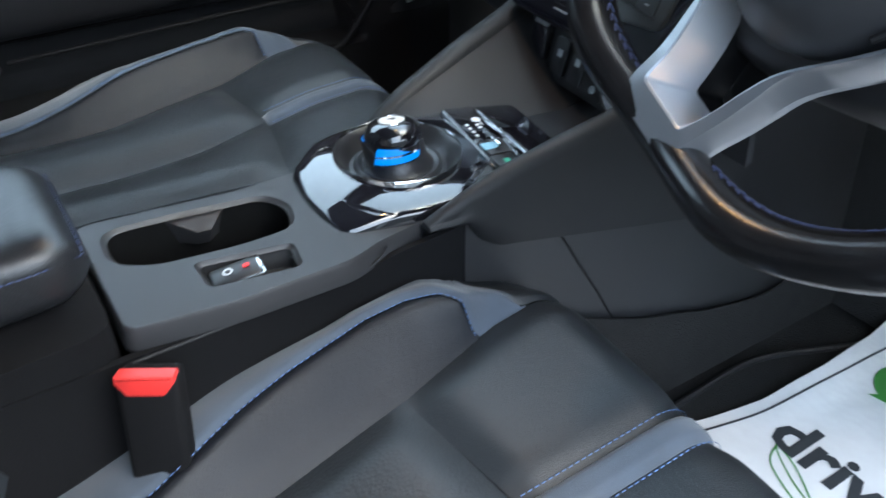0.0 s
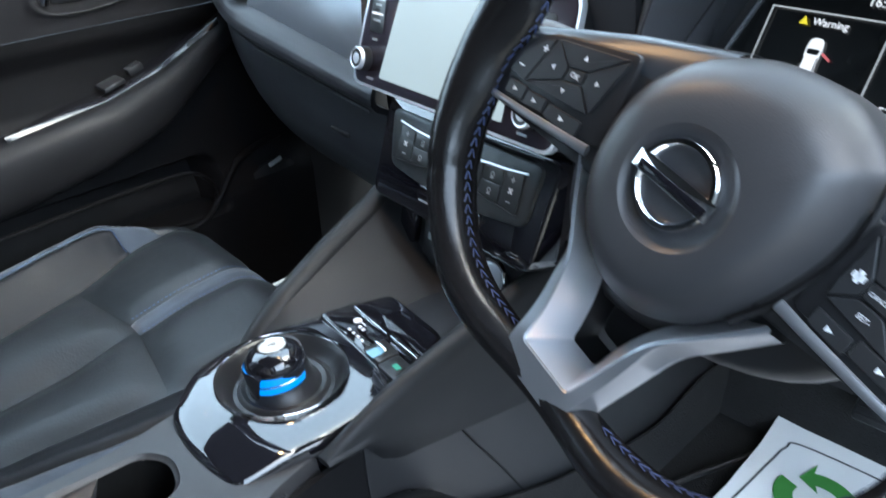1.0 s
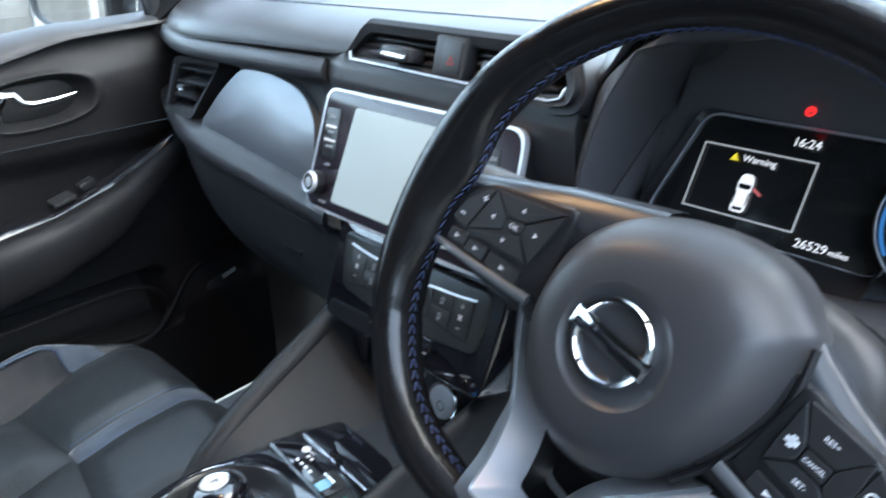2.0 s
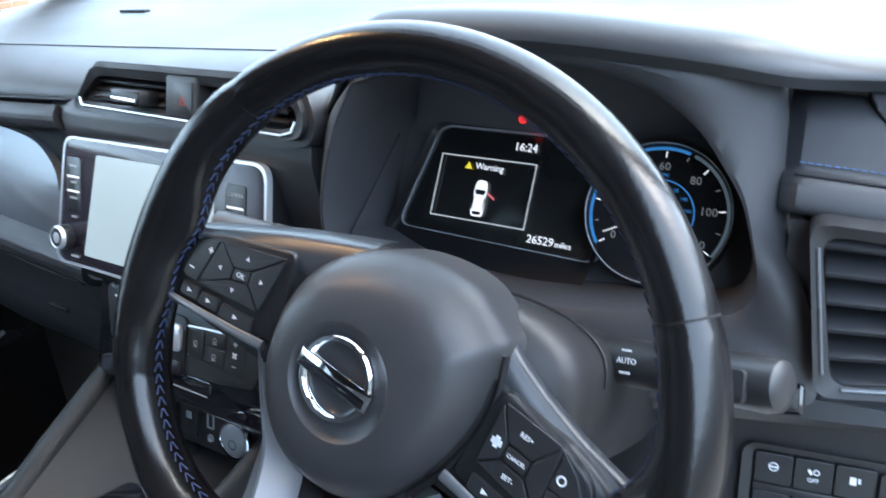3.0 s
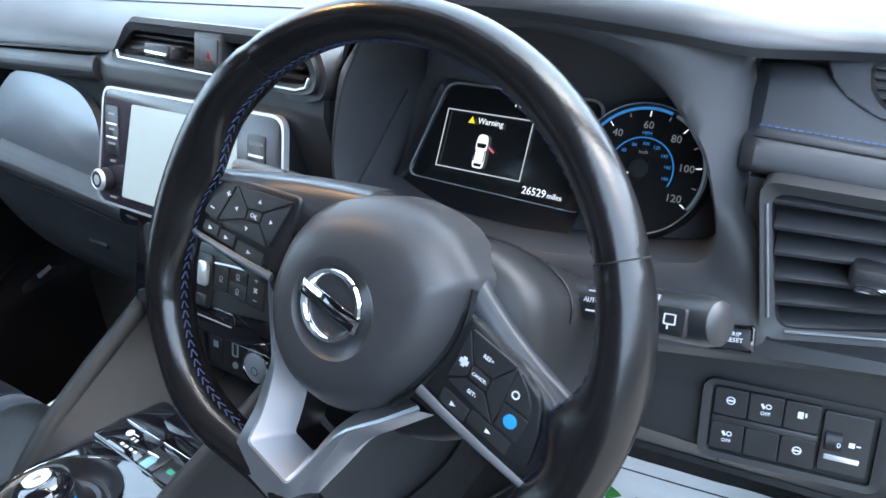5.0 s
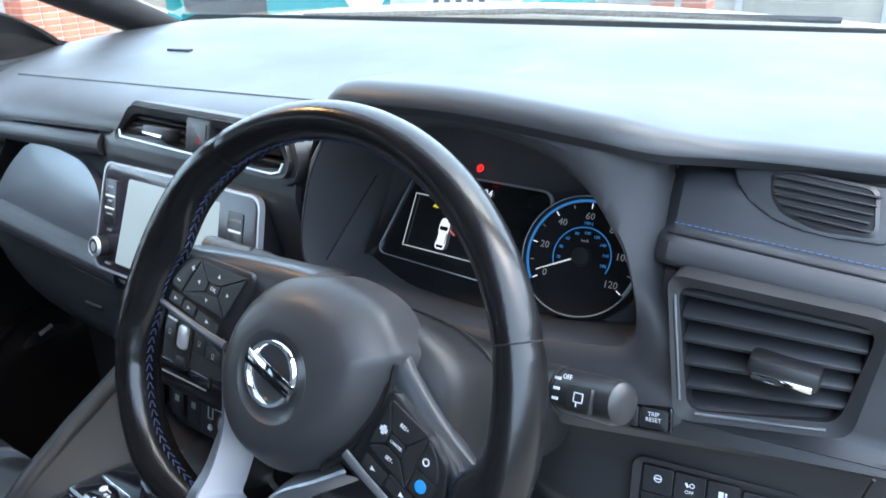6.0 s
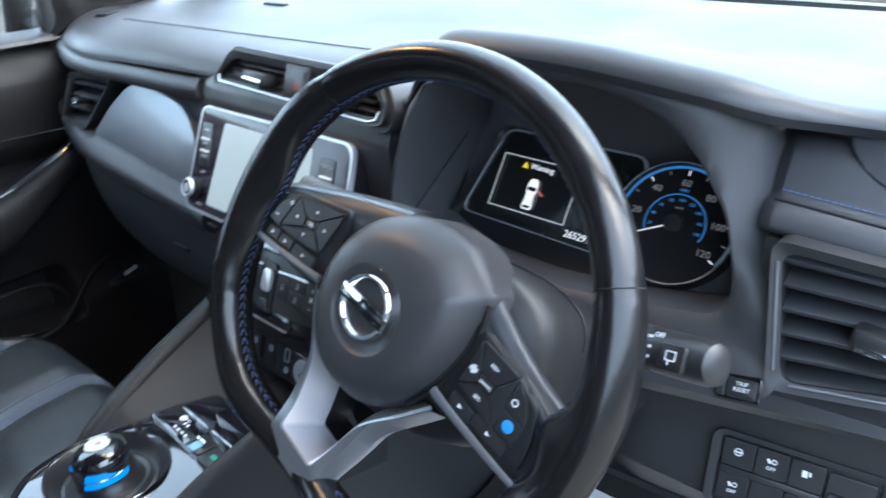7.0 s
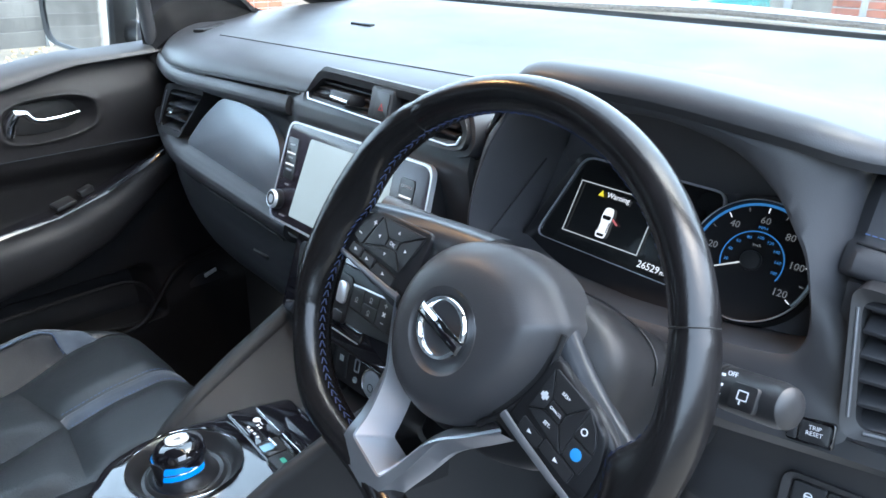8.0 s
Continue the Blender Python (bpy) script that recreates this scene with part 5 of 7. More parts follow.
        for o, mk in (([(0.080, 0.0265), (0.0895, 0.0095), (0.104, 0.0085), (0.114, 0.0235)], "RES+"), ([(0.079, 0.0255), (0.0785, -0.008), (0.0895, 0.0), (0.0895, 0.009)], ""),
                      ([(0.079, -0.009), (0.0900, -0.001), (0.1035, -0.002), (0.116, -0.015)], "SET-"), ([(0.1165, -0.014), (0.1045, -0.0015), (0.1045, 0.008), (0.1145, 0.0225)], "")):
            b, cx_, cy_ = key(o, mk, 0.0035)
            if not mk and cx_ < 0.09:
                part("mark", join(box(WX @ pose(cx_, cy_, 0.003), 0.006, 0.003, 0.0004), box(WX @ pose(cx_, cy_, 0.003), 0.0025, 0.006, 0.0004)), PRINT, b)
        b, cx_, cy_ = key([(0.1155, 0.0025), (0.1335, 0.0015), (0.1320, 0.0075), (0.1260, 0.015), (0.1165, 0.0215)])
        part("mark", ring_plate(ngon(0.0026, 16), ngon(0.0017, 16), WX @ pose(0.1205, 0.0090, 0.0031), 0.0003), PRINT, b)
        b, cx_, cy_ = key([(0.1175, -0.0135), (0.1335, -0.0155), (0.1340, 0.0005), (0.116, 0.0015)])
        part("blue_button_face", prism(ngon(0.0042, 24), WX @ pose(0.1248, -0.0062, 0.0034), 0.001, 0.0003), BLUE_ICON, b, "lit blue assist button")
        for x0, x1 in ((0.080, 0.1005), (0.102, 0.131)):
            b, cx_, cy_ = key([(x0, -0.0235), (x1, -0.0255), (x1, -0.0165), (x0, -0.0145)])
            part("mark", prism([(-0.002, -0.0015), (0.002, 0), (-0.002, 0.0015)], WX @ pose(cx_, cy_, 0.003), 0.0003), PRINT, b)

# silver lower spoke: a flat outer flange round a dished inner face
WS = WM @ Matrix.Rotation(radians(-3), 4, "Z")


def u_line(side, n=14, m=6):
    """The half outline, mirrored, joined across the bottom."""
    h = half_line(side, n)
    b = h[-1]
    return h + [(b[0] * (1 - 2 * k / m), b[1]) for k in range(1, m)] + [(-x, y) for x, y in h[::-1]]


skirt = u_line([(0.079, -0.034), (0.065, -0.056), (0.0485, -0.082), (0.0430, -0.104), (0.0380, -0.130), (0.0350, -0.150), (0.0300, -0.1620), (0.0200, -0.1660)], 22)
edge = u_line([(0.0755, -0.031), (0.0605, -0.052), (0.0415, -0.078), (0.0370, -0.100), (0.0325, -0.130), (0.0303, -0.1470), (0.0262, -0.1570), (0.0180, -0.1610)], 22)
flat = u_line([(0.0715, -0.028), (0.0545, -0.054), (0.0360, -0.080), (0.0290, -0.100), (0.0240, -0.125), (0.0225, -0.1330), (0.0210, -0.1378), (0.0185, -0.1395)], 22)
mid = u_line([(0.063, -0.036), (0.0470, -0.060), (0.0315, -0.080), (0.0240, -0.100), (0.0190, -0.123), (0.0175, -0.1310), (0.0165, -0.1352), (0.0145, -0.1366)], 22)
hole = u_line([(0.050, -0.046), (0.0400, -0.062), (0.0270, -0.080), (0.0180, -0.100), (0.0128, -0.121), (0.0118, -0.1280), (0.0106, -0.1318), (0.0085, -0.1330)], 22)
layers = [(skirt, -0.026), (skirt, -0.018), (edge, -0.0065), ([(x * 0.985, y * 0.992) for x, y in edge], -0.004), ([(x * 1.04, y * 1.008) for x, y in flat], -0.0025), (flat, -0.0035), (mid, -0.0155), (hole, -0.032)]
# flange darker, dish brighter: the sky's sheen is put into the two metals
spoke = part("lower_spoke", loft([[WS @ Vector((x, y, z + 0.007 * smooth(-0.115, -0.150, y))) for x, y in ln] for ln, z in layers[:6]], False, False), FLANGE, whl, "satin lower spoke, flange toned darker than the dish", 30)
part("spoke_dish", loft([[WS @ Vector((x, y, z + 0.007 * smooth(-0.115, -0.150, y) * (z > -0.01))) for x, y in ln] for ln, z in layers[5:]], False, False), SATIN, spoke, "silver dished opening, sky sheen in its brighter colour", 20)
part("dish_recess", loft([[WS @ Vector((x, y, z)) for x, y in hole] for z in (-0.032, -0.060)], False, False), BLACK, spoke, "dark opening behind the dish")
part("spoke_backing", prism(rounded([(-0.03, -0.05), (0.03, -0.05), (0.012, -0.128), (-0.012, -0.128)], 0.006, 2), WS @ pose(0, 0, -0.060), 0.006, 0.002), BLACK, whl)

# ---- centre console ----
con = thing("centre_console", (0.03, -0.15, 0.3), "dark centre console with gloss black shifter island and cup holders", "centre console")


def tray_z(y):
    return 0.659 - 0.09 * (y + 0.33)


# tray top with two openings, as a frame of strips
CUP = rounded([(-0.022, -0.318), (0.028, -0.320), (0.046, -0.290), (0.050, -0.215), (0.044, -0.166), (0.006, -0.155), (-0.019, -0.170), (-0.024, -0.25)], 0.024, 5)
BRK = rounded([(0.056, -0.264), (0.094, -0.264), (0.101, -0.187), (0.066, -0.180)], 0.008, 4)


def plate_with_holes(outline, holes, zf, depth, hole_depth):
    """A plate over a fine grid: cells whose middle lies in a hole are left out, and the hole walls go down."""
    bm = bmesh.new()
    loops = []
    es = []
    for o in [outline] + holes:
        vs = [bm.verts.new((x, y, 0)) for x, y in o]
        es += [bm.edges.new((vs[i], vs[(i + 1) % len(vs)])) for i in range(len(vs))]
        loops.append(vs)
    bmesh.ops.triangle_fill(bm, edges=es, use_beauty=True)
    for k, (vs, d) in enumerate(zip(loops, [depth] + [hole_depth] * len(holes))):
        for lip_in, dz in ((0.002, 0.0025), (0.0025, d)):
            c = Vector((sum(v.co.x for v in vs) / len(vs), sum(v.co.y for v in vs) / len(vs), 0))
            nv = []
            for v in vs:
                out = (Vector((v.co.x, v.co.y, 0)) - c).normalized() * (lip_in if k == 0 else -lip_in)
                nv.append(bm.verts.new((v.co.x + out.x, v.co.y + out.y, -dz)))
            for i in range(len(vs)):
                j = (i + 1) % len(vs)
                f = [vs[i], vs[j], nv[j], nv[i]]
                bm.faces.new(f)
            if lip_in == 0.002:
                vs = nv
    for v in bm.verts:
        v.co.z += zf(v.co.y)
    return bm


tray_out = rounded([(-0.038, -0.330), (0.113, -0.331), (0.118, -0.25), (0.112, -0.150), (0.098, -0.112), (0.088, -0.055), (-0.05, -0.055), (-0.045, -0.13), (-0.036, -0.19)], 0.012, 4)
part("tray", plate_with_holes(tray_out, [CUP, BRK], tray_z, 0.02, 0.004), TRAY, con, "grey moulded cup holder tray", 30)


def well(outline, depth, floor_z=None):
    secs = []
    c = (sum(p[0] for p in outline) / len(outline), sum(p[1] for p in outline) / len(outline))
    for s, d in ((1.0, 0.003), (0.97, 0.012), (0.93, depth * 0.6), (0.88, depth), (0.3, depth + 0.001)):
        secs.append([v3(c[0] + (x - c[0]) * s, c[1] + (y - c[1]) * s, tray_z(y) - d) for x, y in outline])
    secs.reverse()
    b = loft(secs)
    bmesh.ops.delete(b, geom=[max(b.faces, key=lambda f: len(f.verts) * 10 + f.calc_center_median().z)], context="FACES_ONLY")
    return b


# near-black lining: the shade inside the well is put into its colour
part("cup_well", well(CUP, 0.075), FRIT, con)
part("cup_divider", loft([[v3(-0.024, -0.262, tray_z(-0.26) - 0.005), v3(-0.022, -0.208, tray_z(-0.216) - 0.005), v3(-0.002, -0.228, tray_z(-0.23) - 0.012), v3(-0.004, -0.240, tray_z(-0.24) - 0.013)],
                          [v3(-0.024, -0.256, tray_z(-0.25) - 0.030), v3(-0.022, -0.216, tray_z(-0.22) - 0.030), v3(-0.010, -0.230, tray_z(-0.23) - 0.030), v3(-0.011, -0.240, tray_z(-0.24) - 0.030)]]), HARD, con)
part("cup_tab", loft([[v3(0.034, -0.262, tray_z(-0.26) - 0.012), v3(0.047, -0.264, tray_z(-0.26) - 0.006), v3(0.049, -0.232, tray_z(-0.23) - 0.006), v3(0.036, -0.234, tray_z(-0.23) - 0.012)],
                      [v3(0.040, -0.256, 0.60), v3(0.047, -0.258, 0.60), v3(0.049, -0.238, 0.60), v3(0.042, -0.24, 0.60)]]), HARD, con)
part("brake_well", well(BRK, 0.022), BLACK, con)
bk = frame_at((0.0805, -0.237, tray_z(-0.24) - 0.004), (0.12, 1, -0.05), (-1, 0.12, 0))
pb = part("parking_brake_switch", box(bk @ pose(0, 0, -0.004, 0, -10, 0), 0.040, 0.024, 0.014, 0.003), BUTTON, con)
part("switch_rim", join(box(bk @ pose(0.0195, 0, -0.002), 0.003, 0.025, 0.014, 0.001), box(bk @ pose(0.004, -0.0125, -0.002, 0, -10, 0), 0.033, 0.002, 0.008, 0.0008)), CHROME, pb, "chrome switch edge")
part("brake_mark", ring_plate(ngon(0.0040, 16), ngon(0.0028, 16), bk @ pose(-0.007, 0, 0.0036, 0, -10, 0), 0.0003), PRINT, pb)
part("brake_light", prism(rrect(0.005, 0.004, 0.001), bk @ pose(0.008, 0, 0.0062, 0, -10, 0), 0.0006), RED_LIT, pb, "lit red indicator")


def side_x(y, z, sgn):
    base = lerp1(y, [-0.6, -0.33, -0.1, 0.05, 0.25, 0.6], [0.128, 0.121, 0.106, 0.114, 0.130, 0.15]) if sgn > 0 else lerp1(y, [-0.6, -0.33, -0.1, 0.25, 0.6], [-0.06, -0.044, -0.06, -0.12, -0.13])
    return base + sgn * 0.025 * smooth(0.62, 0.35, z)


def side_top(y):
    return lerp1(y, [-0.6, -0.33, -0.13, -0.05, 0.1, 0.25], [0.652, 0.639, 0.622, 0.628, 0.645, 0.68])


# driver side: seat shade is put into the rear half's darker material
for sgn, ya, yb, mt in ((1, -0.6, -0.031, MATT), (1, -0.030, 0.6, HARD), (-1, -0.6, 0.6, MATT)):
    part("side_panel", thick(patch(lambda a, b: v3(side_x(ya + (yb - ya) * a, side_top(ya + (yb - ya) * a) * (1 - b) + 0.285 * b, sgn), ya + (yb - ya) * a, side_top(ya + (yb - ya) * a) * (1 - b) + 0.285 * b), 40, 14), 0.006), mt, con)
# seams on the driver's side of the console
seam = lambda pts, r=0.0011: tube([v3(side_x(y, z, 1) + 0.0006, y, z) for y, z in pts], r, 6)
part("panel_seam", seam([(-0.335, 0.636), (-0.25, 0.630), (-0.18, 0.625), (-0.135, 0.622), (-0.118, 0.630), (-0.112, 0.638)], 0.0014), BLACK, con)
part("panel_seam", seam([(-0.028, 0.642), (-0.020, 0.618), (-0.008, 0.604), (0.004, 0.600), (0.03, 0.594), (0.12, 0.574), (0.25, 0.545)]), BLACK, con)
part("panel_seam", seam([(0.084, 0.580), (0.11, 0.535), (0.14, 0.485), (0.180, 0.410)], 0.0016), BLACK, con)
def flank_point(a, b):
    y = -0.06 + 0.70 * a
    top = lerp1(y, [-0.06, 0.054, 0.17, 0.313, 0.45, 0.65], [0.495, 0.482, 0.446, 0.385, 0.37, 0.38]) + 0.006 * math.sin(26 * y)
    z = top + (0.283 - top) * b
    return v3(side_x(y, z, 1) + 0.010 + 0.012 * b, y, z)


part("carpet_flank", thick(patch(lambda a, b: flank_point(a, b), 40, 10), 0.003), CARPET, con, "dark carpeted lower flank")

# gloss black island round the shifter
isl = thing("shifter_island", (0.0, -0.03, 0.64), "piano black shifter surround with chrome ring and switch cluster", "shifter surround")
ISL = curve([(-0.042, -0.130), (-0.026, -0.1375), (0.016, -0.1440), (0.064, -0.1430), (0.0785, -0.132), (0.086, -0.098), (0.094, -0.045), (0.096, 0.03), (0.090, 0.078), (0.066, 0.107), (0.022, 0.118), (-0.020, 0.117), (-0.047, 0.103), (-0.057, 0.060), (-0.077, 0.005), (-0.084, -0.04), (-0.073, -0.090), (-0.042, -0.130)], 108)[:-1]


def isl_z(x, y):
    return 0.6555 - 0.007 * (x / 0.09) ** 2 - 0.020 * (y + 0.03) - 0.38 * max(0.0, -0.088 - y) ** 1.25 - 3.0 * max(0.0, x - 0.068) ** 2


def island_bm():
    secs = []
    cx, cy = 0.002, -0.03
    for s, d in ((1.015, 0.05), (1.01, 0.024), (1.0, 0.012), (0.985, 0.005), (0.96, 0.0012), (0.92, 0.0)):
        secs.append([v3(cx + (x - cx) * s, cy + (y - cy) * s, isl_z(cx + (x - cx) * s, cy + (y - cy) * s) - d) for x, y in ISL])
    # towards the round opening of the dish
    for f, d in ((0.35, 0.0), (0.7, 0.0), (1.0, 0.0005), (1.0, 0.02)):
        row = []
        for x, y in ISL:
            q = math.atan2(y + 0.033, x + 0.001)
            px, py = cx + (x - cx) * 0.92, cy + (y - cy) * 0.92
            px, py = px + (-0.001 + 0.0645 * math.cos(q) - px) * f, py + (-0.033 + 0.0645 * math.sin(q) - py) * f
            row.append(v3(px, py, isl_z(px, py) - d))
        secs.append(row)
    return loft(secs, caps=False)


part("gloss_panel", island_bm(), GLOSS, isl, "mirror-like piano black panel", 50)
RM = frame_at((-0.001, -0.033, 0.6555), (1, 0, 0), (0, 1, -0.020)) @ Matrix.Diagonal((0.945, 0.945, 1.0, 1))
KM = frame_at((0.007, -0.040, 0.6305), (1, 0, 0.16), (0, 1, -0.03)) @ Matrix.Diagonal((1.12, 1.12, 1.0, 1))
part("chrome_ring", spin([(0.0655, -0.006), (0.0668, 0.0022), (0.0674, 0.0028), (0.0680, 0.0022), (0.0690, -0.006)], RM, 64, True), CHROME, isl, "thin chrome ring")
part("dish", spin([(0.002, -0.034), (0.0660, -0.034), (0.0665, 0.0005), (0.0645, -0.0008), (0.0610, -0.0050), (0.0560, -0.0120), (0.0515, -0.0155), (0.0475, -0.0150), (0.0450, -0.0115), (0.0432, -0.0105), (0.0412, -0.0112), (0.0385, -0.0120), (0.0340, -0.0085), (0.0300, -0.0010), (0.0270, 0.0090), (0.0245, 0.0200), (0.022, 0.030)], RM, 64), DISH, isl, "matt dark sculpted dish")
shf = part("shifter_knob", spin([(0.0225, 0.024), (0.0240, 0.0400), (0.0255, 0.0415), (0.0258, 0.0450), (0.0245, 0.0515), (0.0205, 0.0575), (0.0150, 0.0605), (0.0118, 0.0603), (0.0112, 0.0590)], KM, 40), GLOSS, isl, "gloss black domed shifter")


KB = KM @ pose(0, 0, 0.001, 2, -3, 0)


def shell_point(a, b):
    """The black skirt of the knob: it covers the passenger side and sweeps up over the blue ring."""
    q = radians(62 + 244 * a)
    low = 0.0180 + 0.0235 * (smooth(0.10, 0.0, a) + smooth(0.90, 1.0, a))
    return KB @ Vector((0.0262 * math.cos(q), 0.0262 * math.sin(q), low + (0.0450 - low) * b))


part("knob_skirt", thick(patch(shell_point, 40, 5), 0.0012), GLOSS, shf)
part("blue_band", spin([(0.0230, 0.0225), (0.0250, 0.0235), (0.0254, 0.0265), (0.0254, 0.0300)], KB, 48), BLUE_RING, shf, "lit blue band")
part("band_line", spin([(0.0248, 0.0300), (0.0257, 0.0303), (0.0257, 0.0318), (0.0248, 0.0321)], KB, 48), CHROME, shf)
part("blue_band", spin([(0.0250, 0.0321), (0.0254, 0.0325), (0.0254, 0.0395), (0.0248, 0.0415)], KB, 48), BLUE_RING, shf, "lit blue band")
part("chrome_collar", spin([(0.0110, 0.0585), (0.0116, 0.0610), (0.0130, 0.0612), (0.0134, 0.0595)], KM, 32, True), CHROME, shf)
pbtn = part("park_button", spin([(0.0111, 0.057), (0.0110, 0.0606), (0.0085, 0.0614), (0.002, 0.0616)], KM, 28), PALE_LIT, shf, "pale lit park button")
words("P", 0.0095, KM @ pose(0, 0, 0.0618), DARK_INK, pbtn)

em = frame_at((0.0, 0.083, 0.6545), (1, -0.15, -0.035), (0.12, 1, -0.035))
ec = part("switch_plate", prism(rounded([(-0.048, -0.040), (0.090, -0.040), (0.096, 0.020), (0.06, 0.045), (-0.03, 0.045)], 0.010, 3), em, 0.030, 0.004, 3), GLOSS, isl, "dark switch cluster plate")
gp = part("gear_pattern_plate", prism(rrect(0.074, 0.034, 0.003), em @ pose(-0.001, -0.0205, 0.0012), 0.003, 0.0008), GLOSS, ec)
part("gear_pattern", join(prism(ngon(0.0048, 20), em @ pose(-0.008, -0.014, 0.0016), 0.0004), *[box(em @ pose(0.003 + 0.006 * k, -0.018, 0.0016), 0.0032, 0.0040, 0.0004) for k in range(2)], box(em @ pose(0.0, -0.0125, 0.0016), 0.010, 0.0012, 0.0004),
                          *[box(em @ pose(0.000 + 0.0078 * k, -0.029, 0.0016), 0.0042, 0.0030, 0.0004) for k in range(4)]), PRINT, gp, "white shift pattern print")
part("plate_edge", box(em @ pose(-0.001, -0.0030, 0.0012), 0.060, 0.0012, 0.003, 0.0004), CHROME, ec)
ep = part("eco_switch", prism(rrect(0.028, 0.026, 0.003), em @ pose(0.051, -0.024, 0.004), 0.006, 0.0015), BUTTON, ec)
part("lit_segment", prism(rrect(0.012, 0.012, 0.001), em @ pose(0.050, -0.032, 0.0046), 0.0008), glow("lit_sky_blue", (0.30, 0.62, 0.85), 0.6), ep, "pale blue lit segment")
part("toggle", box(em @ pose(0.051, -0.024, 0.007), 0.018, 0.004, 0.008, 0.0015), CHROME, ep, "chrome toggle")
part("cluster_edge", box(em @ pose(0.061, -0.0040, 0.004), 0.044, 0.0014, 0.004, 0.0005), CHROME, ec)
gs = part("pedal_switch", prism(rrect(0.030, 0.026, 0.003), em @ pose(0.080, -0.026, 0.003), 0.005, 0.0015), DARK, ec)
part("green_mark", prism(rrect(0.009, 0.006, 0.001), em @ pose(0.080, -0.026, 0.0034), 0.0006), glow("lit_green", (0.05, 0.45, 0.32), 0.5), gs)

# padded knee wings on both sides, rising to the dashboard
def wing_bm(tops, foots, inner, outer, bulge):
    """A padded blade: its crest and its foot are (y, z) lines, its two faces given as x along y."""
    ys = np.linspace(tops[0][0], tops[-1][0], 44)
    ty, tz = zip(*tops)
    fy, fz = zip(*foots)
    secs = []
    for k, y in enumerate(ys):
        zt, zf = lerp1(y, ty, tz), lerp1(y, fy, fz)
        xi, xo = inner(y), outer(y)
        r = min((zt - zf) * 0.6, 0.018) * smooth(-0.02, 0.10, k / 43 + 0.02)
        w = abs(xo - xi) / 2
        cx, sg = (xi + xo) / 2, math.copysign(1, xo - xi)
        pts = []
        for q in np.linspace(0, math.pi, 13):
            pts.append(v3(cx + sg * w * math.cos(q), y, zt - r + r * math.sin(q) ** 0.8))
        for f in (0.12, 0.3, 0.55, 0.8, 1.0):
            pts.append(v3(xi, y, zt - r + (zf - zt + r) * f))
        for f in (1.0, 0.8, 0.55, 0.3, 0.12):
            pts.append(v3(xo + sg * bulge * math.sin(math.pi * f), y, zt - r + (zf - zt + r) * f))
        secs.append(pts)
    return loft(secs)


part("knee_wing", wing_bm([(-0.070, 0.6425), (-0.058, 0.650), (-0.031, 0.663), (0.013, 0.677), (0.079, 0.692), (0.122, 0.700), (0.26, 0.735)],
                          [(-0.070, 0.636), (-0.030, 0.634), (-0.018, 0.612), (0.004, 0.597), (0.03, 0.592), (0.12, 0.572), (0.26, 0.541)],
                          lambda y: lerp1(y, [-0.07, 0.0, 0.1, 0.26], [0.098, 0.098, 0.104, 0.122]),
                          lambda y: lerp1(y, [-0.07, -0.03, 0.05, 0.26], [0.110, 0.1165, 0.124, 0.143]), 0.003), WING, con, "padded grey knee wing")
part("knee_wing", wing_bm([(-0.050, 0.612), (-0.020, 0.630), (0.004, 0.647), (0.035, 0.664), (0.11, 0.695), (0.19, 0.722), (0.26, 0.748)],
                          [(-0.050, 0.600), (0.0, 0.600), (0.26, 0.56)],
                          lambda y: lerp1(y, [-0.05, 0.0, 0.1, 0.26], [-0.084, -0.086, -0.094, -0.108]),
                          lambda y: lerp1(y, [-0.05, 0.05, 0.26], [-0.106, -0.122, -0.140]), 0.003), WING, con, "padded grey knee wing")
def cubby_point(a, b):
    y = -0.045 + 0.30 * a
    crest = lerp1(y, [-0.050, -0.020, 0.004, 0.035, 0.11, 0.19, 0.26], [0.606, 0.624, 0.641, 0.658, 0.689, 0.716, 0.742])
    floor_z = min(crest, 0.630 + 0.02 * smooth(0.1, 0.25, y))
    x = lerp1(y, [-0.05, 0.0, 0.1, 0.26], [-0.088, -0.092, -0.100, -0.113])
    return v3(x + (0.095 + 0.02 * a) * b ** 1.15, y, floor_z + (crest - floor_z) * (1 - b) ** 1.35)


part("cubby_side", thick(patch(cubby_point, 30, 16), 0.004), WING, con, "smooth grey inner side of the wing")
# shade beneath the dash, put into a darker floor piece
part("cubby_floor_shade", thick(patch(lambda a, b: v3(-0.03 + 0.14 * a, 0.10 + 0.15 * b, 0.634 + 0.014 * b), 6, 4), 0.004), DARK, con)

# armrest lid
arm = thing("armrest", (0.05, -0.48, 0.66), "black leather console armrest with stitched seam", "armrest")


def arm_point(a, b):
    y = -0.65 + 0.315 * a
    w = 0.074 * (1 - 0.22 * max(0, (a - 0.86) / 0.14) ** 2.5)
    t = max(0, (a - 0.90) / 0.10)
    h = 0.031 * math.sqrt(max(0.05, 1 - t * t))
    q = 2 * math.pi * b
    return v3(0.022 + w * math.copysign(abs(math.cos(q)) ** 0.5, math.cos(q)), y, 0.703 + h * math.copysign(abs(math.sin(q)) ** 0.6, math.sin(q)) + 0.004 * max(0, math.sin(q)) * math.cos(q) ** 2)


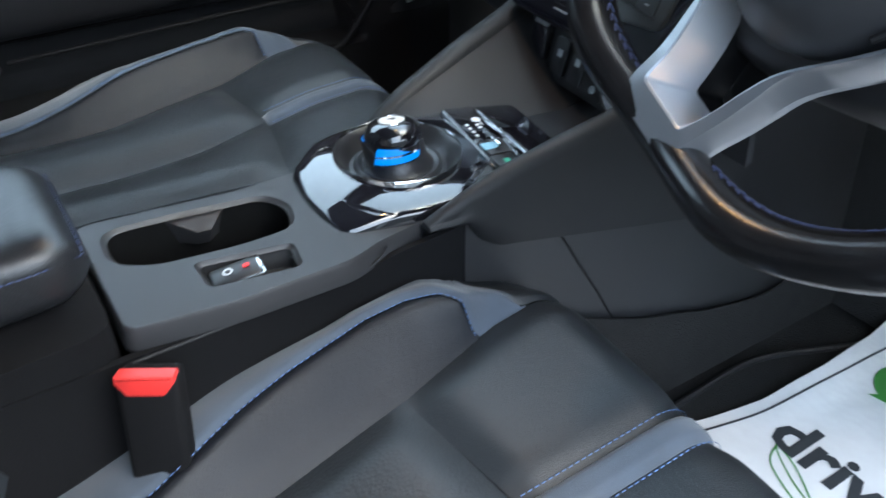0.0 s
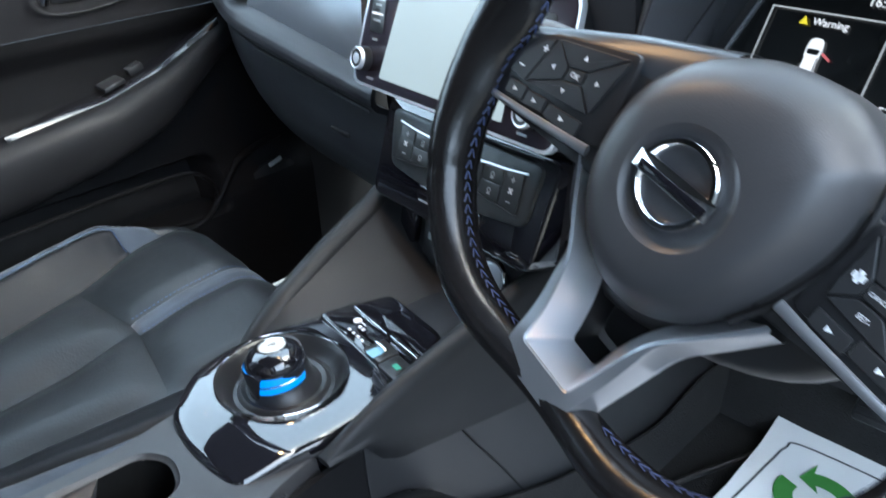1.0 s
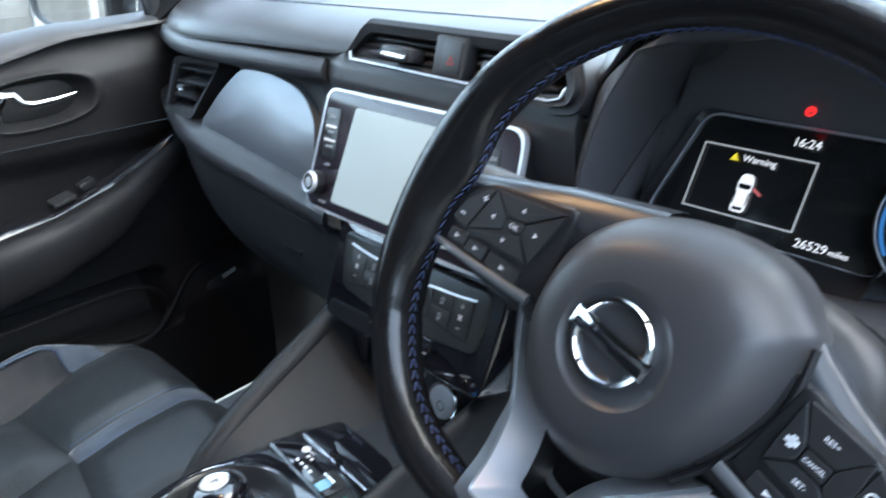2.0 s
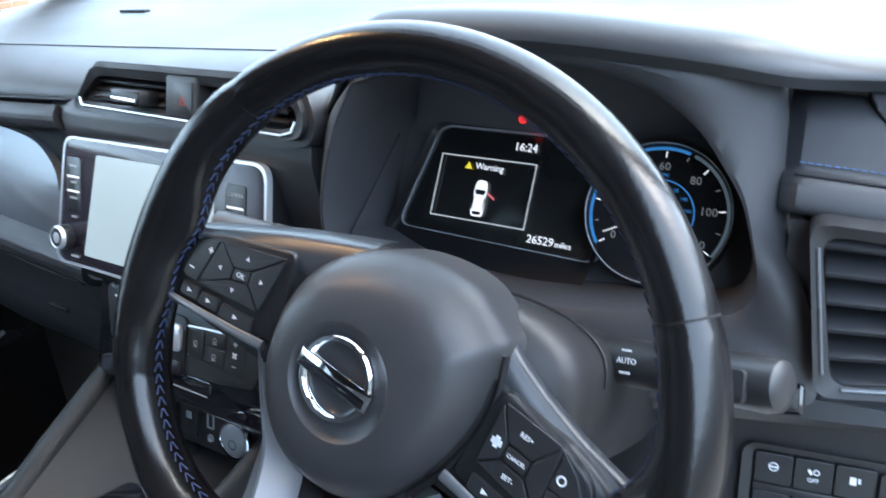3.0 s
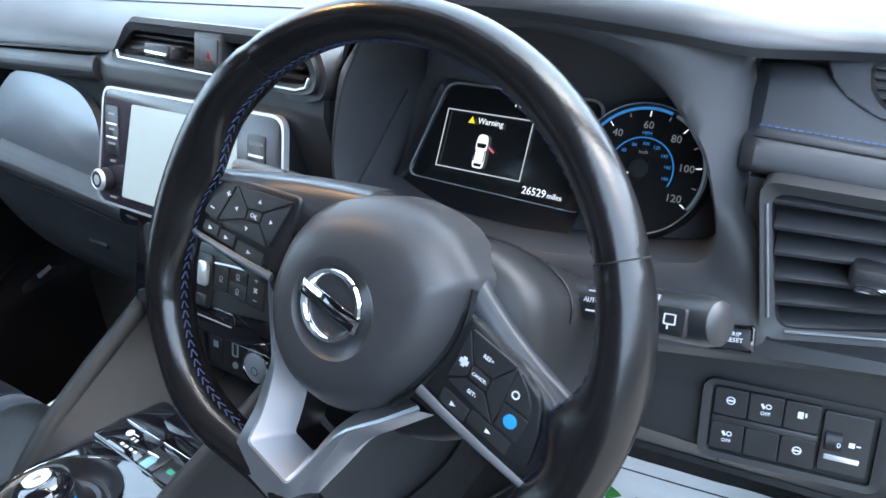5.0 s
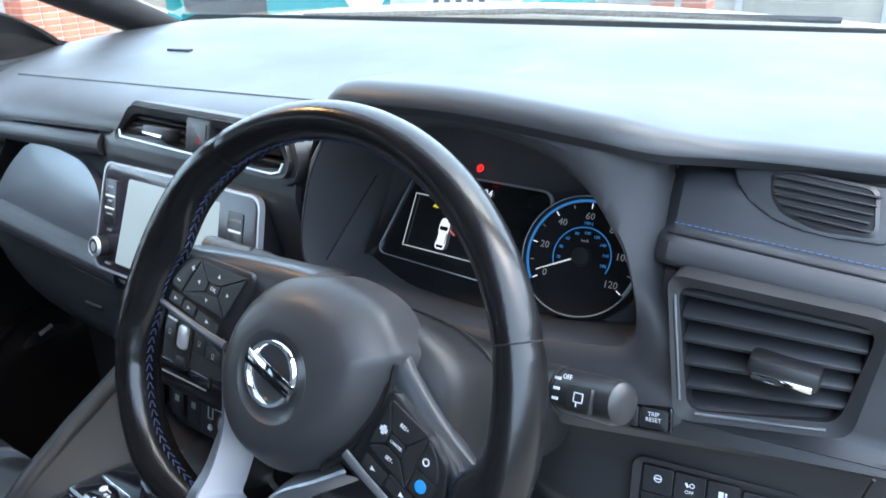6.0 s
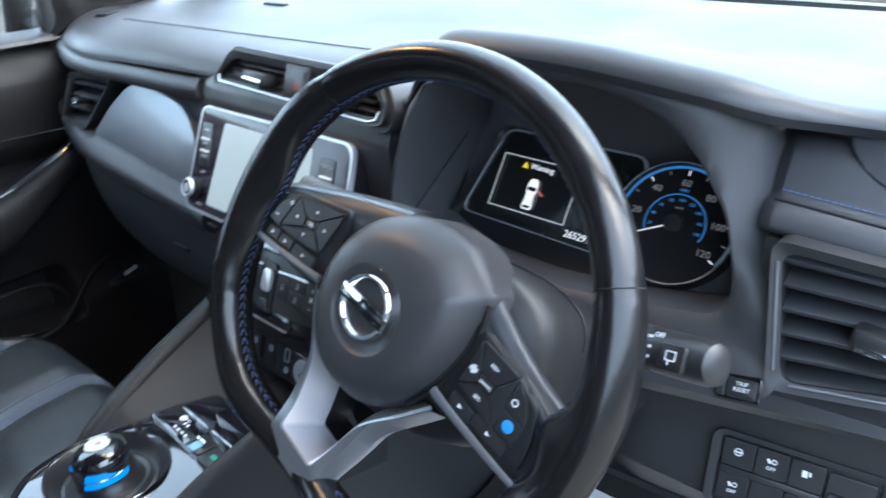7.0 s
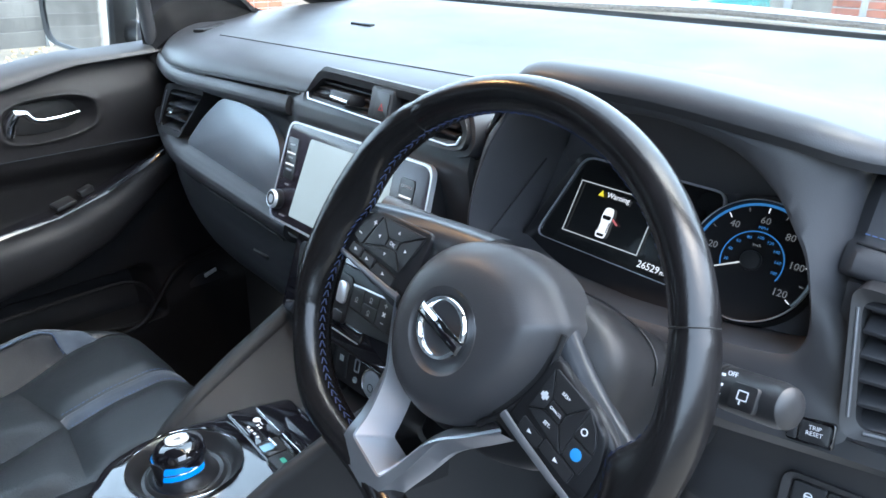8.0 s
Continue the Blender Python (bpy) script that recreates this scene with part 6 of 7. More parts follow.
ab = patch(arm_point, 70, 64, False, True)
bmesh.ops.holes_fill(ab, edges=[e for e in ab.edges if len(e.link_faces) == 1], sides=90)
part("lid", ab, ARM_SKIN, arm, "padded lid")
part("stitching", stitches([arm_point(a, 0.035) + v3(0.0012, 0, 0) for a in np.linspace(0.1, 0.9, 40)] + [arm_point(0.985, b) + v3(0, 0.0016, 0) for b in np.linspace(0.04, 0.46, 40)], 0.004, 0.0015, 0.0007, (0.3, 0.3, 0.9)), DARK_THREAD, arm)
part("console_bin", loft([[v3(x, y, z) for x, y in rounded([(-0.060, -0.63), (0.128, -0.63), (0.118, -0.338), (-0.044, -0.338)], 0.02, 4)] for z in (0.40, 0.58, 0.655, 0.668)]), MATT, arm)


# ---- seats ----
SEAT_L = [-0.58, -0.42, -0.355, -0.29, -0.235, -0.16, -0.12, -0.09, -0.075, -0.064, -0.05, -0.035, -0.011, 0.17]


def seat_crease(l):
    """Half the width of the flat middle of the cushion."""
    return lerp1(l, [-0.58, -0.36, -0.29, -0.15, -0.045, 0.0, 0.17], [0.108, 0.108, 0.118, 0.147, 0.176, 0.180, 0.172])


def seat_split(l):
    """Where the bolster's leather ends and the suede band begins."""
    return max(seat_crease(l), lerp1(l, SEAT_L, [0.140, 0.142, 0.150, 0.172, 0.190, 0.207, 0.2085, 0.200, 0.186, 0.168, 0.165, 0.165, 0.165, 0.165]))


def seat_outer(l):
    """Where the suede band turns over the cushion's side."""
    return max(seat_crease(l) + 0.0005, lerp1(l, SEAT_L, [0.172, 0.174, 0.184, 0.207, 0.226, 0.241, 0.2425, 0.2410, 0.2380, 0.2340, 0.2270, 0.2140, 0.182, 0.172]))


def make_seat(name, cx, yf, z0, label, sgn):
    s = thing(name, (cx, yf - 0.25, 0.3), label, "car seat", group="front seats")

    def surf(x, l):
        """A point on the cushion: x across, l along (0 at the front edge, beyond it the roll)."""
        a = abs(x)
        if l <= 0:
            y, drop = l, 0.0
        else:
            R = 0.046 if sgn > 0 else 0.060
            q = min(l / R, math.pi / 2)
            y, drop = R * math.sin(q), R * (1 - math.cos(q)) + max(0, l - R * math.pi / 2)
        z = z0 + 0.08 * max(l, -0.32) * (1 if l < 0 else 0) - drop
        if sgn < 0:
            # a worn valley down the middle and a fuller front
            z += 0.010 * smooth(-0.15, -0.05, l) - 0.014 * math.exp(-(x / 0.045) ** 2) * smooth(-0.12, -0.24, l)
        xc, sp, ou = seat_crease(l), seat_split(l), seat_outer(l)
        rise = 0.044 * smooth(0.02, -0.10, l) - 0.035 * smooth(-0.26, -0.46, l)
        if sgn < 0 and x > 0:
            rise *= 0.35
        if a > xc:
            z += rise * smooth(xc, max(sp, xc + 0.02), a)
        wide = max(ou, 0.235 - 0.4 * max(0, l))
        if a > sp:
            z -= 0.016 * smooth(sp, wide, a) ** 1.5
        xx = a
        if a > wide:
            t = a - wide
            z -= t * 2.6
            xx = wide + 0.012 * (1 - math.exp(-t / 0.012))
        return v3(cx + math.copysign(xx, x), yf + y, z)

    def panel(nm, xa, xb, la, lb, nu, nv, mat, lab="", puff=0.009, edge=0.022, chevron=0):
        def f(u, v):
            l = la + (lb - la) * v
            if chevron:
                tip = 0.024 * (1 - abs(u if chevron > 0 else 1 - u))
                l = (la + (lb + tip - la) * v) if lb < 0 else (la + tip + (lb - la - tip) * v)
            x0 = xa(l) if callable(xa) else xa
            x1 = xb(l) if callable(xb) else xb
            x = x0 + (x1 - x0) * u
            du, dv = min(u, 1 - u) * abs(x1 - x0), min(v, 1 - v) * abs(lb - la)
            p = surf(x, l)
            p.z += -0.0022 + puff * (smooth(0, edge, du) * smooth(0, edge, dv)) ** 0.6
            return p
        return part(nm, patch(f, nu, nv), mat, s, lab, 60)

    for sg in (-1, 1):
        panel("centre_panel", 0.0, lambda l: sg * (seat_crease(l) + 0.0005), -0.58, -0.1545, 30, 44, SEAT_PERF, "perforated black leather", 0.011, 0.04, 1)
        panel("front_panel", sg * 0.0140, lambda l: sg * (seat_crease(l) + 0.0005), -0.1550, 0.17, 28, 60, SEAT, "", 0.010, 0.035, 1)
    panel("centre_strip", -0.0145, 0.0145, -0.132, 0.17, 8, 40, SUEDE, "blue-grey suede centre strip", 0.008, 0.007)
    for sg in (-1, 1):
        panel("bolster", lambda l: sg * (seat_crease(l) - 0.0005), lambda l: sg * (max(seat_split(l), seat_crease(l) + 0.0015) - 0.001), -0.58, -0.060, 20, 90, SEAT_BOLSTER, "", 0.006, 0.012)
        panel("bolster_edge", lambda l: sg * (seat_split(l) + 0.001), lambda l: sg * (seat_outer(l) + 0.045 * smooth(-0.045, -0.06, l)), -0.58, -0.006, 30, 110, SUEDE, "blue-grey suede bolster edge", 0.004, 0.005)
        panel("front_corner", lambda l: sg * (seat_outer(l) + 0.001), sg * 0.285, -0.058, 0.17, 24, 40, SEAT, "", 0.003, 0.004)
        if sgn > 0 or sg < 0:
            part("bolster_stitching", stitches([surf(sg * (seat_split(l) - 0.0035), l) + v3(0, 0, 0.0030) for l in [-0.48 + 0.414 * (1 - (1 - k / 110) ** 1.8) for k in range(111)]], 0.0038, 0.0024, 0.0006, (0, 0, 1)), THREAD, s, "blue stitching")
        part("strip_stitching", stitches([surf(sg * 0.0185, l) + v3(0, 0, 0.0036) for l in np.linspace(-0.128, 0.10, 50)], 0.0036, 0.0026, 0.0006, (0, 0.3, 1)), THREAD, s, "blue stitching")
    part("cushion_base", loft([[v3(cx + x, yf + y, z) for x, y in rounded([(-0.235, -0.50), (0.235, -0.50), (0.225, -0.06), (0.15, 0.045), (-0.15, 0.045), (-0.225, -0.06)], 0.04, 4)] for z in (0.33, 0.45, z0 - 0.045)]), DARK, s)

    def back(u, v):
        x = -0.26 + 0.52 * u
        h = 0.62 * v
        a = abs(x)
        lean = 0.36
        bol = 0.075 * smooth(0.14, 0.22, a) * (1 - 0.5 * v)
        rnd = 0.10 * smooth(0.20, 0.26, a) ** 2
        return v3(cx + x * (1 - 0.12 * v), yf - 0.60 - lean * h + bol - rnd, z0 - 0.02 + h - 0.05 * smooth(0.85, 1, v) * (a / 0.26) ** 2)
    part("backrest", thick(patch(back, 36, 30), -0.10), SEAT, s)
    for sg in (-1, 1):
        part("backrest_edge", tube([back(0.5 + sg * 0.44, v) + v3(0, 0.004, 0) for v in np.linspace(0.02, 0.9, 20)], 0.016, 10), SUEDE, s, "blue-grey suede backrest edge")
    part("headrest", box(pose(cx, yf - 0.60 - 0.26, z0 + 0.70, -18), 0.27, 0.10, 0.17, 0.045, 4), SEAT, s)
    s.rotation_euler.z = radians(-4)
    return s


make_seat("car_seat", 0.336, -0.010, 0.565, "black leather driver seat with blue-grey suede edges and stitching", 1)
make_seat("car_seat", -0.333, 0.088, 0.565, "black leather passenger seat with blue-grey suede edges and stitching", -1)

bkl = thing("seat_belt_buckle", (0.157, -0.329, 0.5), "black seat belt buckle with a red release button", "buckle")
bm_ = frame_at((0.154, -0.334, 0.647), (0.55, 0.83, 0), (-0.25, 0.10, 1.0))
part("body", box(bm_ @ pose(0, -0.0485, -0.012), 0.043, 0.10, 0.022, 0.005, 3), MATT, bkl)
part("release_button", prism(rounded([(-0.0205, 0.003), (0.0205, 0.003), (0.0205, -0.003), (0.0130, -0.0130), (-0.0130, -0.0130), (-0.0205, -0.003)], 0.0015, 3), bm_ @ pose(0, 0, 0.002), 0.012, 0.0025), RED_PLASTIC, bkl, "red release button")
part("stalk", box(bm_ @ pose(0, -0.16, -0.014), 0.03, 0.12, 0.012, 0.003), BLACK, bkl)

# ---- driver footwell ----
mat = thing("floor_mat", (0.42, 0.3, 0.29), "dark carpet floor mat with a bound edge", "floor mat")
mo = rounded([(0.20, -0.10), (0.70, -0.10), (0.72, 0.55), (0.30, 0.60), (0.205, 0.40)], 0.05, 6)
part("carpet_pad", prism(mo, pose(0, 0, 0.2885), 0.008, 0.002), CARPET, mat)
part("bound_edge", tube([v3(x, y, 0.289) for x, y in mo], 0.005, 8, True), DARK, mat, "raised bound edge")

pap = thing("paper_floor_mat", (0.47, 0.35, 0.292), "white disposable paper floor mat printed with green recycling arrows", "paper mat")


def pap_z(x, y):
    return 0.2965 + 0.0022 * noise.noise((x * 11, y * 11, 3)) + 0.30 * max(0, y - 0.56) + 0.012 * smooth(0.06, 0.0, abs(x - 0.270)) * (0.5 + 0.5 * math.sin(y * 17))


PX1, PY0, PY1 = 0.682, -0.05, 0.75


def sheet_point(a, b):
    y = PY0 + (PY1 - PY0) * b
    x0 = lerp1(y, [-0.05, 0.186, 0.261, 0.344, 0.453, 0.75], [0.190, 0.222, 0.244, 0.265, 0.277, 0.278])
    x = x0 + (PX1 - x0) * a
    return v3(x, y, pap_z(x, y))


part("sheet", thick(patch(sheet_point, 46, 64), 0.0008), PAPER, pap)


def ink(outline_pts, r, closed=False):
    return tube([v3(x, y, pap_z(x, y) + 0.0008) for x, y in outline_pts], r, 4, closed, 0.25)


bord = curve([(0.220, -0.02), (0.247, 0.2), (0.278, 0.33), (0.294, 0.45), (0.302, 0.54), (0.308, 0.575), (0.332, 0.593), (0.50, 0.598), (0.620, 0.597), (0.647, 0.586), (0.656, 0.555), (0.657, 0.3), (0.657, -0.02)], 160)
part("border_line", ink(bord, 0.0016), DARK_INK, pap)


def paper_words(body, size, x, y, ang, ink_mat, shear=0.0, bold=0.0015):
    cu = bpy.data.curves.new("tmp", "FONT")
    cu.body, cu.size, cu.align_x, cu.align_y, cu.shear, cu.offset = body, size, "CENTER", "CENTER", shear, bold * size / 0.05
    cu.resolution_u = 2
    ob = new("tmp", cu)
    me = bpy.data.meshes.new_from_object(ob.evaluated_get(bpy.context.evaluated_depsgraph_get()))
    bpy.data.objects.remove(ob)
    b = bmesh.new()
    b.from_mesh(me)
    bpy.data.meshes.remove(me)
    b.transform(pose(x, y, 0, 0, 0, ang))
    for vv in b.verts:
        vv.co.z = pap_z(vv.co.x, vv.co.y) + 0.0012
    part("lettering", b, ink_mat, pap)


paper_words("drive", 0.085, 0.388, 0.316, -3, DARK_INK)
paper_words("ECO-FRIENDLY", 0.0270, 0.530, 0.546, 2, DARK_INK, 0.0, 0.0)
paper_words("RECYCLABLE", 0.0235, 0.510, 0.509, 2, DARK_INK, 0.0, 0.0)
paper_words("da", 0.045, 0.298, 0.196, -3, DARK_INK)
lf = curve([(0.317, 0.295), (0.327, 0.268), (0.357, 0.250), (0.397, 0.236), (0.432, 0.225)], 24)
part("leaf_outline", join(ink(lf, 0.0011), ink(curve([(0.317, 0.295), (0.347, 0.285), (0.382, 0.262), (0.432, 0.225)], 24), 0.0011), ink(curve([(0.312, 0.32), (0.318, 0.292), (0.352, 0.268), (0.382, 0.255)], 20), 0.0010)), GREEN_INK, pap, "thin green leaf outline")
for k in range(3):
    a0 = 90 + 120 * k
    cxr, cyr, R = 0.378, 0.512, 0.052
    pts = []
    for q in np.linspace(-48, 22, 8):
        pts.append((cxr + R * math.cos(radians(a0 + q)) * 1.1, cyr + R * math.sin(radians(a0 + q))))
    inner_ = [(cxr + (x - cxr) * 0.55, cyr + (y - cyr) * 0.55) for x, y in pts]
    q1 = radians(a0 + 52)
    tip = (cxr + R * 0.86 * math.cos(q1), cyr + R * 0.86 * math.sin(q1))
    q2 = radians(a0 + 20)
    h1 = (cxr + R * 1.28 * math.cos(q2), cyr + R * 1.28 * math.sin(q2))
    h2 = (cxr + R * 0.30 * math.cos(q2), cyr + R * 0.30 * math.sin(q2))
    bmr = bmesh.new()
    vs = [bmr.verts.new((x, y, pap_z(x, y) + 0.0014)) for x, y in pts + [h1, tip, h2] + inner_[::-1]]
    bmr.faces.new(vs)
    bmesh.ops.triangulate(bmr, faces=bmr.faces[:])
    part("recycling_arrow", bmr, GREEN_INK, pap, "green printed arrow")

ped = thing("brake_pedal", (0.40, 0.52, 0.42), "dark rubber-faced brake pedal", "pedal")
part("pad", box(pose(0.41, 0.60, 0.42, 55), 0.075, 0.055, 0.014, 0.005), DARK, ped)
part("arm", tube([(0.41, 0.605, 0.42), (0.41, 0.65, 0.50), (0.41, 0.66, 0.68)], 0.008, 8), DARK, ped)
for k in range(4):
    part("pad_rib", box(pose(0.41, 0.60, 0.42, 55) @ pose(0, -0.018 + 0.012 * k, 0.008), 0.066, 0.004, 0.003, 0.001), BLACK, ped)

# ---- open driver door, beside the camera ----
ddoor = thing("driver_door", (0.84, 0.46, 0.4), "dark trimmed driver door standing wide open", "car door")
DM = pose(0.84, 0.46, 0.0, 0, 0, 22)
part("trim_panel", box(DM @ pose(0.52, 0.0, 0.66), 1.02, 0.09, 0.66, 0.03, 3), DASH_SOFT, ddoor)
part("window_frame", tube([DM @ Vector(p) for p in ((0.03, 0, 1.0), (0.35, 0, 1.22), (0.70, 0, 1.38), (1.0, 0, 1.36), (1.02, 0, 0.98))], 0.02, 8), DARK, ddoor)

# ---- passenger door ----
door = thing("passenger_door", (-0.66, 0.0, 0.4), "dark trimmed passenger door with chrome handle and open map pocket", "car door")


def sill(y):
    return lerp1(y, [-0.65, 0.067, 0.187, 0.331, 0.5], [0.955, 0.972, 1.000, 1.008, 1.02])


def arm_top(y):
    return lerp1(y, [-0.65, -0.25, -0.058, 0.02, 0.108, 0.20, 0.253, 0.306, 0.36, 0.42], [0.735, 0.733, 0.739, 0.745, 0.754, 0.780, 0.805, 0.833, 0.862, 0.89])


def arm_low(y):
    return lerp1(y, [-0.65, -0.089, -0.008, 0.083, 0.189, 0.30, 0.42], [0.625, 0.630, 0.641, 0.655, 0.692, 0.776, 0.862])


def door_point(a, b, za=0.31, zb=None):
    y = -0.65 + 1.12 * a
    z = za + ((zb or sill(y)) - za) * b
    x = -0.650 - 0.02 * smooth(sill(y) - 0.06, sill(y), z) + 0.02 * math.exp(-((z - 0.93) / 0.06) ** 2)
    rec = (abs((y - 0.131) / 0.068) ** 2.6 + abs((z - 0.919 - 0.06 * (y - 0.131)) / 0.030) ** 2.6) ** (1 / 2.6)
    x += 0.004 * math.exp(-((rec - 1.2) / 0.12) ** 2) - 0.03 * smooth(1.25, 0.75, rec)
    x -= 0.02 * smooth(0.845, 0.80, z) * smooth(0.70, 0.75, z)
    pocket = smooth(0.50, 0.515, z) * smooth(0.612, 0.590, z) * smooth(0.285, 0.255, y + 0.6 * max(0, z - 0.585))
    x += 0.030 * smooth(0.60, 0.52, z) - 0.065 * pocket
    return v3(x, y, z)


part("lower_trim_panel", thick(patch(lambda a, b: door_point(a, b, 0.31, 0.8565), 200, 150), -0.003), DOOR, door)
part("upper_trim_panel", thick(patch(lambda a, b: door_point(a, b, 0.8575), 420, 90), -0.003), DOOR_UPPER, door, "soft grey upper trim")


def sill_point(a, b):
    y = -0.65 + 1.06 * a
    q = b * math.pi / 2
    return v3(-0.690 + 0.042 * math.cos(q), y, sill(y) + 0.003 + (0.020 - 0.012 * smooth(0.08, 0.25, y)) * math.sin(q) - 0.004 * (1 - b))


part("sill_roll", thick(patch(sill_point, 40, 12), -0.006), BLOCK, door, "soft rolled window sill")
part("sill_seam", tube([v3(-0.6485, y, sill(y) - 0.001) for y in np.linspace(-0.64, 0.40, 40)], 0.002, 6), BLACK, door)


def armrest_point(a, b):
    y = -0.65 + 1.06 * a
    t, l = arm_top(y), arm_low(y)
    q = 2 * math.pi * b
    w = 0.040 * (1 - 0.45 * smooth(0.1, 0.40, y))
    return v3(-0.618 + w * math.copysign(abs(math.cos(q)) ** 0.8, math.cos(q)), y, (t + l) / 2 + (t - l) / 2 * math.copysign(abs(math.sin(q)) ** 0.7, math.sin(q)))


part("door_armrest", patch(armrest_point, 60, 32, False, True), DOOR_ARM, door, "padded swept armrest")
hm = frame_at((-0.652, 0.131, 0.919), (0, 1, 0.03), (0, -0.03, 1))
part("handle_cup", prism([(0.070 * math.copysign(abs(math.cos(q)) ** 0.7, math.cos(q)), 0.026 * math.copysign(abs(math.sin(q)) ** 0.8, math.sin(q))) for q in [2 * math.pi * k / 36 for k in range(36)]], hm @ pose(0, 0, -0.006), 0.01, 0.002), BLACK, door)
part("door_handle", tube([hm @ Vector(p) for p in ((-0.062, -0.016, 0.008), (-0.060, 0.004, 0.016), (-0.050, 0.020, 0.022), (-0.038, 0.018, 0.024), (-0.028, 0.005, 0.024), (-0.012, 0.001, 0.024), (0.02, 0.002, 0.024), (0.050, 0.005, 0.020))], [0.010, 0.010, 0.008, 0.0065, 0.0055, 0.005, 0.0045, 0.003], 10), CHROME, door, "chrome pull handle")


def switch_plate_point(a, b):
    """A lens-shaped gloss plate along the armrest, its cabin edge rolled over."""
    y = -0.045 + 0.355 * a
    wide = 0.066 * math.sin(math.pi * (0.04 + 0.92 * a)) ** 0.6
    edge = smooth(0.0, 0.42, b)
    return v3(-0.598 - wide * b, y, arm_top(y) - 0.009 + 0.018 * edge - 0.008 * b)


ws_pl = part("window_switch_plate", thick(patch(switch_plate_point, 60, 24), 0.004), SWITCH_GLOSS, door, "gloss black switch plate", 60)
part("window_switch", box(pose(-0.632, 0.168, 0.787, 18, 0, 0), 0.018, 0.026, 0.012, 0.003), BUTTON, ws_pl, "window switch")
part("switch_bezel", box(pose(-0.634, 0.128, 0.772, 14, 0, 0), 0.034, 0.036, 0.008, 0.003), BUTTON, ws_pl)
part("pocket_lip", tube(curve([(-0.622, y, z) for y, z in ((-0.40, 0.500), (-0.1, 0.515), (0.06, 0.520), (0.14, 0.516), (0.213, 0.505), (0.245, 0.514), (0.258, 0.545), (0.243, 0.577), (0.211, 0.596), (0.143, 0.600), (0.0, 0.599), (-0.30, 0.592))], 90), 0.0035, 8), DOOR, door)
part("pocket_ridge", tube(curve([(-0.640, -0.3, 0.470), (-0.634, 0.05, 0.490), (-0.625, 0.18, 0.494), (-0.620, 0.228, 0.503), (-0.622, 0.266, 0.536), (-0.628, 0.312, 0.583), (-0.636, 0.365, 0.597), (-0.645, 0.42, 0.600)], 60), 0.006, 10), DOOR, door, "moulded ridge below the map pocket")
part("speaker_grille", spin([(0.085, 0.0), (0.085, 0.006), (0.078, 0.010), (0.02, 0.012)], frame_at((-0.634, 0.385, 0.475), (0, 1, 0), (0, 0, 1)), 40), BLACK, door, "round speaker grille")
part("speaker_badge", box(pose(-0.620, 0.386, 0.560, 0, 0, 0) @ pose(0, 0, 0, 15), 0.004, 0.030, 0.009, 0.002), SATIN, door, "small silver badge")
pane = part("window_pane", thick(patch(lambda a, b: v3(-0.700 + 0.10 * b, -0.62 + 0.95 * a, sill(-0.62 + 0.95 * a) - 0.01 + (1.40 - sill(-0.62 + 0.95 * a)) * b), 10, 8), 0.004), GLASS, door)
pane.visible_shadow = False
part("window_seal", tube([v3(-0.697, y, sill(y) + 0.018 - 0.012 * smooth(0.08, 0.25, y)) for y in np.linspace(-0.62, 0.36, 20)], 0.006, 8), BLACK, door)
part("door_frame_post", tube([(-0.665, 0.350, 0.975), (-0.66, 0.335, 1.10), (-0.635, 0.30, 1.25), (-0.60, 0.16, 1.39)], [0.012, 0.012, 0.013, 0.014], 10), DASH_SOFT, door)
part("corner_sail", thick(patch(lambda a, b: v3(-0.665 - 0.02 * a + 0.03 * b - 0.012 * math.sin(math.pi * b), 0.345 + 0.29 * a - 0.05 * b * a, 1.0 + 0.145 * b * math.cos(0.5 * math.pi * a) ** 0.6 + 0.02 * a), 20, 14), 0.01), PILLAR, door)


def foot_point(a, b):
    """Moulded trim that rises from the dash end to the front pillar."""
    lo = [lerp1(a, [0, 0.33, 0.66, 1], v) for v in ((-0.652, -0.625, -0.600, -0.585), (0.325, 0.37, 0.44, 0.53), (1.000, 1.043, 1.056, 1.062))]
    hi = [lerp1(a, [0, 0.33, 0.66, 1], v) for v in ((-0.664, -0.664, -0.666, -0.672), (0.332, 0.38, 0.48, 0.60), (1.080, 1.118, 1.105, 1.066))]
    return v3(*[l + (h - l) * b for l, h in zip(lo, hi)]) - v3(0.010 * math.sin(math.pi * b), 0, 0.006 * math.sin(math.pi * b))


part("pillar_foot_trim", thick(patch(foot_point, 30, 12), 0.006), DOOR, dash)

mir_t = thing("wing_mirror", (-0.92, 0.37, 1.03), "black wing mirror with a rounded rectangular glass", "wing mirror")
mm_ = frame_at((-0.943, 0.345, 1.040), (1.0, 0.12, 0), (0.02, 0.03, 1)) @ Matrix.Diagonal((1.42, 1, 1, 1))
mo_ = rounded([(-0.10, -0.055), (0.055, -0.078), (0.075, -0.06), (0.085, 0.085), (-0.075, 0.085), (-0.105, 0.04)], 0.03, 5)
part("housing", loft([[mm_ @ Vector((x * s, y * s, z)) for x, y in mo_] for s, z in ((0.86, -0.002), (0.88, 0.004), (0.96, 0.006), (1.02, 0.0), (1.02, -0.02), (0.9, -0.06), (0.5, -0.09))]), DARK, mir_t)
part("mirror_glass", prism([(x * 0.88, y * 0.88) for x, y in mo_], mm_ @ pose(0, 0, 0.001), 0.003), material("mirror", (0.9, 0.9, 0.9), 0.02, 1.0), mir_t)
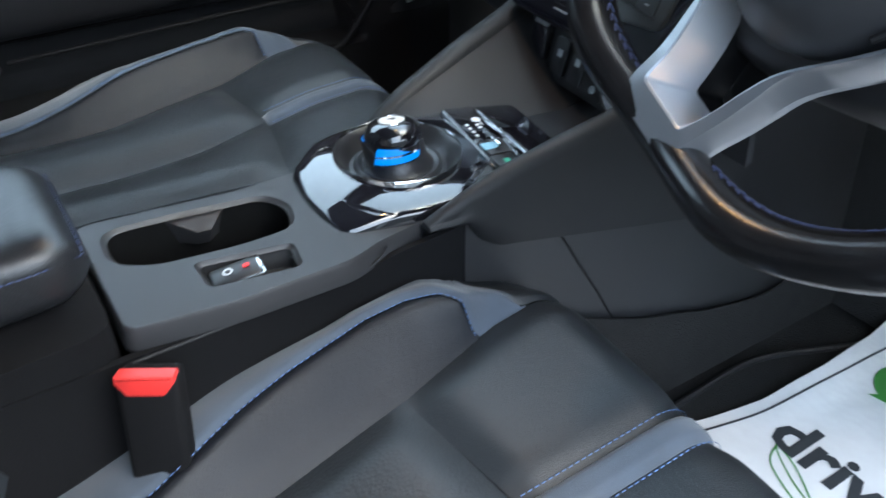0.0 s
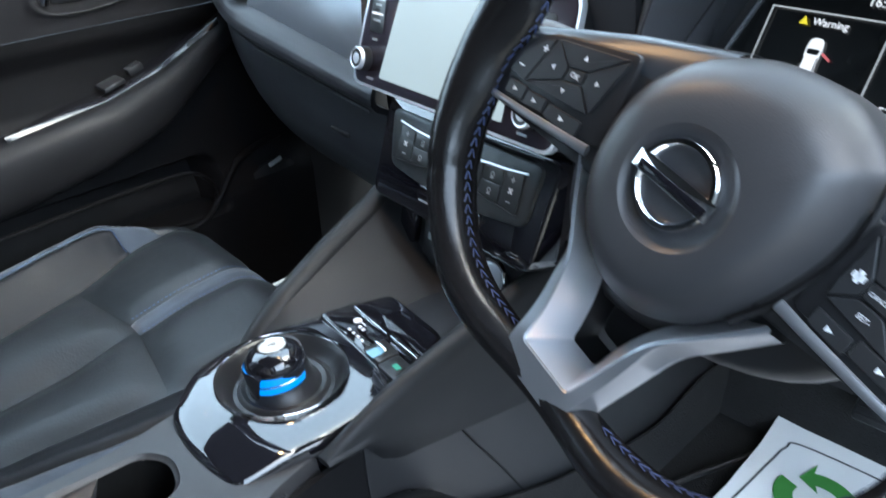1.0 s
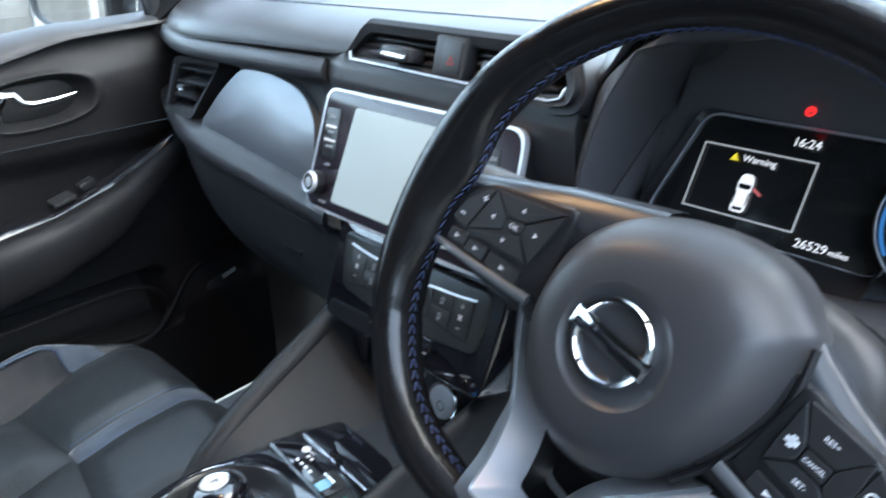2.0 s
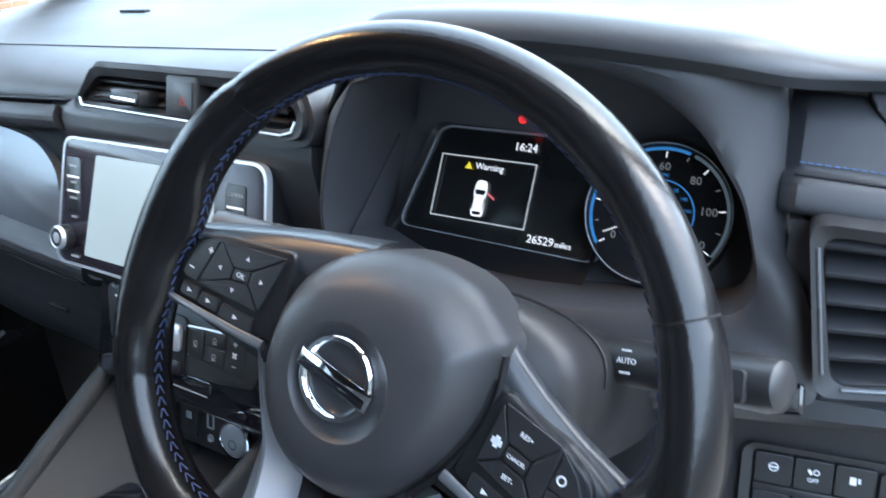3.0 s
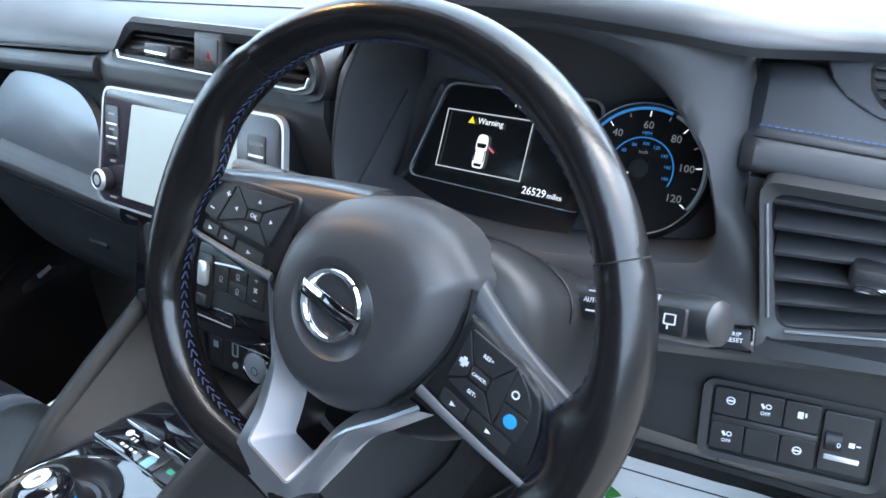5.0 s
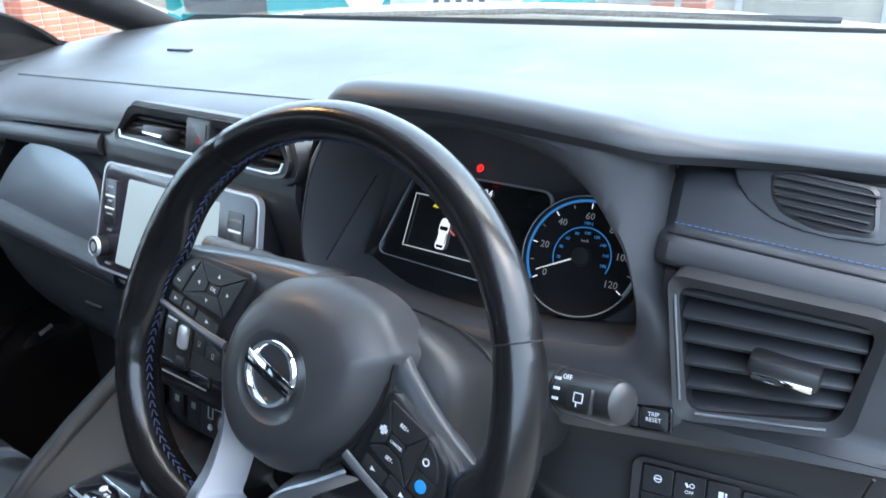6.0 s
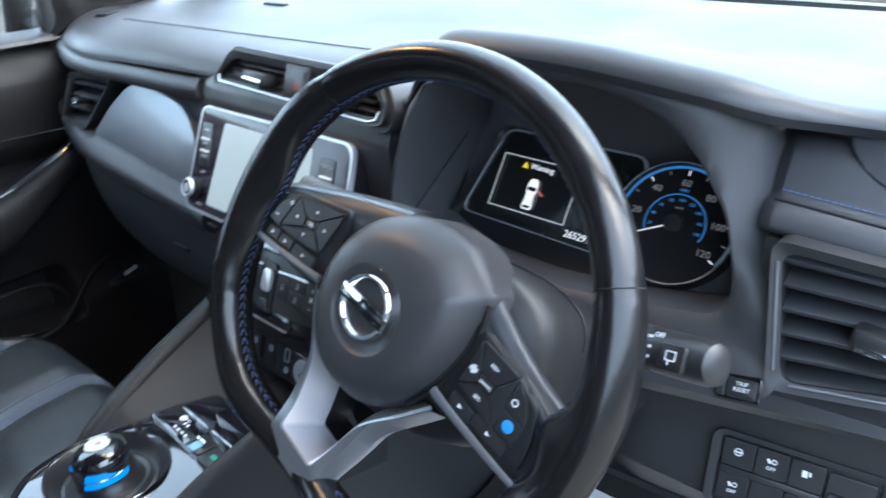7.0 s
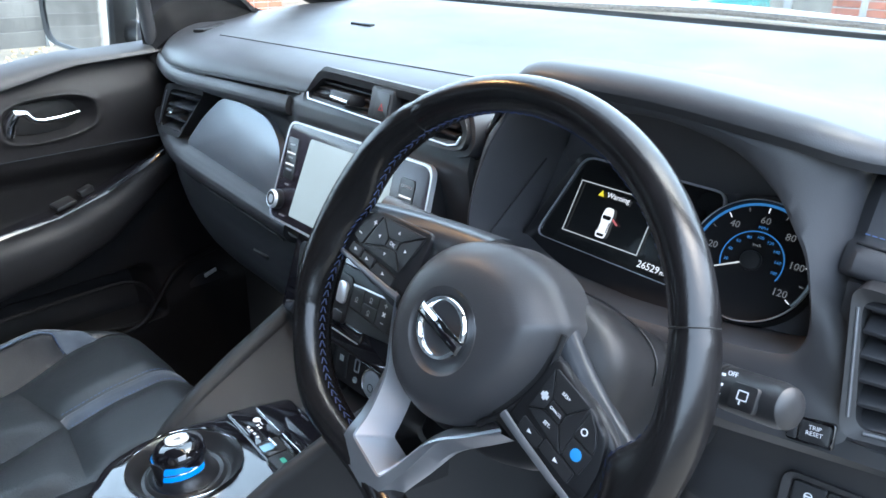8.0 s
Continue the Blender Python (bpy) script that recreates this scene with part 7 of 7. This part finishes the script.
part("mirror_arm", tube([(-0.66, 0.46, 1.02), (-0.78, 0.42, 1.01), (-0.86, 0.40, 1.02)], [0.03, 0.025, 0.03], 10), DARK, mir_t)

# ---- the yard outside ----
WOOD = material("weathered_board", (0.32, 0.285, 0.235), 0.85, 0, -0.01, 30, 0.5, 0.22, 2.5, random_tint=0.16)
BRICK = material("orange_brick", (0.40, 0.13, 0.075), 0.85, 0, -0.006, 60, 0.5, 0.2, 6, random_tint=0.2)
MORTAR = material("mortar", (0.42, 0.39, 0.35), 0.9, 0, -0.004, 80, 0.4, 0.15, 8)
CONCRETE = material("concrete_post", (0.40, 0.39, 0.37), 0.9, 0, -0.006, 50, 0.4, 0.15, 5)


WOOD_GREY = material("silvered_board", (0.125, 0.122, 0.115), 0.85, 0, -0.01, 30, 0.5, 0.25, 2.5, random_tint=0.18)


def fence(name, a, b, height, boards, label, wood=WOOD):
    f = thing(name, tuple((Vector(a) + Vector(b)) / 2), label, "fence")
    a, b = Vector(a), Vector(b)
    d = (b - a)
    L = d.length
    ang = math.degrees(math.atan2(d.y, d.x))
    n = max(1, round(L / 1.83))
    bl = L / n
    pitch = height / boards
    me = to_mesh("board", box(Matrix.Identity(4), bl - 0.02, 0.02, pitch + 0.012, 0.003, 1), wood)
    base = a
    for i in range(n):
        for k in range(boards):
            ob = new("board", me)
            ob.parent = f
            ob.matrix_parent_inverse = world_of(f).inverted()
            p = a + d * ((i + 0.5) / n)
            ob.matrix_basis = pose(p.x, p.y, pitch * (k + 0.5), 0, 0, ang) @ pose(0, 0, 0, 7 + 2 * random.uniform(-1, 1), random.uniform(-0.25, 0.25), 0)
    pm = to_mesh("post", box(Matrix.Identity(4), 0.11, 0.11, height + 0.08, 0.012, 1), CONCRETE)
    for i in range(n + 1):
        p = a + d * (i / n)
        ob = new("post", pm)
        ob.parent = f
        ob.matrix_parent_inverse = world_of(f).inverted()
        ob.matrix_basis = pose(p.x, p.y, (height + 0.08) / 2, 0, 0, ang)
    return f


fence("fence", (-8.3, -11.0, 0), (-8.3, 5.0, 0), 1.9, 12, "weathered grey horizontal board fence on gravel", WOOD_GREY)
fence("fence", (-8.3, 6.2, 0), (-8.3, 11.0, 0), 1.9, 12, "weathered grey horizontal board fence on gravel")
# unseen fence, added to hold back low sky light on the driver side
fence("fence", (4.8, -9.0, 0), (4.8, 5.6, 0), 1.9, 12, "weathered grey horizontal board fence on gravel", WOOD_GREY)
fence("fence", (-8.2, 11.0, 0), (7.8, 11.0, 0), 1.8, 10, "weathered grey horizontal board fence behind gravel")


def brick_pier(x, y, w, d, h, label):
    p = thing("brick_pier", (x, y, 0), label, "brick pier", group="brick piers")
    part("mortar_core", box(pose(x, y, h / 2), w - 0.012, d - 0.012, h, 0.0), MORTAR, p)
    me = to_mesh("brick", box(Matrix.Identity(4), 0.215, 0.1025, 0.065, 0.005, 1), BRICK)
    rows = int(h / 0.075)
    for r in range(rows):
        z = 0.0375 + 0.075 * r
        spots = []
        nx = max(1, round(w / 0.225))
        ny = max(1, round(d / 0.225))
        for i in range(nx):
            off = (i + 0.5) / nx * w - w / 2
            spots.append((off, -d / 2 + 0.05, 0))
            spots.append((off, d / 2 - 0.05, 0))
        for j in range(ny):
            off = (j + 0.5) / ny * d - d / 2
            spots.append((-w / 2 + 0.05, off, 90))
            spots.append((w / 2 - 0.05, off, 90))
        for k, (ox, oy, rz) in enumerate(spots):
            ob = new("brick", me)
            ob.parent = p
            ob.matrix_parent_inverse = world_of(p).inverted()
            sh = 0.05 if r % 2 else 0.0
            ob.matrix_basis = pose(x + ox + (sh if rz == 0 else 0) * (0.6 if abs(ox) < w / 2 - 0.15 else 0), y + oy, z, 0, 0, rz)
    part("cap", box(pose(x, y, h + 0.03), w + 0.08, d + 0.08, 0.06, 0.01), CONCRETE, p)
    return p


brick_pier(-8.15, 5.6, 0.45, 1.12, 1.6, "red brick pier standing between fence panels")
brick_pier(-1.18, 8.0, 0.56, 0.45, 1.5, "orange brick pier standing on gravel")
for bx, by, w in ((0.35, 8.3, 0.5), (1.75, 7.8, 0.7)):
    st_ = thing("brick_stack", (bx, by, 0), "low loose stack of old red bricks on gravel", "bricks", group="brick stacks")
    for k in range(12):
        part("brick", box(pose(bx + (k % 3 - 1) * 0.23 + random.uniform(-0.02, 0.02), by + random.uniform(-0.05, 0.05), 0.033 + 0.066 * (k // 3), 0, 0, random.uniform(-14, 14)), 0.215, 0.1025, 0.065, 0.005, 1), BRICK, st_)
gv = bmesh.new()
GRAVEL = material("gravel_stones", (0.42, 0.31, 0.18), 0.9, 0, 0, 0, 0, 0.35, 12)
for k in range(5000):
    x, y = (random.uniform(-8, 7), random.uniform(5.5, 10.8)) if k % 2 else (random.uniform(-8.2, -2.5), random.uniform(-1, 8))
    r = random.uniform(0.012, 0.035)
    m_ = pose(x, y, r * 0.3, random.uniform(0, 90), random.uniform(0, 90), random.uniform(0, 360))
    vs = [gv.verts.new(m_ @ (Vector(c) * r * random.uniform(0.7, 1.1))) for c in ((1, 0, 0), (-1, 0, 0), (0, 1, 0), (0, -1, 0), (0, 0, 0.7), (0, 0, -0.7))]
    for a_, b_, c_ in ((0, 2, 4), (2, 1, 4), (1, 3, 4), (3, 0, 4), (2, 0, 5), (1, 2, 5), (3, 1, 5), (0, 3, 5)):
        gv.faces.new((vs[a_], vs[b_], vs[c_]))
solo("gravel_stones", gv, GRAVEL, "loose tan gravel stones scattered on the yard", "gravel", kind="stuff")

# parked teal car
TEAL = material("teal_paint", (0.0, 0.27, 0.27), 0.2, 0.2, 0, 0, 0, 0.04, 3, coat=0.8)
tc = thing("parked_car", (-3.4, 5.6, 0), "teal parked car with a white roundel and silver bumper", "car")


def car_sec(x, zb, zt, y0, y1, r=0.18):
    return [v3(x, y, z) for y, z in rounded([(y0, zb), (y1, zb), (y1, zt), (y0, zt)], r, 5)]


part("car_body", loft([car_sec(-5.4, 0.42, 0.85, 4.95, 6.3), car_sec(-5.25, 0.28, 1.05, 4.80, 6.45), car_sec(-4.6, 0.25, 1.10, 4.75, 6.5), car_sec(-2.6, 0.25, 1.08, 4.75, 6.5), car_sec(-1.75, 0.28, 1.02, 4.80, 6.45), car_sec(-1.55, 0.42, 0.85, 4.95, 6.3)]), TEAL, tc, "teal painted body")
part("cabin", loft([car_sec(-4.9, 1.02, 1.10, 4.95, 6.3, 0.03), car_sec(-4.5, 1.02, 1.46, 5.05, 6.2), car_sec(-3.3, 1.02, 1.48, 5.05, 6.2), car_sec(-2.6, 1.02, 1.10, 4.95, 6.3, 0.03)]), DARK, tc, "dark glazed cabin")
part("side_glazing", box(pose(-4.45, 4.752, 0.88), 1.0, 0.03, 0.36, 0.012), GLOSS, tc, "dark glazed side")
part("roundel", spin([(0.21, -0.004), (0.21, 0.003), (0.02, 0.004)], frame_at((-2.92, 4.742, 0.93), (1, 0, 0), (0, 0, 1)), 40), material("white_sticker", (0.8, 0.8, 0.78), 0.5), tc, "round white sticker")
part("bumper_frame", tube([(-2.62, 4.72, 0.70), (-2.60, 4.71, 0.92), (-2.50, 4.70, 1.00), (-2.2, 4.69, 1.03), (-1.75, 4.70, 1.02), (-1.62, 4.74, 0.95), (-1.60, 4.76, 0.70)], 0.04, 10), SATIN, tc, "silver frame")
part("grille_panel", box(pose(-2.1, 4.735, 0.85), 0.95, 0.04, 0.30, 0.015), material("pale_grey_panel", (0.42, 0.46, 0.48), 0.4), tc)
pl = part("registration_plate", box(pose(-2.05, 4.705, 0.82), 0.52, 0.012, 0.11, 0.003), PRINT, tc, "white plate with dark bars")
for k in range(5):
    part("plate_bar", box(pose(-2.24 + 0.095 * k, 4.697, 0.82), 0.05, 0.004, 0.065), DARK_INK, pl)
part("headlamp", spin([(0.085, -0.03), (0.085, 0.01), (0.06, 0.03), (0.01, 0.035)], frame_at((-1.72, 4.75, 0.93), (1, 0, 0), (0, 0, 1)), 24), CHROME, tc)
for wx in (-4.7, -2.2):
    wh = part("wheel", spin([(0.20, -0.09), (0.29, -0.09), (0.30, 0.0), (0.29, 0.09), (0.20, 0.09)], frame_at((wx, 4.88, 0.30), (1, 0, 0), (0, 0, 1)), 28), BLACK, tc)
    part("rim", spin([(0.20, 0.05), (0.17, 0.08), (0.03, 0.07)], frame_at((wx, 4.88, 0.30), (1, 0, 0), (0, 0, 1)), 24), SATIN, wh)
